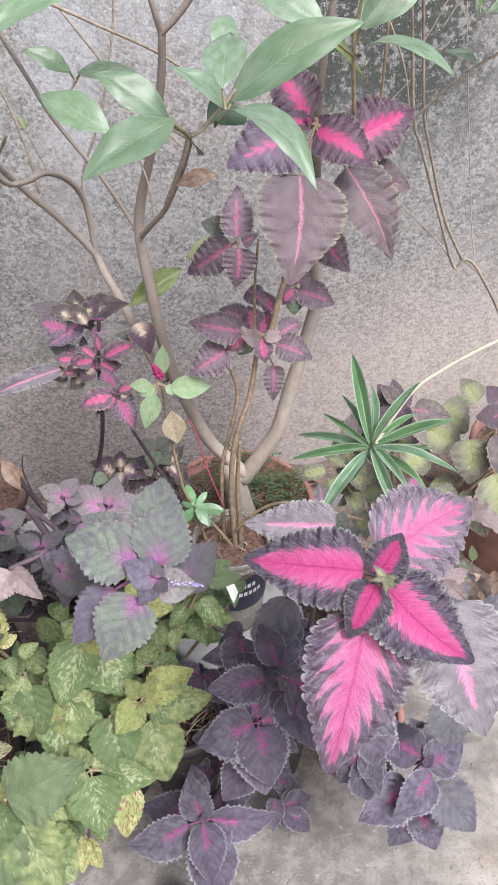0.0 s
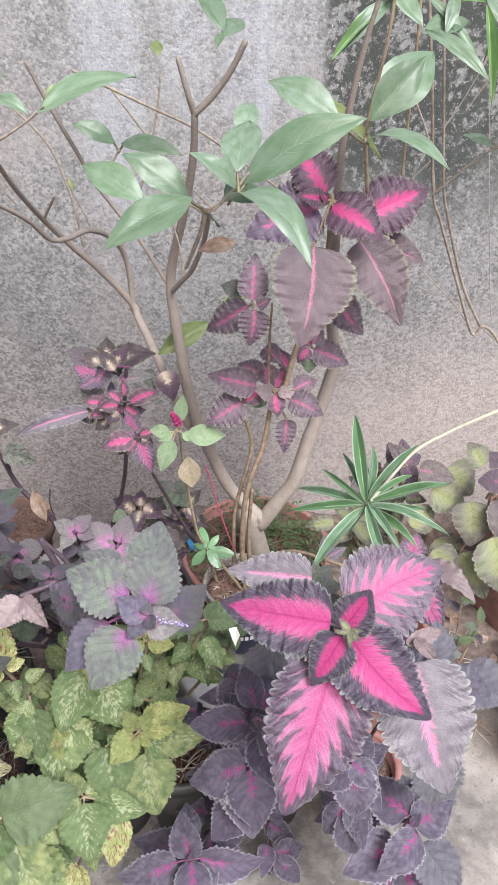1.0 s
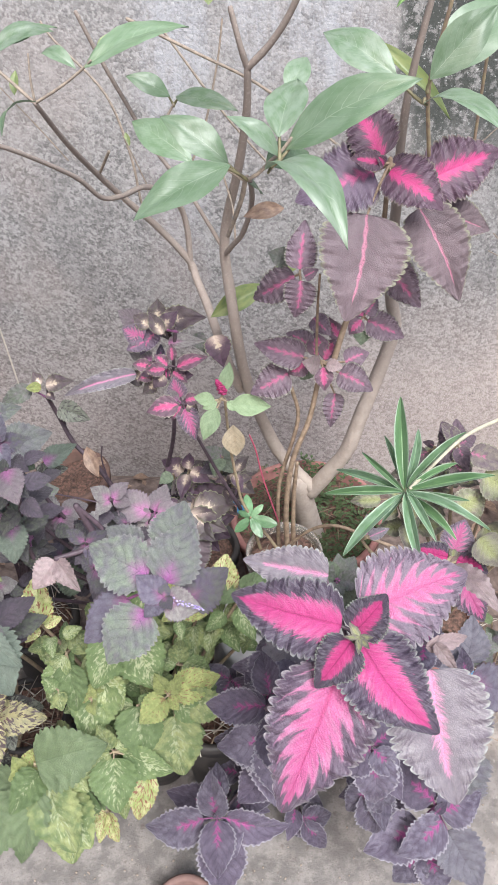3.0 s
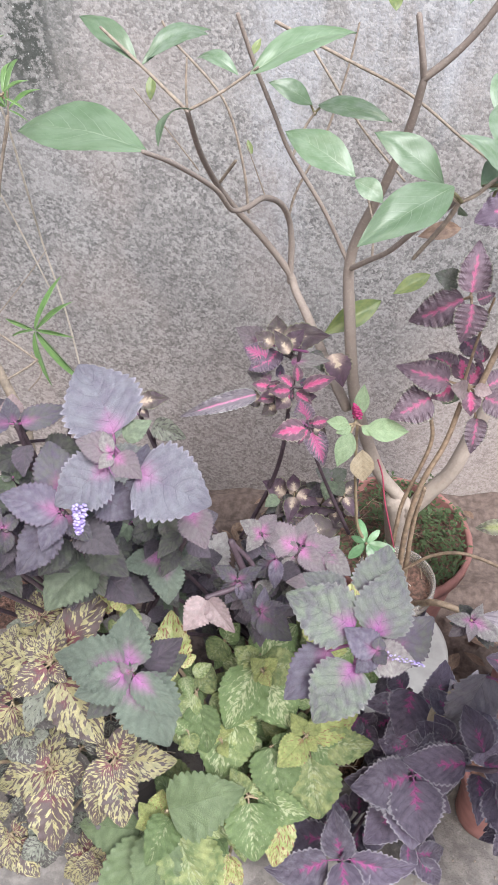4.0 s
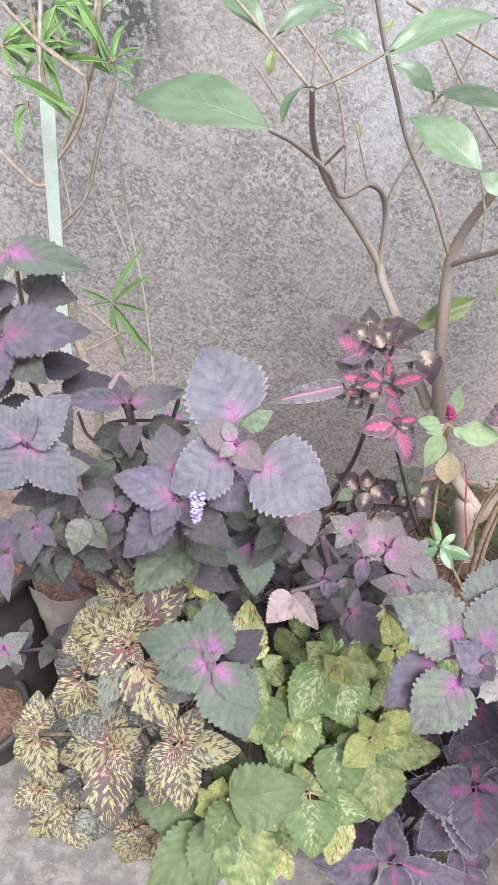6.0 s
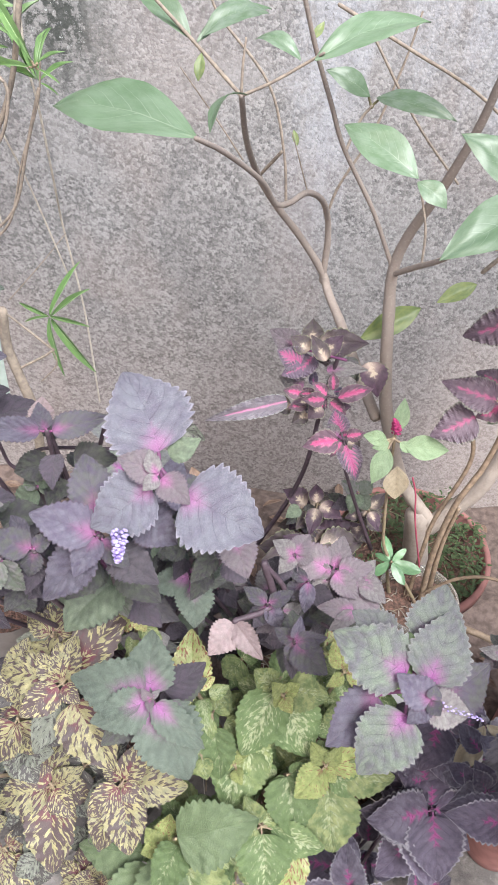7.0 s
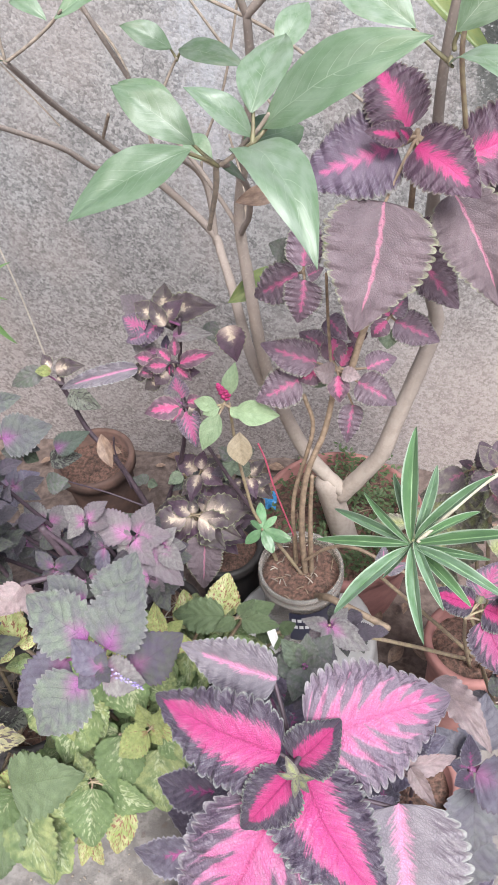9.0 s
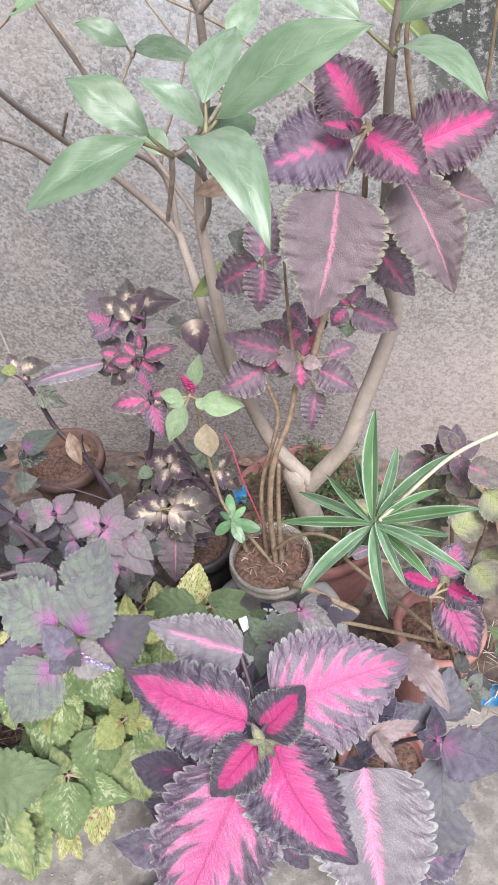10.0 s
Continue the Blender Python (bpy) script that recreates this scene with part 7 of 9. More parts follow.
limb(dark_stem_coleus, "stem", [(-0.112, 1.12, 0.294), (-0.172, 1.15, 0.412), (-0.22, 1.17, 0.464), (-0.248, 1.19, 0.525), (-0.258, 1.19, 0.562)], 0.0075, 0.005)
limb(dark_stem_coleus, "stem", [(-0.118, 1.1, 0.345), (-0.178, 1.1, 0.373), (-0.274, 1.12, 0.373)], 0.003, 0.002)
limb(dark_stem_coleus, "stem", [(-0.141, 1.12, 0.369), (-0.157, 1.13, 0.451), (-0.151, 1.13, 0.496)], 0.002, 0.002)

limb(mauve_coleus, "stem", [(-0.09, 0.72, 0.685), (-0.053, 0.74, 0.684), (-0.035, 0.76, 0.695), (-0.062, 0.76, 0.744)], 0.005, 0.004)
limb(mauve_coleus, "stem", [(-0.062, 0.76, 0.744), (-0.04, 0.76, 0.658), (-0.021, 0.78, 0.537)], 0.006, 0.006)
limb(mauve_coleus, "stem", [(0.023, 0.8, 0.685), (0.006, 0.79, 0.649), (-0.032, 0.78, 0.617)], 0.004, 0.004)
limb(mauve_coleus, "stem", [(0.055, 0.7, 0.677), (0.036, 0.74, 0.644), (0.016, 0.76, 0.633)], 0.003, 0.003)

limb(purple_coleus, "stem", [(-0.272, 0.74, 0.941), (-0.275, 0.75, 0.888), (-0.279, 0.76, 0.827)], 0.003, 0.003)
limb(purple_coleus, "stem", [(-0.23, 0.78, 0.915), (-0.239, 0.78, 0.882), (-0.253, 0.78, 0.838)], 0.003, 0.003)
limb(purple_coleus, "stem", [(-0.341, 0.78, 0.881), (-0.335, 0.78, 0.849), (-0.32, 0.78, 0.843), (-0.306, 0.78, 0.87), (-0.281, 0.78, 0.879), (-0.221, 0.78, 0.885)], 0.0025, 0.0025)
limb(purple_coleus, "stem", [(-0.14, 0.73, 0.751), (-0.14, 0.75, 0.673), (-0.138, 0.76, 0.582)], 0.004, 0.004)

# the great pink rosette
blade(pink_coleus, "pinkgrey", (0.339, 0.505, 0.829), (0.367, 0.425, 0.738), (0.100, -0.710, 0.690), 0.72, arch=0.05, stalk=(0.266, 0.498, 0.833))
blade(pink_coleus, "pinkgrey", (0.246, 0.555, 0.894), (0.168, 0.575, 0.887), (0.000, -0.600, 0.800), 0.52, stalk=(0.266, 0.498, 0.863))
blade(pink_coleus, "palepink", (0.357, 0.575, 0.886), (0.395, 0.530, 0.881), (0.400, -0.500, 0.750), 0.40, arch=0.16)
blade(pink_coleus, "palepink", (0.339, 0.530, 0.824), (0.381, 0.550, 0.815), (0.000, -0.600, 0.800), 0.35, arch=0.12)
blade(pink_coleus, "palepink", (0.346, 0.530, 0.832), (0.366, 0.510, 0.818), (0.000, -0.600, 0.800), 0.41, arch=0.12)
blade(pink_coleus, "pinkbig", (0.255, 0.480, 0.865), (0.210, 0.393, 0.784), (0.000, -0.700, 0.720), 0.69, arch=0.07, stalk=(0.266, 0.498, 0.893))
blade(pink_coleus, "pinkvein", (0.275, 0.515, 0.894), (0.365, 0.555, 0.907), (-0.100, -0.619, 0.779), 0.82, arch=0.09, stalk=(0.266, 0.498, 0.893))
blade(pink_coleus, "pink", (0.256, 0.503, 0.896), (0.161, 0.532, 0.892), (0.000, -0.622, 0.783), 0.64, arch=0.09, stalk=(0.266, 0.498, 0.893))
blade(pink_coleus, "pink", (0.273, 0.497, 0.882), (0.326, 0.432, 0.844), (0.000, -0.622, 0.783), 0.73, arch=0.1, sweep=0.22, stalk=(0.266, 0.498, 0.893))
blade(pink_coleus, "pinkdeep", (0.264, 0.492, 0.890), (0.235, 0.462, 0.866), (0.000, -0.622, 0.783), 0.82, arch=0.1, stalk=(0.266, 0.498, 0.893))
blade(pink_coleus, "pinkdeep", (0.267, 0.502, 0.889), (0.294, 0.527, 0.909), (0.000, -0.622, 0.783), 0.92, arch=0.1, stalk=(0.266, 0.498, 0.893))
blade(pink_coleus, "righty", (0.269, 0.489, 0.902), (0.278, 0.482, 0.896), (0.000, -0.622, 0.783), 0.51)
blade(pink_coleus, "righty", (0.269, 0.489, 0.902), (0.261, 0.498, 0.909), (0.000, -0.622, 0.783), 0.51)
blade(pink_coleus, "righty", (0.269, 0.489, 0.902), (0.281, 0.489, 0.902), (0.000, -0.622, 0.783), 0.41)
blade(pink_coleus, "righty", (0.269, 0.489, 0.902), (0.269, 0.478, 0.893), (0.000, -0.622, 0.783), 0.40)
blade(pink_coleus, "righty", (0.269, 0.489, 0.902), (0.256, 0.489, 0.902), (0.000, -0.622, 0.783), 0.36)

# the tall maroon plant, from its apex down
blade(tall_coleus, "talltop", (0.308, 1.035, 1.080), (0.263, 1.085, 1.124), (0.000, -0.750, 0.660), 0.77, arch=0.12, stalk=(0.317, 1.030, 1.075))
blade(tall_coleus, "tallleft", (0.299, 1.030, 1.064), (0.205, 1.000, 1.039), (0.000, -0.750, 0.660), 0.81, arch=0.1, stalk=(0.317, 1.030, 1.075))
blade(tall_coleus, "talltop", (0.317, 1.020, 1.069), (0.380, 0.985, 1.037), (0.000, -0.750, 0.660), 0.79, arch=0.12, stalk=(0.317, 1.030, 1.075))
blade(tall_coleus, "talltop", (0.365, 1.040, 1.050), (0.458, 1.085, 1.070), (0.100, -0.800, 0.600), 0.72, arch=0.06, stalk=(0.317, 1.030, 1.075))
blade(tall_coleus, "talltop", (0.323, 1.040, 1.064), (0.357, 1.060, 1.069), (0.000, -0.750, 0.660), 0.65, stalk=(0.317, 1.030, 1.075))
blade(tall_coleus, "talltop", (0.305, 1.015, 1.081), (0.268, 1.010, 1.088), (0.000, -0.750, 0.660), 0.65, stalk=(0.317, 1.030, 1.075))
blade(tall_coleus, "talltop", (0.309, 1.020, 1.076), (0.297, 1.010, 1.092), (0.000, -0.750, 0.660), 0.65)
blade(tall_coleus, "tall", (0.291, 0.985, 1.031), (0.271, 0.917, 0.924), (0.000, -0.950, 0.300), 0.82, arch=0.06, stalk=(0.317, 1.030, 1.075))
blade(tall_coleus, "tall", (0.358, 1.020, 1.024), (0.419, 0.980, 0.917), (0.150, -0.950, 0.300), 0.55, arch=0.06, stalk=(0.317, 1.030, 1.075))
blade(tall_coleus, "tall", (0.391, 1.060, 1.003), (0.457, 1.050, 0.980), (0.000, -0.850, 0.500), 0.69, stalk=(0.317, 1.030, 1.075))
blade(tall_coleus, "tallmid", (0.331, 1.060, 0.929), (0.384, 1.046, 0.865), (0.000, -0.900, 0.400), 0.60, arch=0.06, stalk=(0.325, 1.050, 0.950))
blade(tall_coleus, "talltop", (0.323, 1.050, 0.968), (0.355, 1.050, 0.941), (0.000, -0.900, 0.400), 0.94)
blade(tall_coleus, "tallmid", (0.213, 0.970, 0.965), (0.218, 1.005, 1.014), (0.000, -0.800, 0.600), 0.66, arch=0.08, stalk=(0.213, 0.968, 0.960))
blade(tall_coleus, "tallmid", (0.207, 0.975, 0.953), (0.152, 1.000, 0.903), (0.000, -0.800, 0.600), 0.56, arch=0.08, stalk=(0.213, 0.968, 0.960))
blade(tall_coleus, "tallmid", (0.215, 0.962, 0.954), (0.208, 0.950, 0.907), (0.000, -0.850, 0.500), 0.84, arch=0.08, stalk=(0.213, 0.968, 0.960))
blade(tall_coleus, "tallmid", (0.219, 0.960, 0.961), (0.236, 0.955, 0.974), (0.000, -0.800, 0.600), 0.79)
blade(tall_coleus, "green", (0.203, 0.990, 0.967), (0.172, 1.000, 0.972), (0.000, -0.800, 0.600), 0.82)
blade(tall_coleus, "tallmid", (0.313, 1.052, 0.838), (0.369, 1.053, 0.809), (0.000, -0.800, 0.600), 0.67, arch=0.08, stalk=(0.306, 1.050, 0.847))
blade(tall_coleus, "redc", (0.305, 1.045, 0.850), (0.289, 1.060, 0.868), (0.000, -0.800, 0.600), 0.93, stalk=(0.306, 1.050, 0.847))
blade(tall_coleus, "tallmid", (0.309, 1.045, 0.853), (0.325, 1.060, 0.869), (0.000, -0.800, 0.600), 0.97, stalk=(0.306, 1.050, 0.847))
blade(tall_coleus, "redc", (0.303, 1.040, 0.847), (0.286, 1.030, 0.828), (0.000, -0.800, 0.600), 0.96, stalk=(0.306, 1.050, 0.847))
blade(tall_coleus, "green", (0.305, 1.050, 0.827), (0.306, 1.040, 0.803), (0.000, -0.800, 0.600), 0.97)
blade(tall_coleus, "tallmid", (0.234, 1.020, 0.862), (0.259, 1.000, 0.846), (0.000, -0.800, 0.600), 0.81)
blade(tall_coleus, "redc", (0.275, 1.040, 0.813), (0.256, 1.050, 0.845), (0.000, -0.800, 0.600), 0.65)
blade(tall_coleus, "tallmid", (0.222, 1.005, 0.805), (0.150, 1.020, 0.817), (0.000, -0.710, 0.710), 0.60, arch=0.1, stalk=(0.248, 1.000, 0.800))
blade(tall_coleus, "tallmid", (0.233, 1.020, 0.813), (0.196, 1.040, 0.822), (0.000, -0.710, 0.710), 0.74, arch=0.14, stalk=(0.248, 1.000, 0.800))
blade(tall_coleus, "redc", (0.242, 1.010, 0.804), (0.238, 1.040, 0.825), (0.000, -0.710, 0.710), 0.95, arch=0.1, stalk=(0.248, 1.000, 0.800))
blade(tall_coleus, "redc", (0.252, 1.005, 0.801), (0.267, 1.030, 0.821), (0.000, -0.710, 0.710), 0.93, arch=0.1, stalk=(0.248, 1.000, 0.800))
blade(tall_coleus, "tallmid", (0.201, 1.000, 0.779), (0.146, 0.985, 0.751), (0.000, -0.710, 0.710), 0.82, arch=0.1, stalk=(0.248, 1.000, 0.800))
blade(tall_coleus, "redc", (0.228, 1.000, 0.799), (0.200, 0.995, 0.781), (0.000, -0.710, 0.710), 0.98, arch=0.1, stalk=(0.248, 1.000, 0.800))
blade(tall_coleus, "palepink", (0.245, 0.990, 0.802), (0.220, 0.985, 0.811), (0.000, -0.710, 0.710), 1.02, arch=0.12)
blade(tall_coleus, "palepink", (0.255, 0.990, 0.805), (0.278, 0.985, 0.802), (0.000, -0.710, 0.710), 0.82, arch=0.12)
blade(tall_coleus, "redc", (0.250, 0.990, 0.799), (0.254, 0.975, 0.768), (0.000, -0.710, 0.710), 0.85, arch=0.1, stalk=(0.248, 1.000, 0.800))
blade(tall_coleus, "tallmid", (0.274, 0.995, 0.786), (0.323, 0.980, 0.766), (0.000, -0.710, 0.710), 0.78, arch=0.1, stalk=(0.248, 1.000, 0.800))
blade(tall_coleus, "tallmid", (0.283, 1.020, 0.787), (0.319, 1.040, 0.790), (0.000, -0.710, 0.710), 0.82, arch=0.1, stalk=(0.248, 1.000, 0.800))
blade(tall_coleus, "tallmid", (0.270, 0.990, 0.752), (0.265, 0.965, 0.707), (0.000, -0.710, 0.710), 0.62, arch=0.08, stalk=(0.248, 1.000, 0.800))
blade(tall_coleus, "green", (0.234, 1.000, 0.771), (0.225, 1.010, 0.792), (0.000, -0.710, 0.710), 1.20)

# the leaves of the tree's forward twig
blade(garden_tree, "tree", (0.141, 0.865, 1.137), (0.052, 0.802, 1.111), (-0.100, -0.600, 0.800), 0.41, arch=0.07, stalk=(0.156, 0.885, 1.114))
blade(garden_tree, "tree", (0.176, 0.870, 1.131), (0.255, 0.745, 1.118), (0.300, -0.300, 0.900), 0.33, arch=0.2, stalk=(0.190, 0.868, 1.141))
blade(garden_tree, "tree", (0.188, 0.880, 1.159), (0.204, 0.955, 1.193), (-0.200, -0.800, 0.550), 0.53, arch=0.06, stalk=(0.190, 0.868, 1.141))
blade(garden_tree, "tree", (0.195, 0.885, 1.145), (0.314, 0.860, 1.220), (-0.150, -0.620, 0.780), 0.36, arch=0.07, stalk=(0.190, 0.868, 1.141))
blade(garden_tree, "tree", (0.137, 0.890, 1.129), (0.069, 0.905, 1.172), (-0.100, -0.500, 0.860), 0.44, arch=0.06, stalk=(0.156, 0.885, 1.114))
blade(garden_tree, "tree", (0.189, 0.875, 1.142), (0.140, 0.872, 1.182), (-0.300, -0.400, 0.860), 0.38, arch=0.16, stalk=(0.190, 0.868, 1.141))
blade(garden_tree, "tree", (0.175, 0.900, 1.124), (0.220, 0.950, 1.120), (0.000, -0.600, 0.800), 0.61, arch=0.05, stalk=(0.190, 0.868, 1.141))
blade(garden_tree, "tree", (0.156, 0.900, 1.105), (0.168, 0.930, 1.081), (0.000, -0.600, 0.800), 0.53)
blade(garden_tree, "tree", (0.195, 0.980, 1.166), (0.214, 1.030, 1.193), (0.000, -0.750, 0.660), 0.47)

# the leaves behind it
blade(garden_tree, "tree", (0.072, 1.070, 1.059), (-0.014, 1.129, 1.093), (0.000, -0.550, 0.830), 0.43, arch=0.05)
blade(garden_tree, "tree", (0.072, 1.070, 1.055), (0.107, 1.050, 1.037), (0.200, -0.700, 0.700), 0.62)
blade(garden_tree, "tree", (0.030, 1.235, 1.087), (0.122, 1.178, 1.090), (0.000, -0.550, 0.830), 0.32, arch=0.06, stalk=(0.026, 1.235, 1.075))
blade(garden_tree, "tree", (0.022, 1.235, 1.088), (-0.036, 1.228, 1.118), (0.000, -0.550, 0.830), 0.49, arch=0.06, stalk=(0.026, 1.235, 1.075))
blade(garden_tree, "tree", (0.306, 0.965, 1.189), (0.230, 1.020, 1.220), (-0.100, -0.600, 0.800), 0.42, arch=0.08, stalk=(0.335, 0.960, 1.165))
blade(garden_tree, "tree", (0.334, 0.941, 1.171), (0.396, 0.830, 1.181), (0.000, -0.350, 0.930), 0.27, arch=0.12, stalk=(0.335, 0.950, 1.172))
blade(garden_tree, "tree", (0.337, 0.945, 1.192), (0.397, 0.970, 1.252), (0.200, -0.800, 0.550), 0.46, arch=0.05, stalk=(0.337, 0.950, 1.178))
blade(garden_tree, "tree", (-0.172, 1.040, 1.096), (-0.362, 1.150, 1.084), (0.000, -0.500, 0.860), 0.32, arch=0.05)
blade(garden_tree, "tree", (-0.056, 1.100, 1.163), (0.066, 1.160, 1.197), (-0.100, -0.550, 0.830), 0.32, arch=0.08)
blade(garden_tree, "tree", (-0.070, 1.110, 1.158), (-0.122, 1.140, 1.169), (0.000, -0.410, 0.910), 0.36, arch=0.2)
blade(garden_tree, "tree", (-0.160, 1.050, 1.098), (-0.125, 1.100, 1.125), (-0.600, -0.300, 0.750), 0.32, arch=0.22)
blade(garden_tree, "tree", (-0.177, 1.120, 1.171), (-0.109, 1.170, 1.189), (0.000, -0.410, 0.910), 0.34, arch=0.14)
blade(garden_tree, "tree", (-0.188, 1.120, 1.167), (-0.262, 1.170, 1.206), (0.000, -0.500, 0.860), 0.31, arch=0.08)

# the grey rosette
blade(grey_coleus, "purple", (0.104, 0.594, 0.787), (0.147, 0.623, 0.809), (0.000, -0.600, 0.800), 0.86, arch=0.05)
blade(grey_coleus, "grey", (0.056, 0.631, 0.829), (0.017, 0.646, 0.840), (0.000, -0.600, 0.800), 0.80)
blade(grey_coleus, "grey", (0.083, 0.627, 0.831), (0.100, 0.668, 0.862), (0.000, -0.600, 0.800), 0.97, arch=0.06, stalk=(0.070, 0.588, 0.812))
blade(grey_coleus, "purple", (0.044, 0.591, 0.794), (0.002, 0.553, 0.765), (0.000, -0.600, 0.800), 0.74, arch=0.07, stalk=(0.070, 0.588, 0.812))
blade(grey_coleus, "grey", (0.067, 0.600, 0.821), (0.001, 0.628, 0.832), (0.000, -0.600, 0.800), 0.84, arch=0.07, stalk=(0.070, 0.588, 0.812))
blade(grey_coleus, "grey", (0.087, 0.595, 0.817), (0.110, 0.650, 0.851), (0.000, -0.600, 0.800), 0.82, arch=0.08, stalk=(0.070, 0.588, 0.812))
blade(grey_coleus, "grey", (0.068, 0.572, 0.800), (0.030, 0.533, 0.761), (0.000, -0.600, 0.800), 0.85, arch=0.08, stalk=(0.070, 0.588, 0.812))
blade(grey_coleus, "mauve", (0.086, 0.581, 0.807), (0.124, 0.576, 0.803), (0.000, -0.600, 0.800), 0.92, arch=0.06, stalk=(0.070, 0.588, 0.812))
blade(grey_coleus, "purple", (0.087, 0.579, 0.816), (0.056, 0.595, 0.828), (0.000, -0.600, 0.800), 0.83, arch=0.1, stalk=(0.070, 0.588, 0.812))
blade(grey_coleus, "purple", (0.084, 0.577, 0.813), (0.067, 0.563, 0.802), (0.000, -0.600, 0.800), 0.84, arch=0.1)
blade(grey_coleus, "purple", (0.086, 0.578, 0.816), (0.095, 0.569, 0.809), (0.000, -0.600, 0.800), 1.05, arch=0.1)
blade(grey_coleus, "purple", (0.087, 0.577, 0.821), (0.089, 0.587, 0.828), (0.000, -0.600, 0.800), 1.06, arch=0.1)

# the great blue-grey rosette
blade(purple_coleus, "purple", (-0.173, 0.662, 0.928), (-0.140, 0.645, 0.916), (0.000, -0.600, 0.800), 1.00)
blade(purple_coleus, "green", (-0.152, 0.692, 0.971), (-0.128, 0.706, 0.981), (0.000, -0.600, 0.800), 0.69)
blade(purple_coleus, "bluegrey", (-0.160, 0.689, 0.979), (-0.198, 0.744, 1.014), (0.000, -0.600, 0.800), 0.99, arch=0.07, stalk=(-0.160, 0.680, 0.972))
blade(purple_coleus, "bluegrey", (-0.136, 0.662, 0.958), (-0.069, 0.644, 0.938), (0.000, -0.600, 0.800), 1.00, arch=0.08, stalk=(-0.160, 0.680, 0.972))
blade(purple_coleus, "bluegrey", (-0.164, 0.666, 0.961), (-0.210, 0.641, 0.933), (0.000, -0.600, 0.800), 0.91, arch=0.08, stalk=(-0.160, 0.680, 0.972))
blade(purple_coleus, "mauve", (-0.157, 0.669, 0.974), (-0.192, 0.677, 0.980), (0.000, -0.600, 0.800), 0.78, arch=0.1, stalk=(-0.160, 0.680, 0.972))
blade(purple_coleus, "mauve", (-0.155, 0.666, 0.972), (-0.130, 0.651, 0.961), (0.000, -0.600, 0.800), 0.81, arch=0.1, stalk=(-0.160, 0.680, 0.972))
blade(purple_coleus, "mauve", (-0.159, 0.666, 0.978), (-0.167, 0.681, 0.989), (0.000, -0.600, 0.800), 0.69, arch=0.1)
blade(purple_coleus, "mauve", (-0.158, 0.664, 0.976), (-0.168, 0.654, 0.969), (0.000, -0.600, 0.800), 0.87, arch=0.1)

# the leggy red plant and the celosia
blade(red_coleus, "cream", (-0.007, 1.125, 0.778), (0.067, 1.133, 0.786), (0.000, -0.707, 0.707), 0.58, arch=0.1, stalk=(0.030, 1.070, 0.800))
blade(red_coleus, "cream", (-0.015, 1.136, 0.774), (-0.016, 1.163, 0.801), (0.000, -0.707, 0.707), 0.85, arch=0.1, stalk=(0.030, 1.070, 0.800))
blade(red_coleus, "mauve", (-0.032, 1.122, 0.775), (-0.078, 1.139, 0.792), (0.000, -0.707, 0.707), 0.70, arch=0.1, stalk=(0.030, 1.070, 0.800))
blade(red_coleus, "cream", (-0.019, 1.104, 0.787), (-0.048, 1.116, 0.799), (0.000, -0.707, 0.707), 0.86, arch=0.1)
blade(red_coleus, "pinkvein", (-0.029, 1.091, 0.774), (-0.065, 1.101, 0.784), (0.000, -0.707, 0.707), 0.91, arch=0.1)
blade(red_coleus, "tallleft", (-0.029, 1.086, 0.769), (-0.056, 1.076, 0.759), (0.000, -0.707, 0.707), 0.84, arch=0.1)
blade(red_coleus, "cream", (-0.001, 1.092, 0.790), (0.026, 1.113, 0.811), (0.000, -0.707, 0.707), 0.67, arch=0.1)
blade(red_coleus, "tallleft", (-0.014, 1.106, 0.774), (-0.036, 1.080, 0.748), (0.000, -0.707, 0.707), 0.74, arch=0.1)
blade(red_coleus, "mauve", (0.008, 1.094, 0.762), (0.067, 1.097, 0.765), (0.000, -0.707, 0.707), 0.40, arch=0.1)
blade(red_coleus, "cream", (0.004, 1.082, 0.787), (-0.020, 1.106, 0.812), (0.000, -0.707, 0.707), 0.56, arch=0.1)
blade(red_coleus, "redc", (0.026, 1.054, 0.745), (0.075, 1.067, 0.757), (0.000, -0.707, 0.707), 0.50, arch=0.1, stalk=(0.012, 1.060, 0.743))
blade(red_coleus, "redc", (0.018, 1.062, 0.752), (0.015, 1.080, 0.771), (0.000, -0.707, 0.707), 0.65, arch=0.1)
blade(red_coleus, "redc", (0.007, 1.052, 0.742), (-0.024, 1.049, 0.740), (0.000, -0.707, 0.707), 0.76, arch=0.1, stalk=(0.012, 1.060, 0.743))
blade(red_coleus, "redc", (0.010, 1.060, 0.743), (-0.012, 1.072, 0.755), (0.000, -0.707, 0.707), 0.72, arch=0.1)
blade(red_coleus, "redc", (0.017, 1.062, 0.730), (0.041, 1.050, 0.718), (0.000, -0.707, 0.707), 0.75, arch=0.1)
blade(red_coleus, "cream", (0.003, 1.058, 0.726), (-0.013, 1.043, 0.711), (0.000, -0.707, 0.707), 1.04, arch=0.1)
blade(red_coleus, "redc", (-0.016, 1.066, 0.719), (-0.042, 1.060, 0.713), (0.000, -0.707, 0.707), 0.77, arch=0.1)
blade(red_coleus, "redc", (-0.022, 1.076, 0.729), (-0.051, 1.078, 0.731), (0.000, -0.707, 0.707), 0.78, arch=0.1)
blade(red_coleus, "cream", (-0.014, 1.065, 0.703), (-0.035, 1.053, 0.691), (0.000, -0.707, 0.707), 0.89, arch=0.1)
blade(red_coleus, "mauve", (-0.022, 1.091, 0.729), (-0.060, 1.101, 0.739), (0.000, -0.707, 0.707), 0.71, arch=0.1)
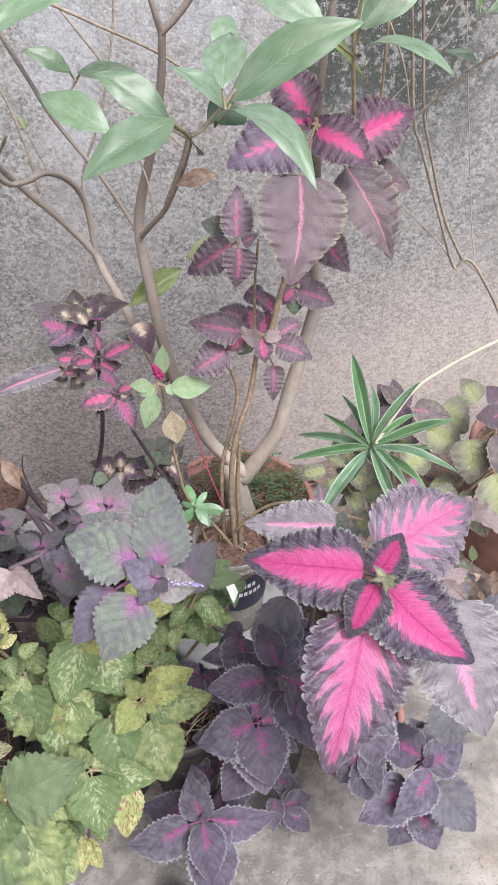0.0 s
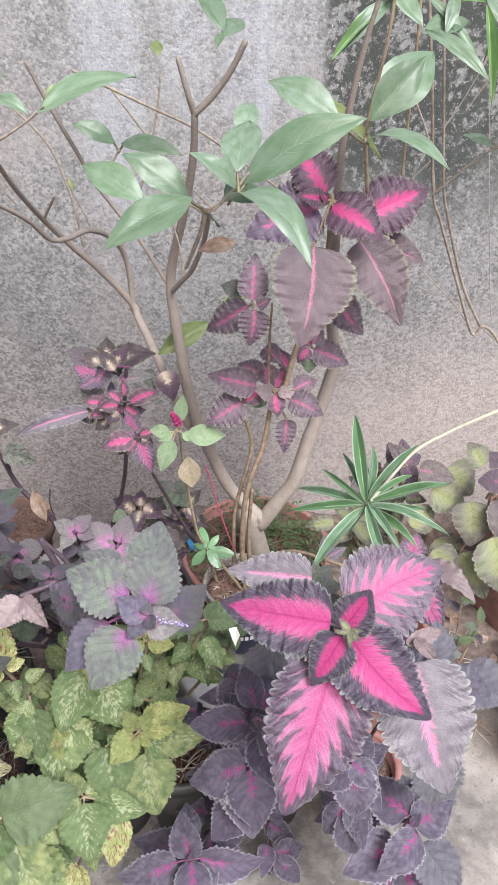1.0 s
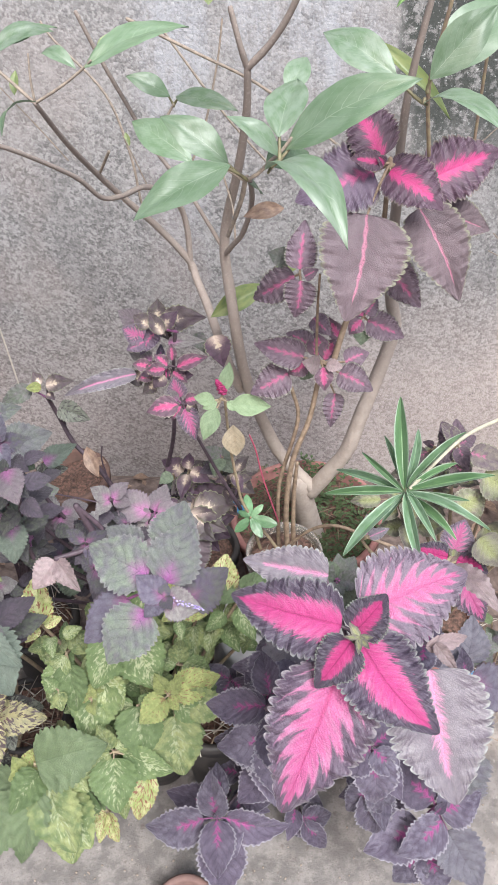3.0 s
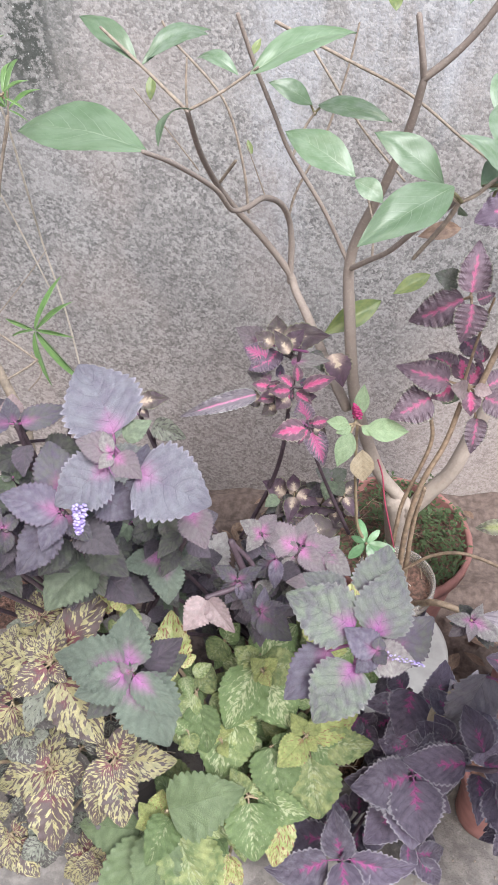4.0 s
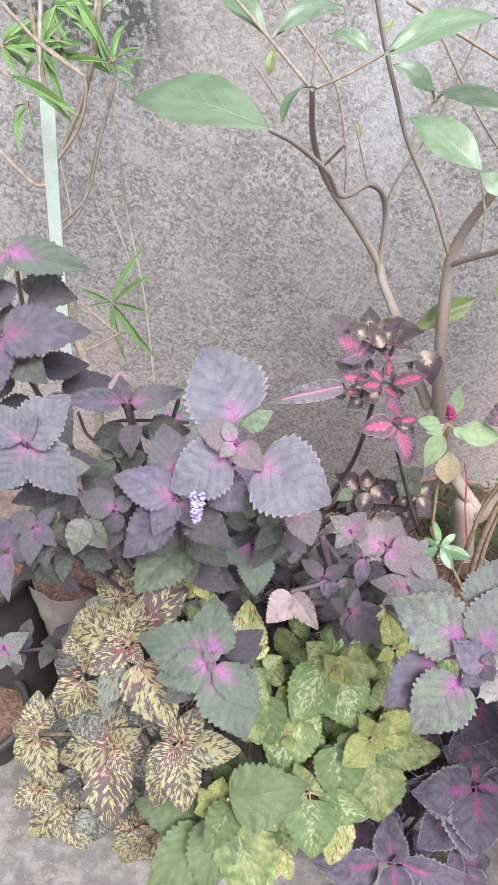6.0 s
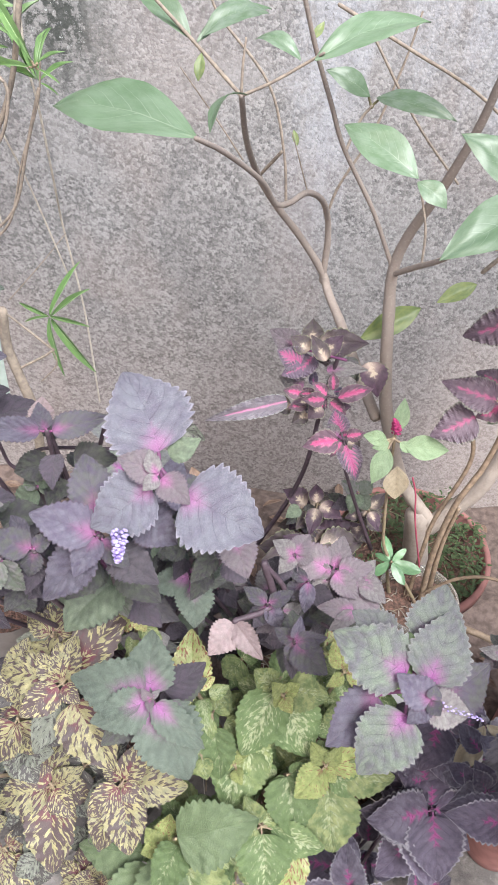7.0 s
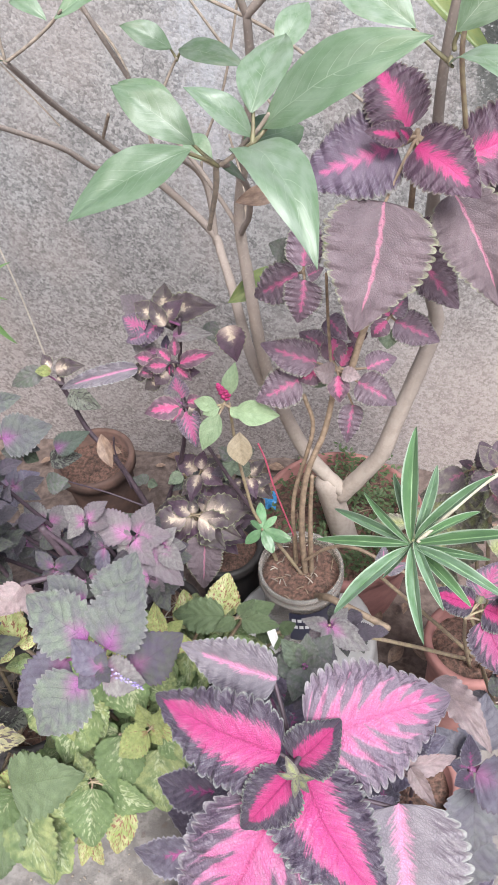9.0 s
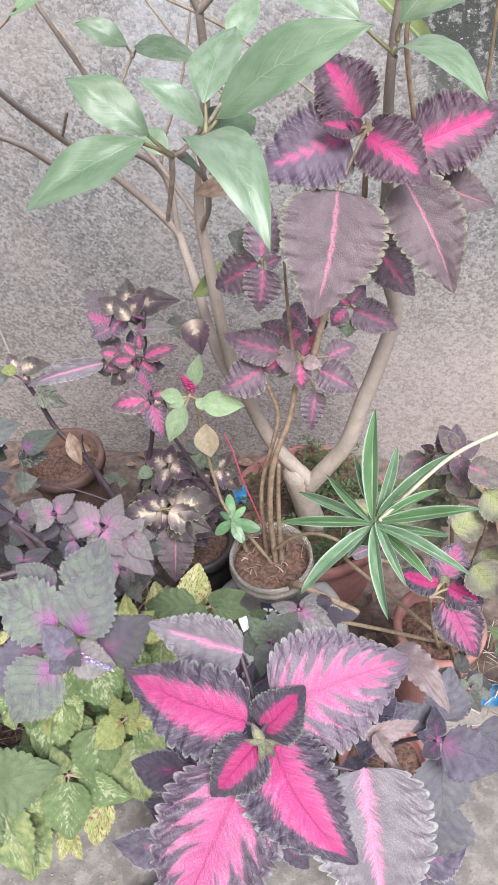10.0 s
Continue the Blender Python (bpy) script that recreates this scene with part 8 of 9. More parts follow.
blade(red_coleus, "cream", (-0.038, 1.081, 0.704), (-0.062, 1.075, 0.698), (0.000, -0.707, 0.707), 1.13, arch=0.1)
blade(red_coleus, "cream", (0.023, 1.066, 0.719), (0.049, 1.067, 0.720), (0.000, -0.707, 0.707), 0.81, arch=0.1)
blade(red_coleus, "pinkgrey", (-0.044, 1.067, 0.720), (-0.160, 1.040, 0.693), (0.000, -0.707, 0.707), 0.23, arch=0.2)
blade(red_coleus, "redc", (0.005, 1.068, 0.730), (0.014, 1.058, 0.720), (0.000, -0.707, 0.707), 0.62, arch=0.1)
blade(red_coleus, "cream", (-0.015, 1.067, 0.724), (-0.037, 1.063, 0.720), (0.000, -0.707, 0.707), 0.61, arch=0.1)
blade(red_coleus, "talltop", (-0.007, 1.075, 0.732), (-0.021, 1.071, 0.729), (0.000, -0.707, 0.707), 0.61, arch=0.1)
blade(red_coleus, "dark", (0.022, 1.078, 0.736), (0.044, 1.079, 0.737), (0.000, -0.707, 0.707), 0.62, arch=0.1)
blade(red_coleus, "redc", (-0.006, 1.078, 0.712), (-0.022, 1.068, 0.703), (0.000, -0.707, 0.707), 0.62, arch=0.1)
blade(red_coleus, "cream", (0.018, 1.069, 0.728), (0.035, 1.062, 0.721), (0.000, -0.707, 0.707), 0.61, arch=0.1)
blade(red_coleus, "talltop", (-0.005, 1.079, 0.725), (-0.028, 1.084, 0.730), (0.000, -0.707, 0.707), 0.61, arch=0.1)
blade(red_coleus, "dark", (-0.006, 1.074, 0.710), (-0.021, 1.065, 0.701), (0.000, -0.707, 0.707), 0.62, arch=0.1)
blade(red_coleus, "redc", (-0.009, 1.073, 0.732), (-0.029, 1.072, 0.731), (0.000, -0.707, 0.707), 0.61, arch=0.1)
blade(red_coleus, "cream", (-0.005, 1.071, 0.715), (-0.001, 1.063, 0.706), (0.000, -0.707, 0.707), 0.62, arch=0.1)
blade(red_coleus, "talltop", (-0.003, 1.080, 0.711), (-0.002, 1.067, 0.698), (0.000, -0.707, 0.707), 0.62, arch=0.1)
blade(red_coleus, "dark", (0.007, 1.069, 0.724), (0.010, 1.058, 0.714), (0.000, -0.707, 0.707), 0.62, arch=0.1)
blade(red_coleus, "redc", (-0.012, 1.078, 0.712), (-0.023, 1.070, 0.703), (0.000, -0.707, 0.707), 0.62, arch=0.1)
blade(red_coleus, "cream", (0.006, 1.079, 0.723), (0.015, 1.070, 0.714), (0.000, -0.707, 0.707), 0.62, arch=0.1)
blade(red_coleus, "talltop", (0.005, 1.065, 0.729), (0.007, 1.055, 0.718), (0.000, -0.707, 0.707), 0.62, arch=0.1)
blade(red_coleus, "dark", (-0.008, 1.098, 0.729), (-0.009, 1.114, 0.746), (0.000, -0.707, 0.707), 0.63, arch=0.1)
blade(red_coleus, "cream", (-0.007, 1.117, 0.768), (0.014, 1.109, 0.760), (0.000, -0.707, 0.707), 0.62, arch=0.1)
blade(red_coleus, "tallleft", (-0.000, 1.116, 0.775), (0.017, 1.126, 0.784), (0.000, -0.707, 0.707), 0.63, arch=0.1)
blade(red_coleus, "cream", (-0.025, 1.115, 0.768), (-0.042, 1.118, 0.772), (0.000, -0.707, 0.707), 0.61, arch=0.1)
blade(red_coleus, "mauve", (-0.012, 1.117, 0.769), (0.002, 1.112, 0.765), (0.000, -0.707, 0.707), 0.61, arch=0.1)
blade(red_coleus, "cream", (-0.019, 1.110, 0.768), (-0.022, 1.094, 0.752), (0.000, -0.707, 0.707), 0.63, arch=0.1)
blade(red_coleus, "tallleft", (-0.011, 1.112, 0.771), (0.001, 1.106, 0.765), (0.000, -0.707, 0.707), 0.62, arch=0.1)
blade(red_coleus, "cream", (-0.002, 1.110, 0.771), (0.008, 1.102, 0.762), (0.000, -0.707, 0.707), 0.62, arch=0.1)
blade(red_coleus, "mauve", (-0.039, 1.121, 0.769), (-0.051, 1.130, 0.778), (0.000, -0.707, 0.707), 0.62, arch=0.1)
blade(red_coleus, "cream", (-0.016, 1.108, 0.764), (-0.014, 1.099, 0.755), (0.000, -0.707, 0.707), 0.63, arch=0.1)
blade(red_coleus, "tallleft", (-0.001, 1.122, 0.778), (0.003, 1.134, 0.790), (0.000, -0.707, 0.707), 0.63, arch=0.1)
blade(red_coleus, "cream", (-0.016, 1.108, 0.768), (-0.023, 1.098, 0.758), (0.000, -0.707, 0.707), 0.63, arch=0.1)
blade(red_coleus, "mauve", (0.005, 1.114, 0.765), (0.016, 1.103, 0.754), (0.000, -0.707, 0.707), 0.62, arch=0.1)
blade(red_coleus, "redc", (0.033, 1.038, 0.686), (0.054, 1.043, 0.691), (0.000, -0.707, 0.707), 0.61, arch=0.1)
blade(red_coleus, "talltop", (0.027, 1.041, 0.674), (0.037, 1.026, 0.659), (0.000, -0.707, 0.707), 0.62, arch=0.1)
blade(red_coleus, "cream", (0.017, 1.036, 0.672), (0.002, 1.024, 0.661), (0.000, -0.707, 0.707), 0.62, arch=0.1)
blade(red_coleus, "redc", (0.011, 1.043, 0.676), (-0.010, 1.040, 0.674), (0.000, -0.707, 0.707), 0.61, arch=0.1)
blade(red_coleus, "talltop", (0.027, 1.039, 0.681), (0.050, 1.033, 0.675), (0.000, -0.707, 0.707), 0.61, arch=0.1)
blade(red_coleus, "cream", (0.037, 1.036, 0.678), (0.046, 1.028, 0.670), (0.000, -0.707, 0.707), 0.62, arch=0.1)
blade(red_coleus, "redc", (0.028, 1.038, 0.678), (0.046, 1.032, 0.672), (0.000, -0.707, 0.707), 0.61, arch=0.1)
blade(red_coleus, "redc", (0.031, 1.008, 0.706), (-0.019, 0.999, 0.697), (0.000, -0.707, 0.707), 0.69, arch=0.1, stalk=(0.037, 1.010, 0.708))
blade(red_coleus, "redc", (0.042, 1.013, 0.711), (0.068, 1.018, 0.716), (0.000, -0.707, 0.707), 0.77, arch=0.1, stalk=(0.037, 1.010, 0.708))
blade(red_coleus, "pinkvein", (0.034, 1.017, 0.715), (0.022, 1.039, 0.737), (0.000, -0.707, 0.707), 0.92, arch=0.1, stalk=(0.037, 1.010, 0.708))
blade(red_coleus, "pinkvein", (0.041, 1.004, 0.702), (0.060, 0.970, 0.668), (0.000, -0.707, 0.707), 0.65, arch=0.1, stalk=(0.037, 1.010, 0.708))
blade(red_coleus, "mauve", (0.030, 1.013, 0.711), (0.007, 1.025, 0.723), (0.000, -0.707, 0.707), 0.71, arch=0.1, stalk=(0.037, 1.010, 0.708))
blade(red_coleus, "cream", (0.045, 1.009, 0.707), (0.063, 1.001, 0.699), (0.000, -0.707, 0.707), 0.88, arch=0.1, stalk=(0.037, 1.010, 0.708))
blade(red_coleus, "redc", (0.035, 1.007, 0.705), (0.021, 0.991, 0.689), (0.000, -0.707, 0.707), 0.65, arch=0.1, stalk=(0.037, 1.010, 0.708))
blade(red_coleus, "cream", (0.074, 1.148, 0.741), (0.092, 1.111, 0.704), (0.000, -0.707, 0.707), 0.81, arch=0.1)
blade(red_coleus, "green", (0.042, 1.159, 0.737), (0.062, 1.135, 0.713), (0.000, -0.707, 0.707), 0.65, arch=0.1)
blade(celosia, "herb", (0.104, 0.997, 0.743), (0.112, 1.030, 0.776), (0.000, -0.707, 0.707), 0.46, arch=0.06, stalk=(0.101, 0.990, 0.736))
blade(celosia, "herb", (0.116, 0.985, 0.731), (0.177, 0.983, 0.729), (0.000, -0.707, 0.707), 0.55, arch=0.06, stalk=(0.101, 0.990, 0.736))
blade(celosia, "herb", (0.092, 0.988, 0.734), (0.059, 0.991, 0.737), (0.000, -0.707, 0.707), 0.63, arch=0.06, stalk=(0.101, 0.990, 0.736))
blade(celosia, "herb", (0.095, 0.980, 0.726), (0.076, 0.945, 0.691), (0.000, -0.707, 0.707), 0.56, arch=0.06, stalk=(0.101, 0.990, 0.736))
blade(celosia, "herb", (0.110, 0.987, 0.733), (0.129, 0.978, 0.724), (0.000, -0.707, 0.707), 0.65, arch=0.06, stalk=(0.101, 0.990, 0.736))
blade(celosia, "herb", (0.095, 0.986, 0.732), (0.073, 0.979, 0.725), (0.000, -0.707, 0.707), 0.73, arch=0.06, stalk=(0.101, 0.990, 0.736))

# the low dark plant by the pots
blade(dark_coleus_b, "dusk", (0.466, 0.593, 0.320), (0.473, 0.639, 0.357), (0.000, -0.622, 0.783), 1.23, arch=0.08, stalk=(0.427, 0.573, 0.341))
blade(dark_coleus_b, "dark", (0.408, 0.563, 0.302), (0.329, 0.529, 0.275), (0.000, -0.622, 0.783), 0.80, arch=0.08, stalk=(0.427, 0.573, 0.341))
blade(dark_coleus_b, "dusk", (0.447, 0.600, 0.300), (0.432, 0.642, 0.334), (0.000, -0.622, 0.783), 1.03, arch=0.08, stalk=(0.427, 0.573, 0.341))
blade(dark_coleus_b, "dark", (0.425, 0.579, 0.346), (0.356, 0.625, 0.383), (0.000, -0.622, 0.783), 0.70, arch=0.08, stalk=(0.427, 0.573, 0.341))
blade(dark_coleus_b, "dusk", (0.445, 0.552, 0.312), (0.493, 0.496, 0.268), (0.000, -0.622, 0.783), 0.81, arch=0.08, stalk=(0.427, 0.573, 0.341))
blade(dark_coleus_b, "dark", (0.432, 0.567, 0.340), (0.491, 0.589, 0.357), (0.000, -0.622, 0.783), 0.89, arch=0.08, stalk=(0.427, 0.573, 0.341))
blade(dark_coleus_b, "dark", (0.435, 0.557, 0.334), (0.373, 0.518, 0.303), (0.000, -0.622, 0.783), 0.71, arch=0.08, stalk=(0.427, 0.573, 0.341))
blade(dark_coleus_b, "dark", (0.427, 0.544, 0.244), (0.447, 0.498, 0.207), (0.000, -0.622, 0.783), 0.92, arch=0.08, stalk=(0.427, 0.573, 0.341))
blade(dark_coleus_b, "dark", (0.414, 0.544, 0.244), (0.376, 0.510, 0.217), (0.000, -0.622, 0.783), 0.98, arch=0.08, stalk=(0.427, 0.573, 0.341))
blade(dark_coleus_b, "dark", (0.427, 0.564, 0.343), (0.442, 0.576, 0.353), (0.000, -0.622, 0.783), 0.68, arch=0.08, stalk=(0.427, 0.573, 0.341))
blade(dark_coleus_b, "dark", (0.427, 0.564, 0.343), (0.416, 0.554, 0.335), (0.000, -0.622, 0.783), 0.89, arch=0.08, stalk=(0.427, 0.573, 0.341))
blade(dark_coleus_b, "dusk", (0.466, 0.635, 0.607), (0.521, 0.606, 0.582), (0.000, -0.661, 0.751), 0.99, arch=0.09, stalk=(0.419, 0.603, 0.642))
blade(dark_coleus_b, "dusk", (0.424, 0.627, 0.638), (0.431, 0.669, 0.675), (0.000, -0.661, 0.751), 0.81, arch=0.09, stalk=(0.419, 0.603, 0.642))
blade(dark_coleus_b, "dusk", (0.409, 0.616, 0.641), (0.384, 0.635, 0.657), (0.000, -0.661, 0.751), 0.90, arch=0.09, stalk=(0.419, 0.603, 0.642))
blade(dark_coleus_b, "dusk", (0.441, 0.585, 0.505), (0.434, 0.546, 0.440), (0.000, -0.862, 0.507), 0.94, arch=0.09, stalk=(0.419, 0.603, 0.642))
blade(dark_coleus_b, "dusk", (0.427, 0.603, 0.600), (0.435, 0.558, 0.540), (0.000, -0.800, 0.600), 0.79, arch=0.09, stalk=(0.419, 0.603, 0.642))
blade(dark_coleus_b, "purple", (0.424, 0.602, 0.641), (0.486, 0.591, 0.631), (0.000, -0.661, 0.751), 0.88, arch=0.09, stalk=(0.419, 0.603, 0.642))
blade(dark_coleus_b, "dark", (0.418, 0.605, 0.649), (0.414, 0.628, 0.669), (0.000, -0.661, 0.751), 0.67, arch=0.09, stalk=(0.419, 0.603, 0.642))
blade(dark_coleus_b, "dark", (0.418, 0.599, 0.643), (0.404, 0.589, 0.634), (0.000, -0.661, 0.751), 1.10, arch=0.09, stalk=(0.419, 0.603, 0.642))
blade(dark_coleus_b, "dark", (0.415, 0.604, 0.646), (0.397, 0.606, 0.648), (0.000, -0.661, 0.751), 0.90, arch=0.09, stalk=(0.419, 0.603, 0.642))
limb(dark_coleus_b, "stem", [(0.4, 0.71, 0.17), (0.4, 0.65, 0.22), (0.415, 0.59, 0.3), (0.427, 0.573, 0.341)], 0.004, 0.003)
limb(dark_coleus_b, "stem", [(0.4, 0.72, 0.17), (0.395, 0.7, 0.35), (0.41, 0.64, 0.55), (0.419, 0.603, 0.642)], 0.0045, 0.003)

# the sparse plant on its dark stem
blade(dark_stem_coleus, "green", (-0.289, 1.200, 0.575), (-0.346, 1.179, 0.555), (0.000, -0.682, 0.732), 0.57, arch=0.1, stalk=(-0.258, 1.190, 0.562))
blade(dark_stem_coleus, "cream", (-0.255, 1.190, 0.593), (-0.201, 1.197, 0.599), (0.000, -0.682, 0.732), 0.61, arch=0.1, stalk=(-0.258, 1.190, 0.562))
blade(dark_stem_coleus, "browngrey", (-0.232, 1.170, 0.557), (-0.171, 1.154, 0.542), (0.000, -0.682, 0.732), 0.64, arch=0.1, stalk=(-0.235, 1.185, 0.500))
blade(dark_stem_coleus, "cream", (-0.264, 1.190, 0.595), (-0.281, 1.207, 0.611), (0.000, -0.682, 0.732), 0.84, arch=0.1)
blade(dark_stem_coleus, "limeyel", (-0.262, 1.185, 0.592), (-0.292, 1.183, 0.590), (0.000, -0.682, 0.732), 0.65, arch=0.1)
blade(dark_stem_coleus, "cream", (-0.253, 1.185, 0.579), (-0.238, 1.175, 0.570), (0.000, -0.682, 0.732), 0.80, arch=0.1)
blade(dark_stem_coleus, "greenmag", (-0.274, 1.130, 0.449), (-0.210, 1.158, 0.475), (0.000, -0.682, 0.732), 0.58, arch=0.1)
blade(dark_stem_coleus, "browngrey", (-0.301, 1.140, 0.404), (-0.238, 1.151, 0.414), (0.000, -0.682, 0.732), 0.60, arch=0.1)
blade(dark_stem_coleus, "litter", (-0.197, 1.170, 0.457), (-0.170, 1.126, 0.416), (0.000, -0.682, 0.732), 0.44, arch=0.1)
blade(dark_stem_coleus, "litter", (-0.183, 1.160, 0.432), (-0.159, 1.155, 0.427), (0.000, -0.682, 0.732), 0.67, arch=0.1)
blade(dark_stem_coleus, "green", (-0.157, 1.200, 0.285), (-0.181, 1.208, 0.292), (0.000, -0.682, 0.732), 0.71, arch=0.1)
blade(dark_stem_coleus, "green", (-0.147, 1.200, 0.286), (-0.126, 1.197, 0.284), (0.000, -0.682, 0.732), 0.75, arch=0.1)

# the yellow and purple plant and the small pink one
blade(yellow_purple_coleus, "righty", (0.582, 0.799, 0.672), (0.606, 0.765, 0.611), (0.000, -0.878, 0.479), 0.79, arch=0.08)
blade(yellow_purple_coleus, "righty", (0.515, 0.817, 0.633), (0.554, 0.785, 0.566), (0.000, -0.902, 0.431), 0.56, arch=0.08)
blade(yellow_purple_coleus, "righty", (0.473, 0.822, 0.636), (0.505, 0.794, 0.611), (0.000, -0.661, 0.751), 0.98, arch=0.08)
blade(yellow_purple_coleus, "righty", (0.452, 0.871, 0.635), (0.488, 0.893, 0.655), (0.000, -0.661, 0.751), 1.04, arch=0.08)
blade(yellow_purple_coleus, "righty", (0.486, 0.850, 0.628), (0.515, 0.822, 0.603), (0.000, -0.661, 0.751), 0.98, arch=0.08)
blade(yellow_purple_coleus, "righty", (0.483, 0.901, 0.683), (0.531, 0.881, 0.666), (0.000, -0.661, 0.751), 1.00, arch=0.08)
blade(yellow_purple_coleus, "righty", (0.511, 0.934, 0.691), (0.550, 0.905, 0.665), (0.000, -0.661, 0.751), 1.23, arch=0.08)
blade(yellow_purple_coleus, "righty", (0.571, 0.938, 0.694), (0.550, 0.965, 0.719), (0.000, -0.661, 0.751), 1.00, arch=0.08)
blade(yellow_purple_coleus, "rightp", (0.448, 0.964, 0.675), (0.433, 0.993, 0.700), (0.000, -0.661, 0.751), 0.89, arch=0.08)
blade(yellow_purple_coleus, "rightp", (0.450, 0.933, 0.668), (0.469, 0.914, 0.651), (0.000, -0.661, 0.751), 1.07, arch=0.08)
blade(yellow_purple_coleus, "rightp", (0.461, 0.911, 0.714), (0.514, 0.898, 0.703), (0.000, -0.661, 0.751), 0.67, arch=0.08)
blade(yellow_purple_coleus, "righty", (0.525, 0.854, 0.699), (0.523, 0.815, 0.648), (0.000, -0.800, 0.600), 0.97, arch=0.08)
blade(yellow_purple_coleus, "rightp", (0.563, 0.842, 0.714), (0.565, 0.802, 0.661), (0.000, -0.800, 0.600), 0.74, arch=0.08)
blade(yellow_purple_coleus, "righty", (0.548, 0.805, 0.676), (0.567, 0.768, 0.600), (0.000, -0.902, 0.431), 0.89, arch=0.08)
blade(yellow_purple_coleus, "righty", (0.594, 0.842, 0.718), (0.616, 0.810, 0.690), (0.000, -0.661, 0.751), 1.15, arch=0.08)
blade(yellow_purple_coleus, "righty", (0.608, 0.931, 0.709), (0.639, 0.950, 0.726), (0.000, -0.661, 0.751), 1.27, arch=0.08)
blade(yellow_purple_coleus, "rightp", (0.566, 0.856, 0.736), (0.528, 0.857, 0.736), (0.000, -0.661, 0.751), 0.99, arch=0.08, stalk=(0.550, 0.860, 0.700))
blade(yellow_purple_coleus, "rightp", (0.569, 0.866, 0.739), (0.551, 0.891, 0.761), (0.000, -0.661, 0.751), 1.03, arch=0.08, stalk=(0.550, 0.860, 0.700))
blade(yellow_purple_coleus, "rightp", (0.575, 0.863, 0.736), (0.608, 0.879, 0.750), (0.000, -0.661, 0.751), 1.02, arch=0.08, stalk=(0.550, 0.860, 0.700))
blade(yellow_purple_coleus, "rightp", (0.573, 0.849, 0.735), (0.592, 0.825, 0.714), (0.000, -0.661, 0.751), 0.99, arch=0.08, stalk=(0.550, 0.860, 0.700))
blade(yellow_purple_coleus, "rightp", (0.568, 0.850, 0.741), (0.564, 0.837, 0.730), (0.000, -0.661, 0.751), 0.85, arch=0.08)
limb(yellow_purple_coleus, "stem", [(0.5, 0.93, 0.28), (0.54, 0.9, 0.5), (0.57, 0.87, 0.69)], 0.004, 0.003)
limb(yellow_purple_coleus, "stem", [(0.49, 0.93, 0.28), (0.5, 0.92, 0.5), (0.5, 0.91, 0.68)], 0.004, 0.003)
limb(yellow_purple_coleus, "stem", [(0.5, 0.94, 0.28), (0.56, 0.93, 0.45), (0.63, 0.9, 0.62)], 0.004, 0.003)
blade(small_pink_coleus, "pinkvein", (0.444, 0.821, 0.607), (0.459, 0.856, 0.635), (0.000, -0.622, 0.783), 1.00, arch=0.08, stalk=(0.425, 0.800, 0.590))
blade(small_pink_coleus, "pinkdeep", (0.434, 0.814, 0.601), (0.381, 0.823, 0.608), (0.000, -0.622, 0.783), 0.69, arch=0.08, stalk=(0.425, 0.800, 0.590))
blade(small_pink_coleus, "pinkdeep", (0.447, 0.811, 0.599), (0.490, 0.798, 0.589), (0.000, -0.622, 0.783), 1.00, arch=0.08, stalk=(0.425, 0.800, 0.590))
blade(small_pink_coleus, "pinkbig", (0.447, 0.800, 0.590), (0.488, 0.756, 0.531), (0.000, -0.800, 0.600), 0.69, arch=0.08, stalk=(0.425, 0.800, 0.590))
blade(small_pink_coleus, "righty", (0.441, 0.815, 0.602), (0.442, 0.825, 0.610), (0.000, -0.622, 0.783), 0.90, arch=0.08, stalk=(0.425, 0.800, 0.590))
limb(small_pink_coleus, "stem", [(0.48, 0.9, 0.27), (0.45, 0.86, 0.42), (0.425, 0.8, 0.59)], 0.004, 0.003)

# low leaves of the lime plant
blade(lime_coleus, "lime", (-0.131, 0.567, 0.352), (-0.084, 0.500, 0.285), (0.000, -0.707, 0.707), 0.75, arch=0.08)
blade(lime_coleus, "green2", (-0.153, 0.566, 0.351), (-0.161, 0.493, 0.278), (0.000, -0.707, 0.707), 0.68, arch=0.08)
blade(lime_coleus, "limered", (0.016, 0.584, 0.369), (0.004, 0.537, 0.322), (0.000, -0.707, 0.707), 0.64, arch=0.08)

# narrow leaves at the top of the woody shrub
blade(woody_shrub, "tree", (0.397, 1.150, 1.285), (0.316, 1.100, 1.228), (0.000, -0.600, 0.800), 0.20, arch=0.06)
blade(woody_shrub, "treeyel", (0.287, 1.150, 1.181), (0.394, 1.100, 1.101), (0.000, -0.600, 0.800), 0.16, arch=0.06)
blade(woody_shrub, "tree", (0.435, 1.150, 1.287), (0.512, 1.100, 1.206), (0.000, -0.600, 0.800), 0.16, arch=0.06)
blade(woody_shrub, "tree", (0.507, 1.150, 1.296), (0.523, 1.100, 1.259), (0.000, -0.600, 0.800), 0.30, arch=0.06)
blade(woody_shrub, "treeyel", (0.559, 1.150, 1.295), (0.580, 1.100, 1.267), (0.000, -0.600, 0.800), 0.44, arch=0.06)
blade(woody_shrub, "tree", (0.473, 1.150, 1.290), (0.452, 1.100, 1.251), (0.000, -0.600, 0.800), 0.26, arch=0.06)

# a drooping leaf under the pink rosette
blade(pink_coleus, "dusk", (0.222, 0.620, 0.710), (0.198, 0.600, 0.606), (-0.200, -0.700, 0.680), 0.47, arch=0.08, stalk=(0.262, 0.510, 0.840))
blade(dark_coleus, "dark", (0.218, 0.700, 0.493), (0.224, 0.730, 0.549), (0.000, -0.650, 0.750), 0.75, arch=0.08)

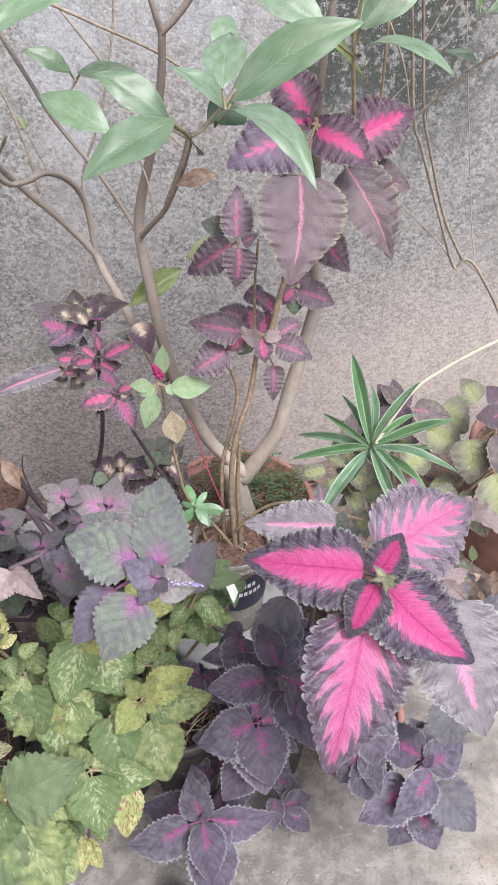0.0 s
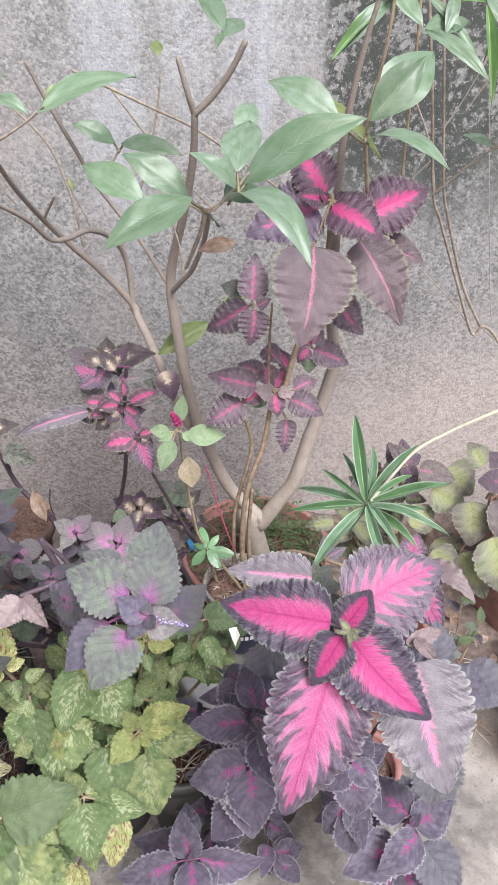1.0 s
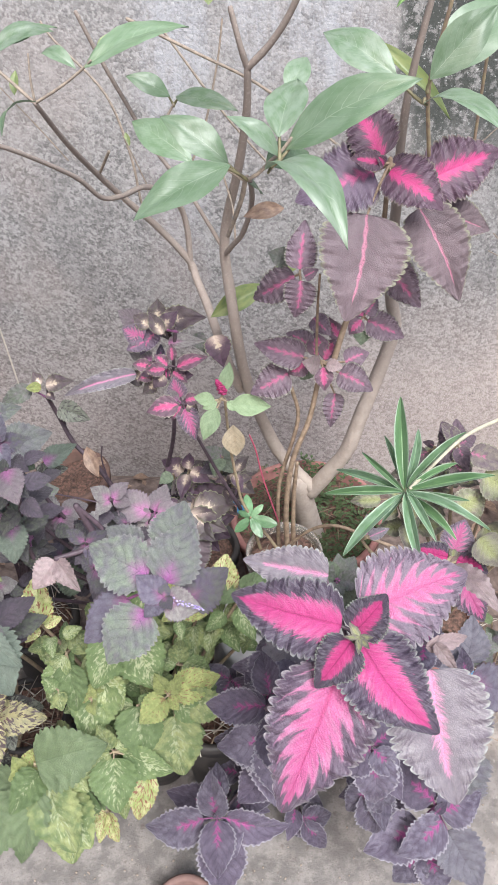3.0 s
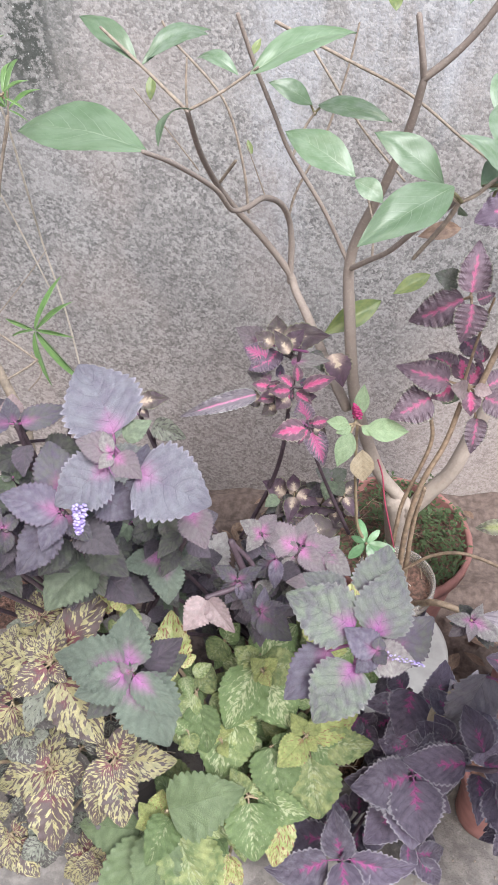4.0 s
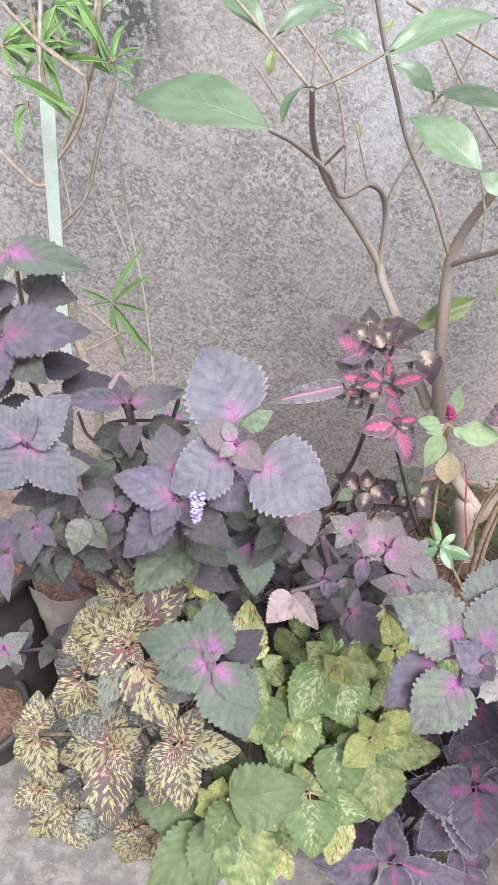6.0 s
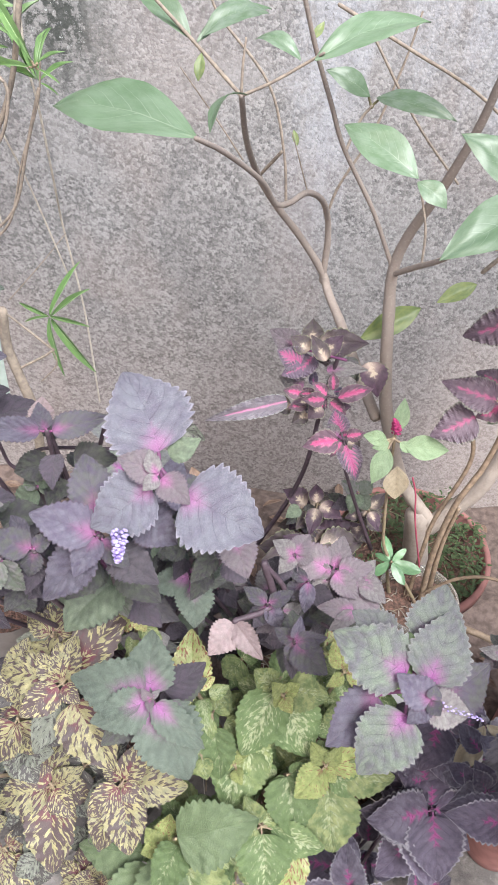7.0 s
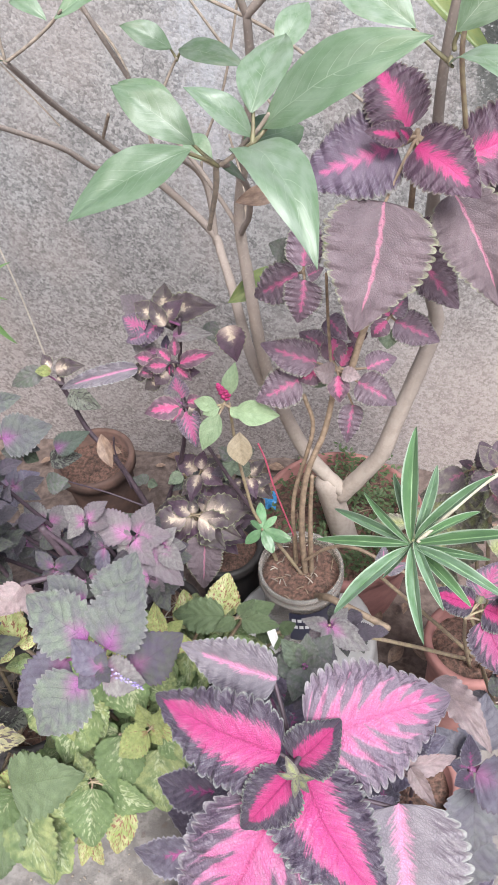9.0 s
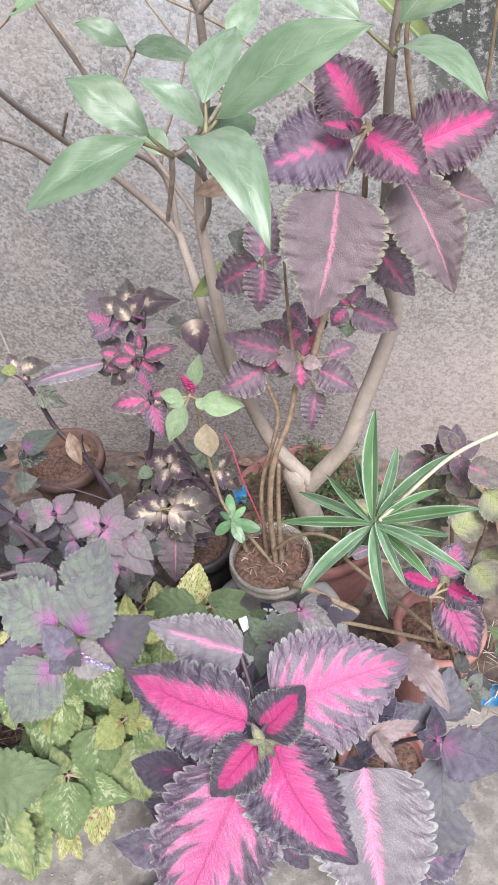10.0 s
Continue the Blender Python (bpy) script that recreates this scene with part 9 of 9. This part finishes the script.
pot("clay_tub", (0.243, 1.2, 0), 0.165, 0.25, TUB_CLAY, "wide faded red clay tub holding the tree", 0.8)
pot("clay_pot", (-0.285, 1.26, 0), 0.086, 0.285, DUSTY_CLAY, "old terracotta pot of bare soil by the wall")
pot("black_pot", (-0.6, 0.885, 0), 0.078, 0.41, BLACK_POT, "dark dusty grow bag with red-brown soil", 0.8)
pot("black_pot", (-0.62, 0.76, 0), 0.085, 0.12, BLACK_POT, "low black nursery pot in the shade")
bag = thing("grow_bag", (-0.46, 0.9, 0), "crumpled translucent plastic grow bag full of red-brown soil", "grow bag", "flower pots")
bm = bmesh.new()
rings = []
for k in range(15):
    f = k / 14
    row = []
    for i in range(44):
        q = 2 * math.pi * i / 44
        r = 0.052 + 0.014 * f + 0.006 * noise.noise(Vector((math.cos(q) * 2.5, math.sin(q) * 2.5, f * 5))) + 0.004 * noise.noise(Vector((math.cos(q) * 7, math.sin(q) * 7, f * 9)))
        r += 0.004 * math.sin(q * 3 + f * 9) * (1 - f)
        row.append(bm.verts.new((-0.46 + r * math.cos(q), 0.9 + r * math.sin(q), 0.415 * f + (0.012 * math.sin(q * 2 + 1) if k == 14 else 0))))
    rings.append(row)
for a, b in zip(rings, rings[1:]):
    for i in range(44):
        bm.faces.new((a[i], a[(i + 1) % 44], b[(i + 1) % 44], b[i]))
bm.faces.new(rings[0][::-1])
part("sleeve", bm, BAG, bag)
bm = bmesh.new()
rings = [[bm.verts.new((-0.46 + 0.061 * k / 4 * math.cos(q), 0.9 + 0.061 * k / 4 * math.sin(q), 0.392 + 0.012 * noise.noise(Vector((k * 1.3, q * 2, 3))))) for q in (2 * math.pi * i / 24 for i in range(24))] for k in range(1, 5)]
bm.faces.new(rings[0])
for a, b in zip(rings, rings[1:]):
    for i in range(24):
        bm.faces.new((a[i], b[i], b[(i + 1) % 24], a[(i + 1) % 24]))
part("soil", bm, SOIL, bag)
pot("clay_pot", (0.9, 1.19, 0), 0.15, 0.34, COLLAR_CLAY, "wide terracotta pot with a thick collar holding the woody shrub", 0.85, lip=0.05)
pot("clay_pot", (0.055, 0.492, 0), 0.055, 0.060, TERRACOTTA, "small terracotta pot of red soil with a pale worn rim", 0.75)
pot("ribbed_pot", (0.805, 0.83, 0), 0.095, 0.28, RED_CLAY, "dark red ribbed plastic pot standing on the concrete", 0.8, ribs=7)
tub = thing("upturned_tub", (0.2, 0.96, 0), "upturned cloudy white plastic tub that the jar stands on", "tub")
bm = bmesh.new()
turned(bm, [(0.15, 0), (0.152, 0.006), (0.148, 0.012), (0.132, 0.185), (0.13, 0.196), (0.126, 0.2), (0.118, 0.201), (0.112, 0.1985), (0.02, 0.1985)], (0.2, 0.96, 0), 44)
part("body", bm, CLOUDY, tub)
for name, at, h in (("black_pot", (0.09, 0.74, 0), 0.27), ("black_pot", (-0.25, 0.88, 0), 0.3), ("black_pot", (-0.04, 0.91, 0), 0.3), ("black_pot", (0.03, 1.1, 0), 0.25),
                    ("clay_pot", (0.48, 0.93, 0), 0.3), ("black_pot", (-0.03, 0.76, 0), 0.17), ("black_pot", (-0.26, 0.76, 0), 0.17), ("black_pot", (0.25, 0.76, 0), 0.19), ("clay_pot", (0.4, 0.74, 0), 0.18)):
    pot(name, at, 0.075, h, BLACK_POT if name == "black_pot" else TUB_CLAY, "dark nursery pot hidden under leaves" if name == "black_pot" else "dull red clay pot under low coleus leaves")

jar = thing("clear_jar", (0.2, 0.96, 0.205), "cloudy clear plastic jar with soil and a navy label", "jar")
bm = bmesh.new()
turned(bm, [(0.05, 0), (0.057, 0.005), (0.062, 0.1), (0.064, 0.185), (0.069, 0.19), (0.069, 0.196), (0.065, 0.2), (0.068, 0.204), (0.068, 0.211), (0.066, 0.214), (0.063, 0.213), (0.062, 0.2), (0.06, 0.1), (0.055, 0.01)], (0.2, 0.96, 0.205), 40)
part("body", bm, JAR, jar)
bm = bmesh.new()
turned(bm, [(0.054, 0.012), (0.0595, 0.1), (0.0612, 0.19), (0.045, 0.197), (0.03, 0.192), (0.015, 0.195)], (0.2, 0.96, 0.205), 32)
part("soil", bm, SOIL, jar)
bits = random.Random(8)
for k in range(26):
    a, r, w = bits.uniform(0, 6.283), 0.054 * math.sqrt(bits.random()), bits.uniform(0, 3.14)
    at, half = Vector((0.2 + r * math.cos(a), 0.96 + r * math.sin(a), 0.402)), Vector((math.cos(w), math.sin(w), bits.uniform(-0.2, 0.2))) * bits.uniform(0.004, 0.012)
    bm = bmesh.new()
    tube(bm, [at - half, at + Vector((0, 0, 0.002)), at + half], 0.0011, 0.0007, 5, 2)
    part("twig_bit", bm, (CANE, STEM_BROWN, TWIG)[k % 3], jar)
bm = bmesh.new()
for k in range(9):
    a0, a1 = -1.75 + k * 0.16, -1.75 + (k + 1) * 0.16
    q = [(0.0628, 0.085), (0.0646, 0.172)]
    bm.faces.new([bm.verts.new((0.2 + r * math.cos(a), 0.96 + r * math.sin(a), 0.205 + h)) for a, (r, h) in ((a0, q[0]), (a1, q[0]), (a1, q[1]), (a0, q[1]))])
bmesh.ops.remove_doubles(bm, verts=bm.verts, dist=0.0003)
part("label", bm, NAVY, jar, "navy paper label with worn white print")
for row, (z0, z1, n) in enumerate(((0.148, 0.158, 5), (0.128, 0.138, 6))):
    for k in range(n):
        a0 = -1.68 + k * 0.14 + row * 0.04
        bm = bmesh.new()
        bm.faces.new([bm.verts.new((0.2 + 0.0656 * math.cos(a), 0.96 + 0.0656 * math.sin(a), 0.205 + h)) for a, h in ((a0, z0), (a0 + 0.1, z0), (a0 + 0.1, z1), (a0, z1))])
        part("print_bar", bm, WHITE, jar)


def creeper():
    """Low creeping weed that fills the tub round the tree's foot."""
    ob = thing("creeping_weed", (0.243, 1.2, 0.22), "mat of tiny-leaved green creeper in the clay tub", "weed")
    rng = random.Random(5)
    verts, faces, uvs = [], [], []
    for k in range(2600):
        a, r = rng.uniform(0, 6.283), 0.15 * math.sqrt(rng.random())
        x, y = 0.243 + r * math.cos(a), 1.2 + r * math.sin(a)
        if math.hypot(x - 0.25, y - 1.16) < 0.03:
            continue
        if x < 0.2 and rng.random() < 0.75:
            continue
        z = 0.225 + 0.05 * rng.random() + 0.04 * noise.noise(Vector((x * 20, y * 20, 0)))
        s, t = rng.uniform(0.004, 0.008), rng.uniform(0, 6.283)
        d = Vector((math.cos(t), math.sin(t), rng.uniform(-0.2, 0.7))).normalized()
        w = d.cross(Vector((0, 0, 1))).normalized()
        p = Vector((x, y, z))
        b = len(verts)
        verts += [p, p + d * s + w * s * 0.45, p + d * s * 2 + Vector((0, 0, -0.002)), p + d * s - w * s * 0.45]
        faces.append((b, b + 1, b + 2, b + 3))
        uvs += [(0, 0.5), (0.5, 1), (1, 0.5), (0.5, 0)]
    for k in range(16):
        a, r = rng.uniform(0, 6.283), rng.uniform(0.03, 0.09)
        at, way = Vector((0.243 + r * math.cos(a), 1.2 + r * math.sin(a), 0.232)), rng.uniform(0, 6.283)
        on = Vector((math.cos(way), math.sin(way), 0)) * 0.03
        bm = bmesh.new()
        tube(bm, [at - on, at + Vector((0, 0, 0.018)), at + on + Vector((0, 0, 0.026))], 0.0012, 0.0008, 5, 3)
        part("stem", bm, STEM_GREEN, ob)
    me = bpy.data.meshes.new("foliage")
    me.from_pydata(verts, [], faces)
    layer = me.uv_layers.new(name="leaf")
    for loop in me.loops:
        layer.data[loop.index].uv = uvs[loop.vertex_index]
    tagged(part_mesh("foliage", me, LEAF["moss"], ob), kind="stuff")


creeper()


def litter():
    """Dead leaves and grit scattered on the earth and the concrete."""
    rng = random.Random(11)
    ob = thing("leaf_litter", (0.1, 1.0, 0.03), "scattered dry brown leaves on the earth", "leaf litter")
    for k in range(150):
        x, y = rng.uniform(-0.7, 0.95), rng.uniform(0.97, 1.48)
        z = 0.052 + rng.uniform(0, 0.02)
        a = rng.uniform(0, 6.283)
        s = rng.uniform(0.02, 0.05)
        leaf(ob, "litter", (x, y, z), (x + s * math.cos(a), y + s * math.sin(a), z + rng.uniform(-0.005, 0.012)), (rng.uniform(-0.3, 0.3), rng.uniform(-0.3, 0.3), 1), rng.uniform(0.35, 0.6))
    bm = bmesh.new()
    for k in range(240):
        x, y = rng.uniform(-0.8, 1.0), rng.uniform(0.45, 0.78)
        m = pose(x, y, 0.001, rng.uniform(0, 90), rng.uniform(0, 90), 0) @ Matrix.Diagonal((rng.uniform(0.001, 0.003), rng.uniform(0.001, 0.003), rng.uniform(0.001, 0.002), 1))
        bmesh.ops.create_icosphere(bm, subdivisions=1, radius=1, matrix=m)
    tagged(part("grit", bm, TWIG), "scattered grit on the concrete", "grit", kind="stuff")


def straw():
    """Heaps of dry twigs and straw on the soil between the pots."""
    rng = random.Random(21)
    for (x, y, z), wide in (((-0.255, 0.875, 0.285), 0.062), ((-0.26, 0.76, 0.155), 0.062), ((-0.04, 0.91, 0.285), 0.06), ((-0.15, 0.83, 0.02), 0.11), ((0.09, 0.74, 0.255), 0.06), ((0.25, 0.76, 0.175), 0.06), ((0.64, 1.0, 0.055), 0.11), ((0.6, 0.9, 0.06), 0.09)):
        ob = thing("dry_straw", (x, y, z), "tangle of dry brown twigs and straw under the leaves", "straw", "straw heaps")
        for k in range(46):
            a, r, w = rng.uniform(0, 6.283), wide * math.sqrt(rng.random()), rng.uniform(0, 3.14)
            at = Vector((x + r * math.cos(a), y + r * math.sin(a), z + rng.uniform(0.0, 0.05)))
            half = Vector((math.cos(w), math.sin(w), rng.uniform(-0.35, 0.35))) * rng.uniform(0.012, 0.035)
            bm = bmesh.new()
            tube(bm, [at - half, at + Vector((rng.uniform(-0.004, 0.004), 0, 0.004)), at + half], rng.uniform(0.0007, 0.0016), 0.0006, 5, 2)
            part("straw", bm, (CANE, STEM_BROWN, TWIG)[k % 3], ob)


litter()
straw()
weed = potted("small_weed", (0.62, 0.93, 0.05), "small straggling weed with a few green leaves among dry twigs", "weed", "herbs", with_root=False)
for k, (x, y, z) in enumerate(((0.6, 0.9, 0.3), (0.64, 0.92, 0.33), (0.585, 0.93, 0.27), (0.66, 0.96, 0.25), (0.62, 0.97, 0.34))):
    limb(weed, "stem", [(0.62, 0.93, 0.05), (0.62 + (x - 0.62) * 0.4, 0.93 + (y - 0.93) * 0.3, z * 0.55), (x, y, z)], 0.0028, 0.0016)
    for q in range(4):
        a = k * 1.3 + q * 1.7
        leaf(weed, ("green2", "green", "under", "litter")[q], (x, y, z - 0.02 * q), (x + 0.03 * math.cos(a), y + 0.03 * math.sin(a), z - 0.02 * q + 0.008), (0, -0.4, 0.9), 0.55)

# dead leaf, celosia spike, little flowers, strap, blue scrap
leaf(celosia, "tan", (0.117, 0.992, 0.682), (0.122, 0.975, 0.632), (0, -0.95, 0.3), 0.68, 0.05, "dry tan leaf hanging down")


def spike(plant, at, way, length, radius, material, seed, n=60):
    rng = random.Random(seed)
    way = Vector(way).normalized()
    a = way.orthogonal().normalized()
    b = way.cross(a)
    bm = bmesh.new()
    for k in range(n):
        f = k / n
        t = k * 2.4
        r = radius * (1 - 0.7 * f) * rng.uniform(0.6, 1.1)
        p = Vector(at) + way * length * f + (a * math.cos(t) + b * math.sin(t)) * r
        s = radius * rng.uniform(0.25, 0.5)
        bmesh.ops.create_icosphere(bm, subdivisions=1, radius=1, matrix=Matrix.Translation(p) @ Euler((t, f * 3, t)).to_matrix().to_4x4() @ Matrix.Diagonal((s, s * 0.6, s * 1.3, 1)))
    part("flower_spike", bm, material, plant)


spike(celosia, (0.104, 0.995, 0.743), (-0.25, -0.2, 0.9), 0.028, 0.006, MAGENTA, 1)
spike(grey_coleus, (0.096, 0.575, 0.815), (0.9, -0.3, 0.1), 0.035, 0.003, LILAC, 2, 26)
spike(purple_coleus, (-0.183, 0.630, 0.948), (0.1, -0.8, -0.5), 0.026, 0.006, LILAC, 3, 40)
spike(lime_coleus, (-0.150, 0.570, 0.366), (0.2, -0.8, 0.1), 0.02, 0.006, LILAC, 4, 22)
strap = thing("hanging_strap", (-0.519, 1.180, 0.535), "faded pale green plastic strap hanging by the shrub", "strap")
bm = bmesh.new()
line = smooth_line([(-0.456, 1.120, 1.079), (-0.480, 1.140, 0.914), (-0.505, 1.160, 0.702), (-0.519, 1.180, 0.535)], 6)
edge = [[bm.verts.new(p + Vector((dx, dy, 0))) for dx, dy in ((-0.009, 0), (0.009, 0.002), (0.009, 0.0035), (-0.009, 0.0015))] for p in line]
for a, b in zip(edge, edge[1:]):
    for k in range(4):
        bm.faces.new((a[k], a[(k + 1) % 4], b[(k + 1) % 4], b[k]))
bm.faces.new(edge[0][::-1])
bm.faces.new(edge[-1])
part("band", bm, STRAP, strap, smooth=False)
scrap = thing("blue_wrapper", (0.602, 0.928, 0.020), "crumpled blue plastic wrapper among the pots", "wrapper")
bm = bmesh.new()
for i in range(6):
    for j in range(6):
        x, y = 0.602 + (i - 2.5) * 0.007, 0.928 + (j - 2.5) * 0.009
        bm.verts.new((x, y, 0.055 + 0.012 * noise.noise(Vector((i * 0.9, j * 0.9, 3))) + 0.003 * ((i + j) % 2)))
bm.verts.ensure_lookup_table()
for i in range(5):
    for j in range(5):
        bm.faces.new([bm.verts[q] for q in (i * 6 + j, i * 6 + j + 6, i * 6 + j + 7, i * 6 + j + 1)])
part("film", bm, BLUE, scrap, smooth=False)
tag = thing("white_tag", (0.183, 0.800, 0.477), "small folded white plastic plant tag", "tag")
bm = bmesh.new()
at = Vector((0.183, 0.800, 0.477))
corners = [bm.verts.new(at + Vector(q)) for q in ((-0.009, 0.004, 0.012), (0.003, 0.006, 0.014), (0.008, -0.002, 0.004), (0.001, -0.006, -0.018), (-0.004, -0.002, -0.004))]
back = [bm.verts.new(v.co + Vector((0, 0.0008, 0.0006))) for v in corners]
bm.faces.new(corners)
bm.faces.new(back[::-1])
for k in range(5):
    bm.faces.new((corners[k], back[k], back[(k + 1) % 5], corners[(k + 1) % 5]))
part("blade", bm, WHITE, tag, smooth=False)
leaf(garden_tree, "litter", (0.192, 1.000, 1.031), (0.142, 0.990, 1.024), (0, -0.8, 0.6), 0.4, 0.1, "dry brown curled leaf")

scrap = thing("blue_wrapper", (0.098, 1.215, 0.235), "scrap of blue plastic in the clay tub", "wrapper")
bm = bmesh.new()
for i in range(5):
    for j in range(5):
        x, y = 0.098 + (i - 2) * 0.008, 1.215 + (j - 2) * 0.007
        bm.verts.new((x, y, 0.238 + 0.012 * noise.noise(Vector((i * 0.8, j * 0.8, 7))) + 0.004 * ((i + j) % 2) + 0.006 * j))
bm.verts.ensure_lookup_table()
for i in range(4):
    for j in range(4):
        bm.faces.new([bm.verts[q] for q in (i * 5 + j, i * 5 + j + 5, i * 5 + j + 6, i * 5 + j + 1)])
part("film", bm, BLUE, scrap, smooth=False)
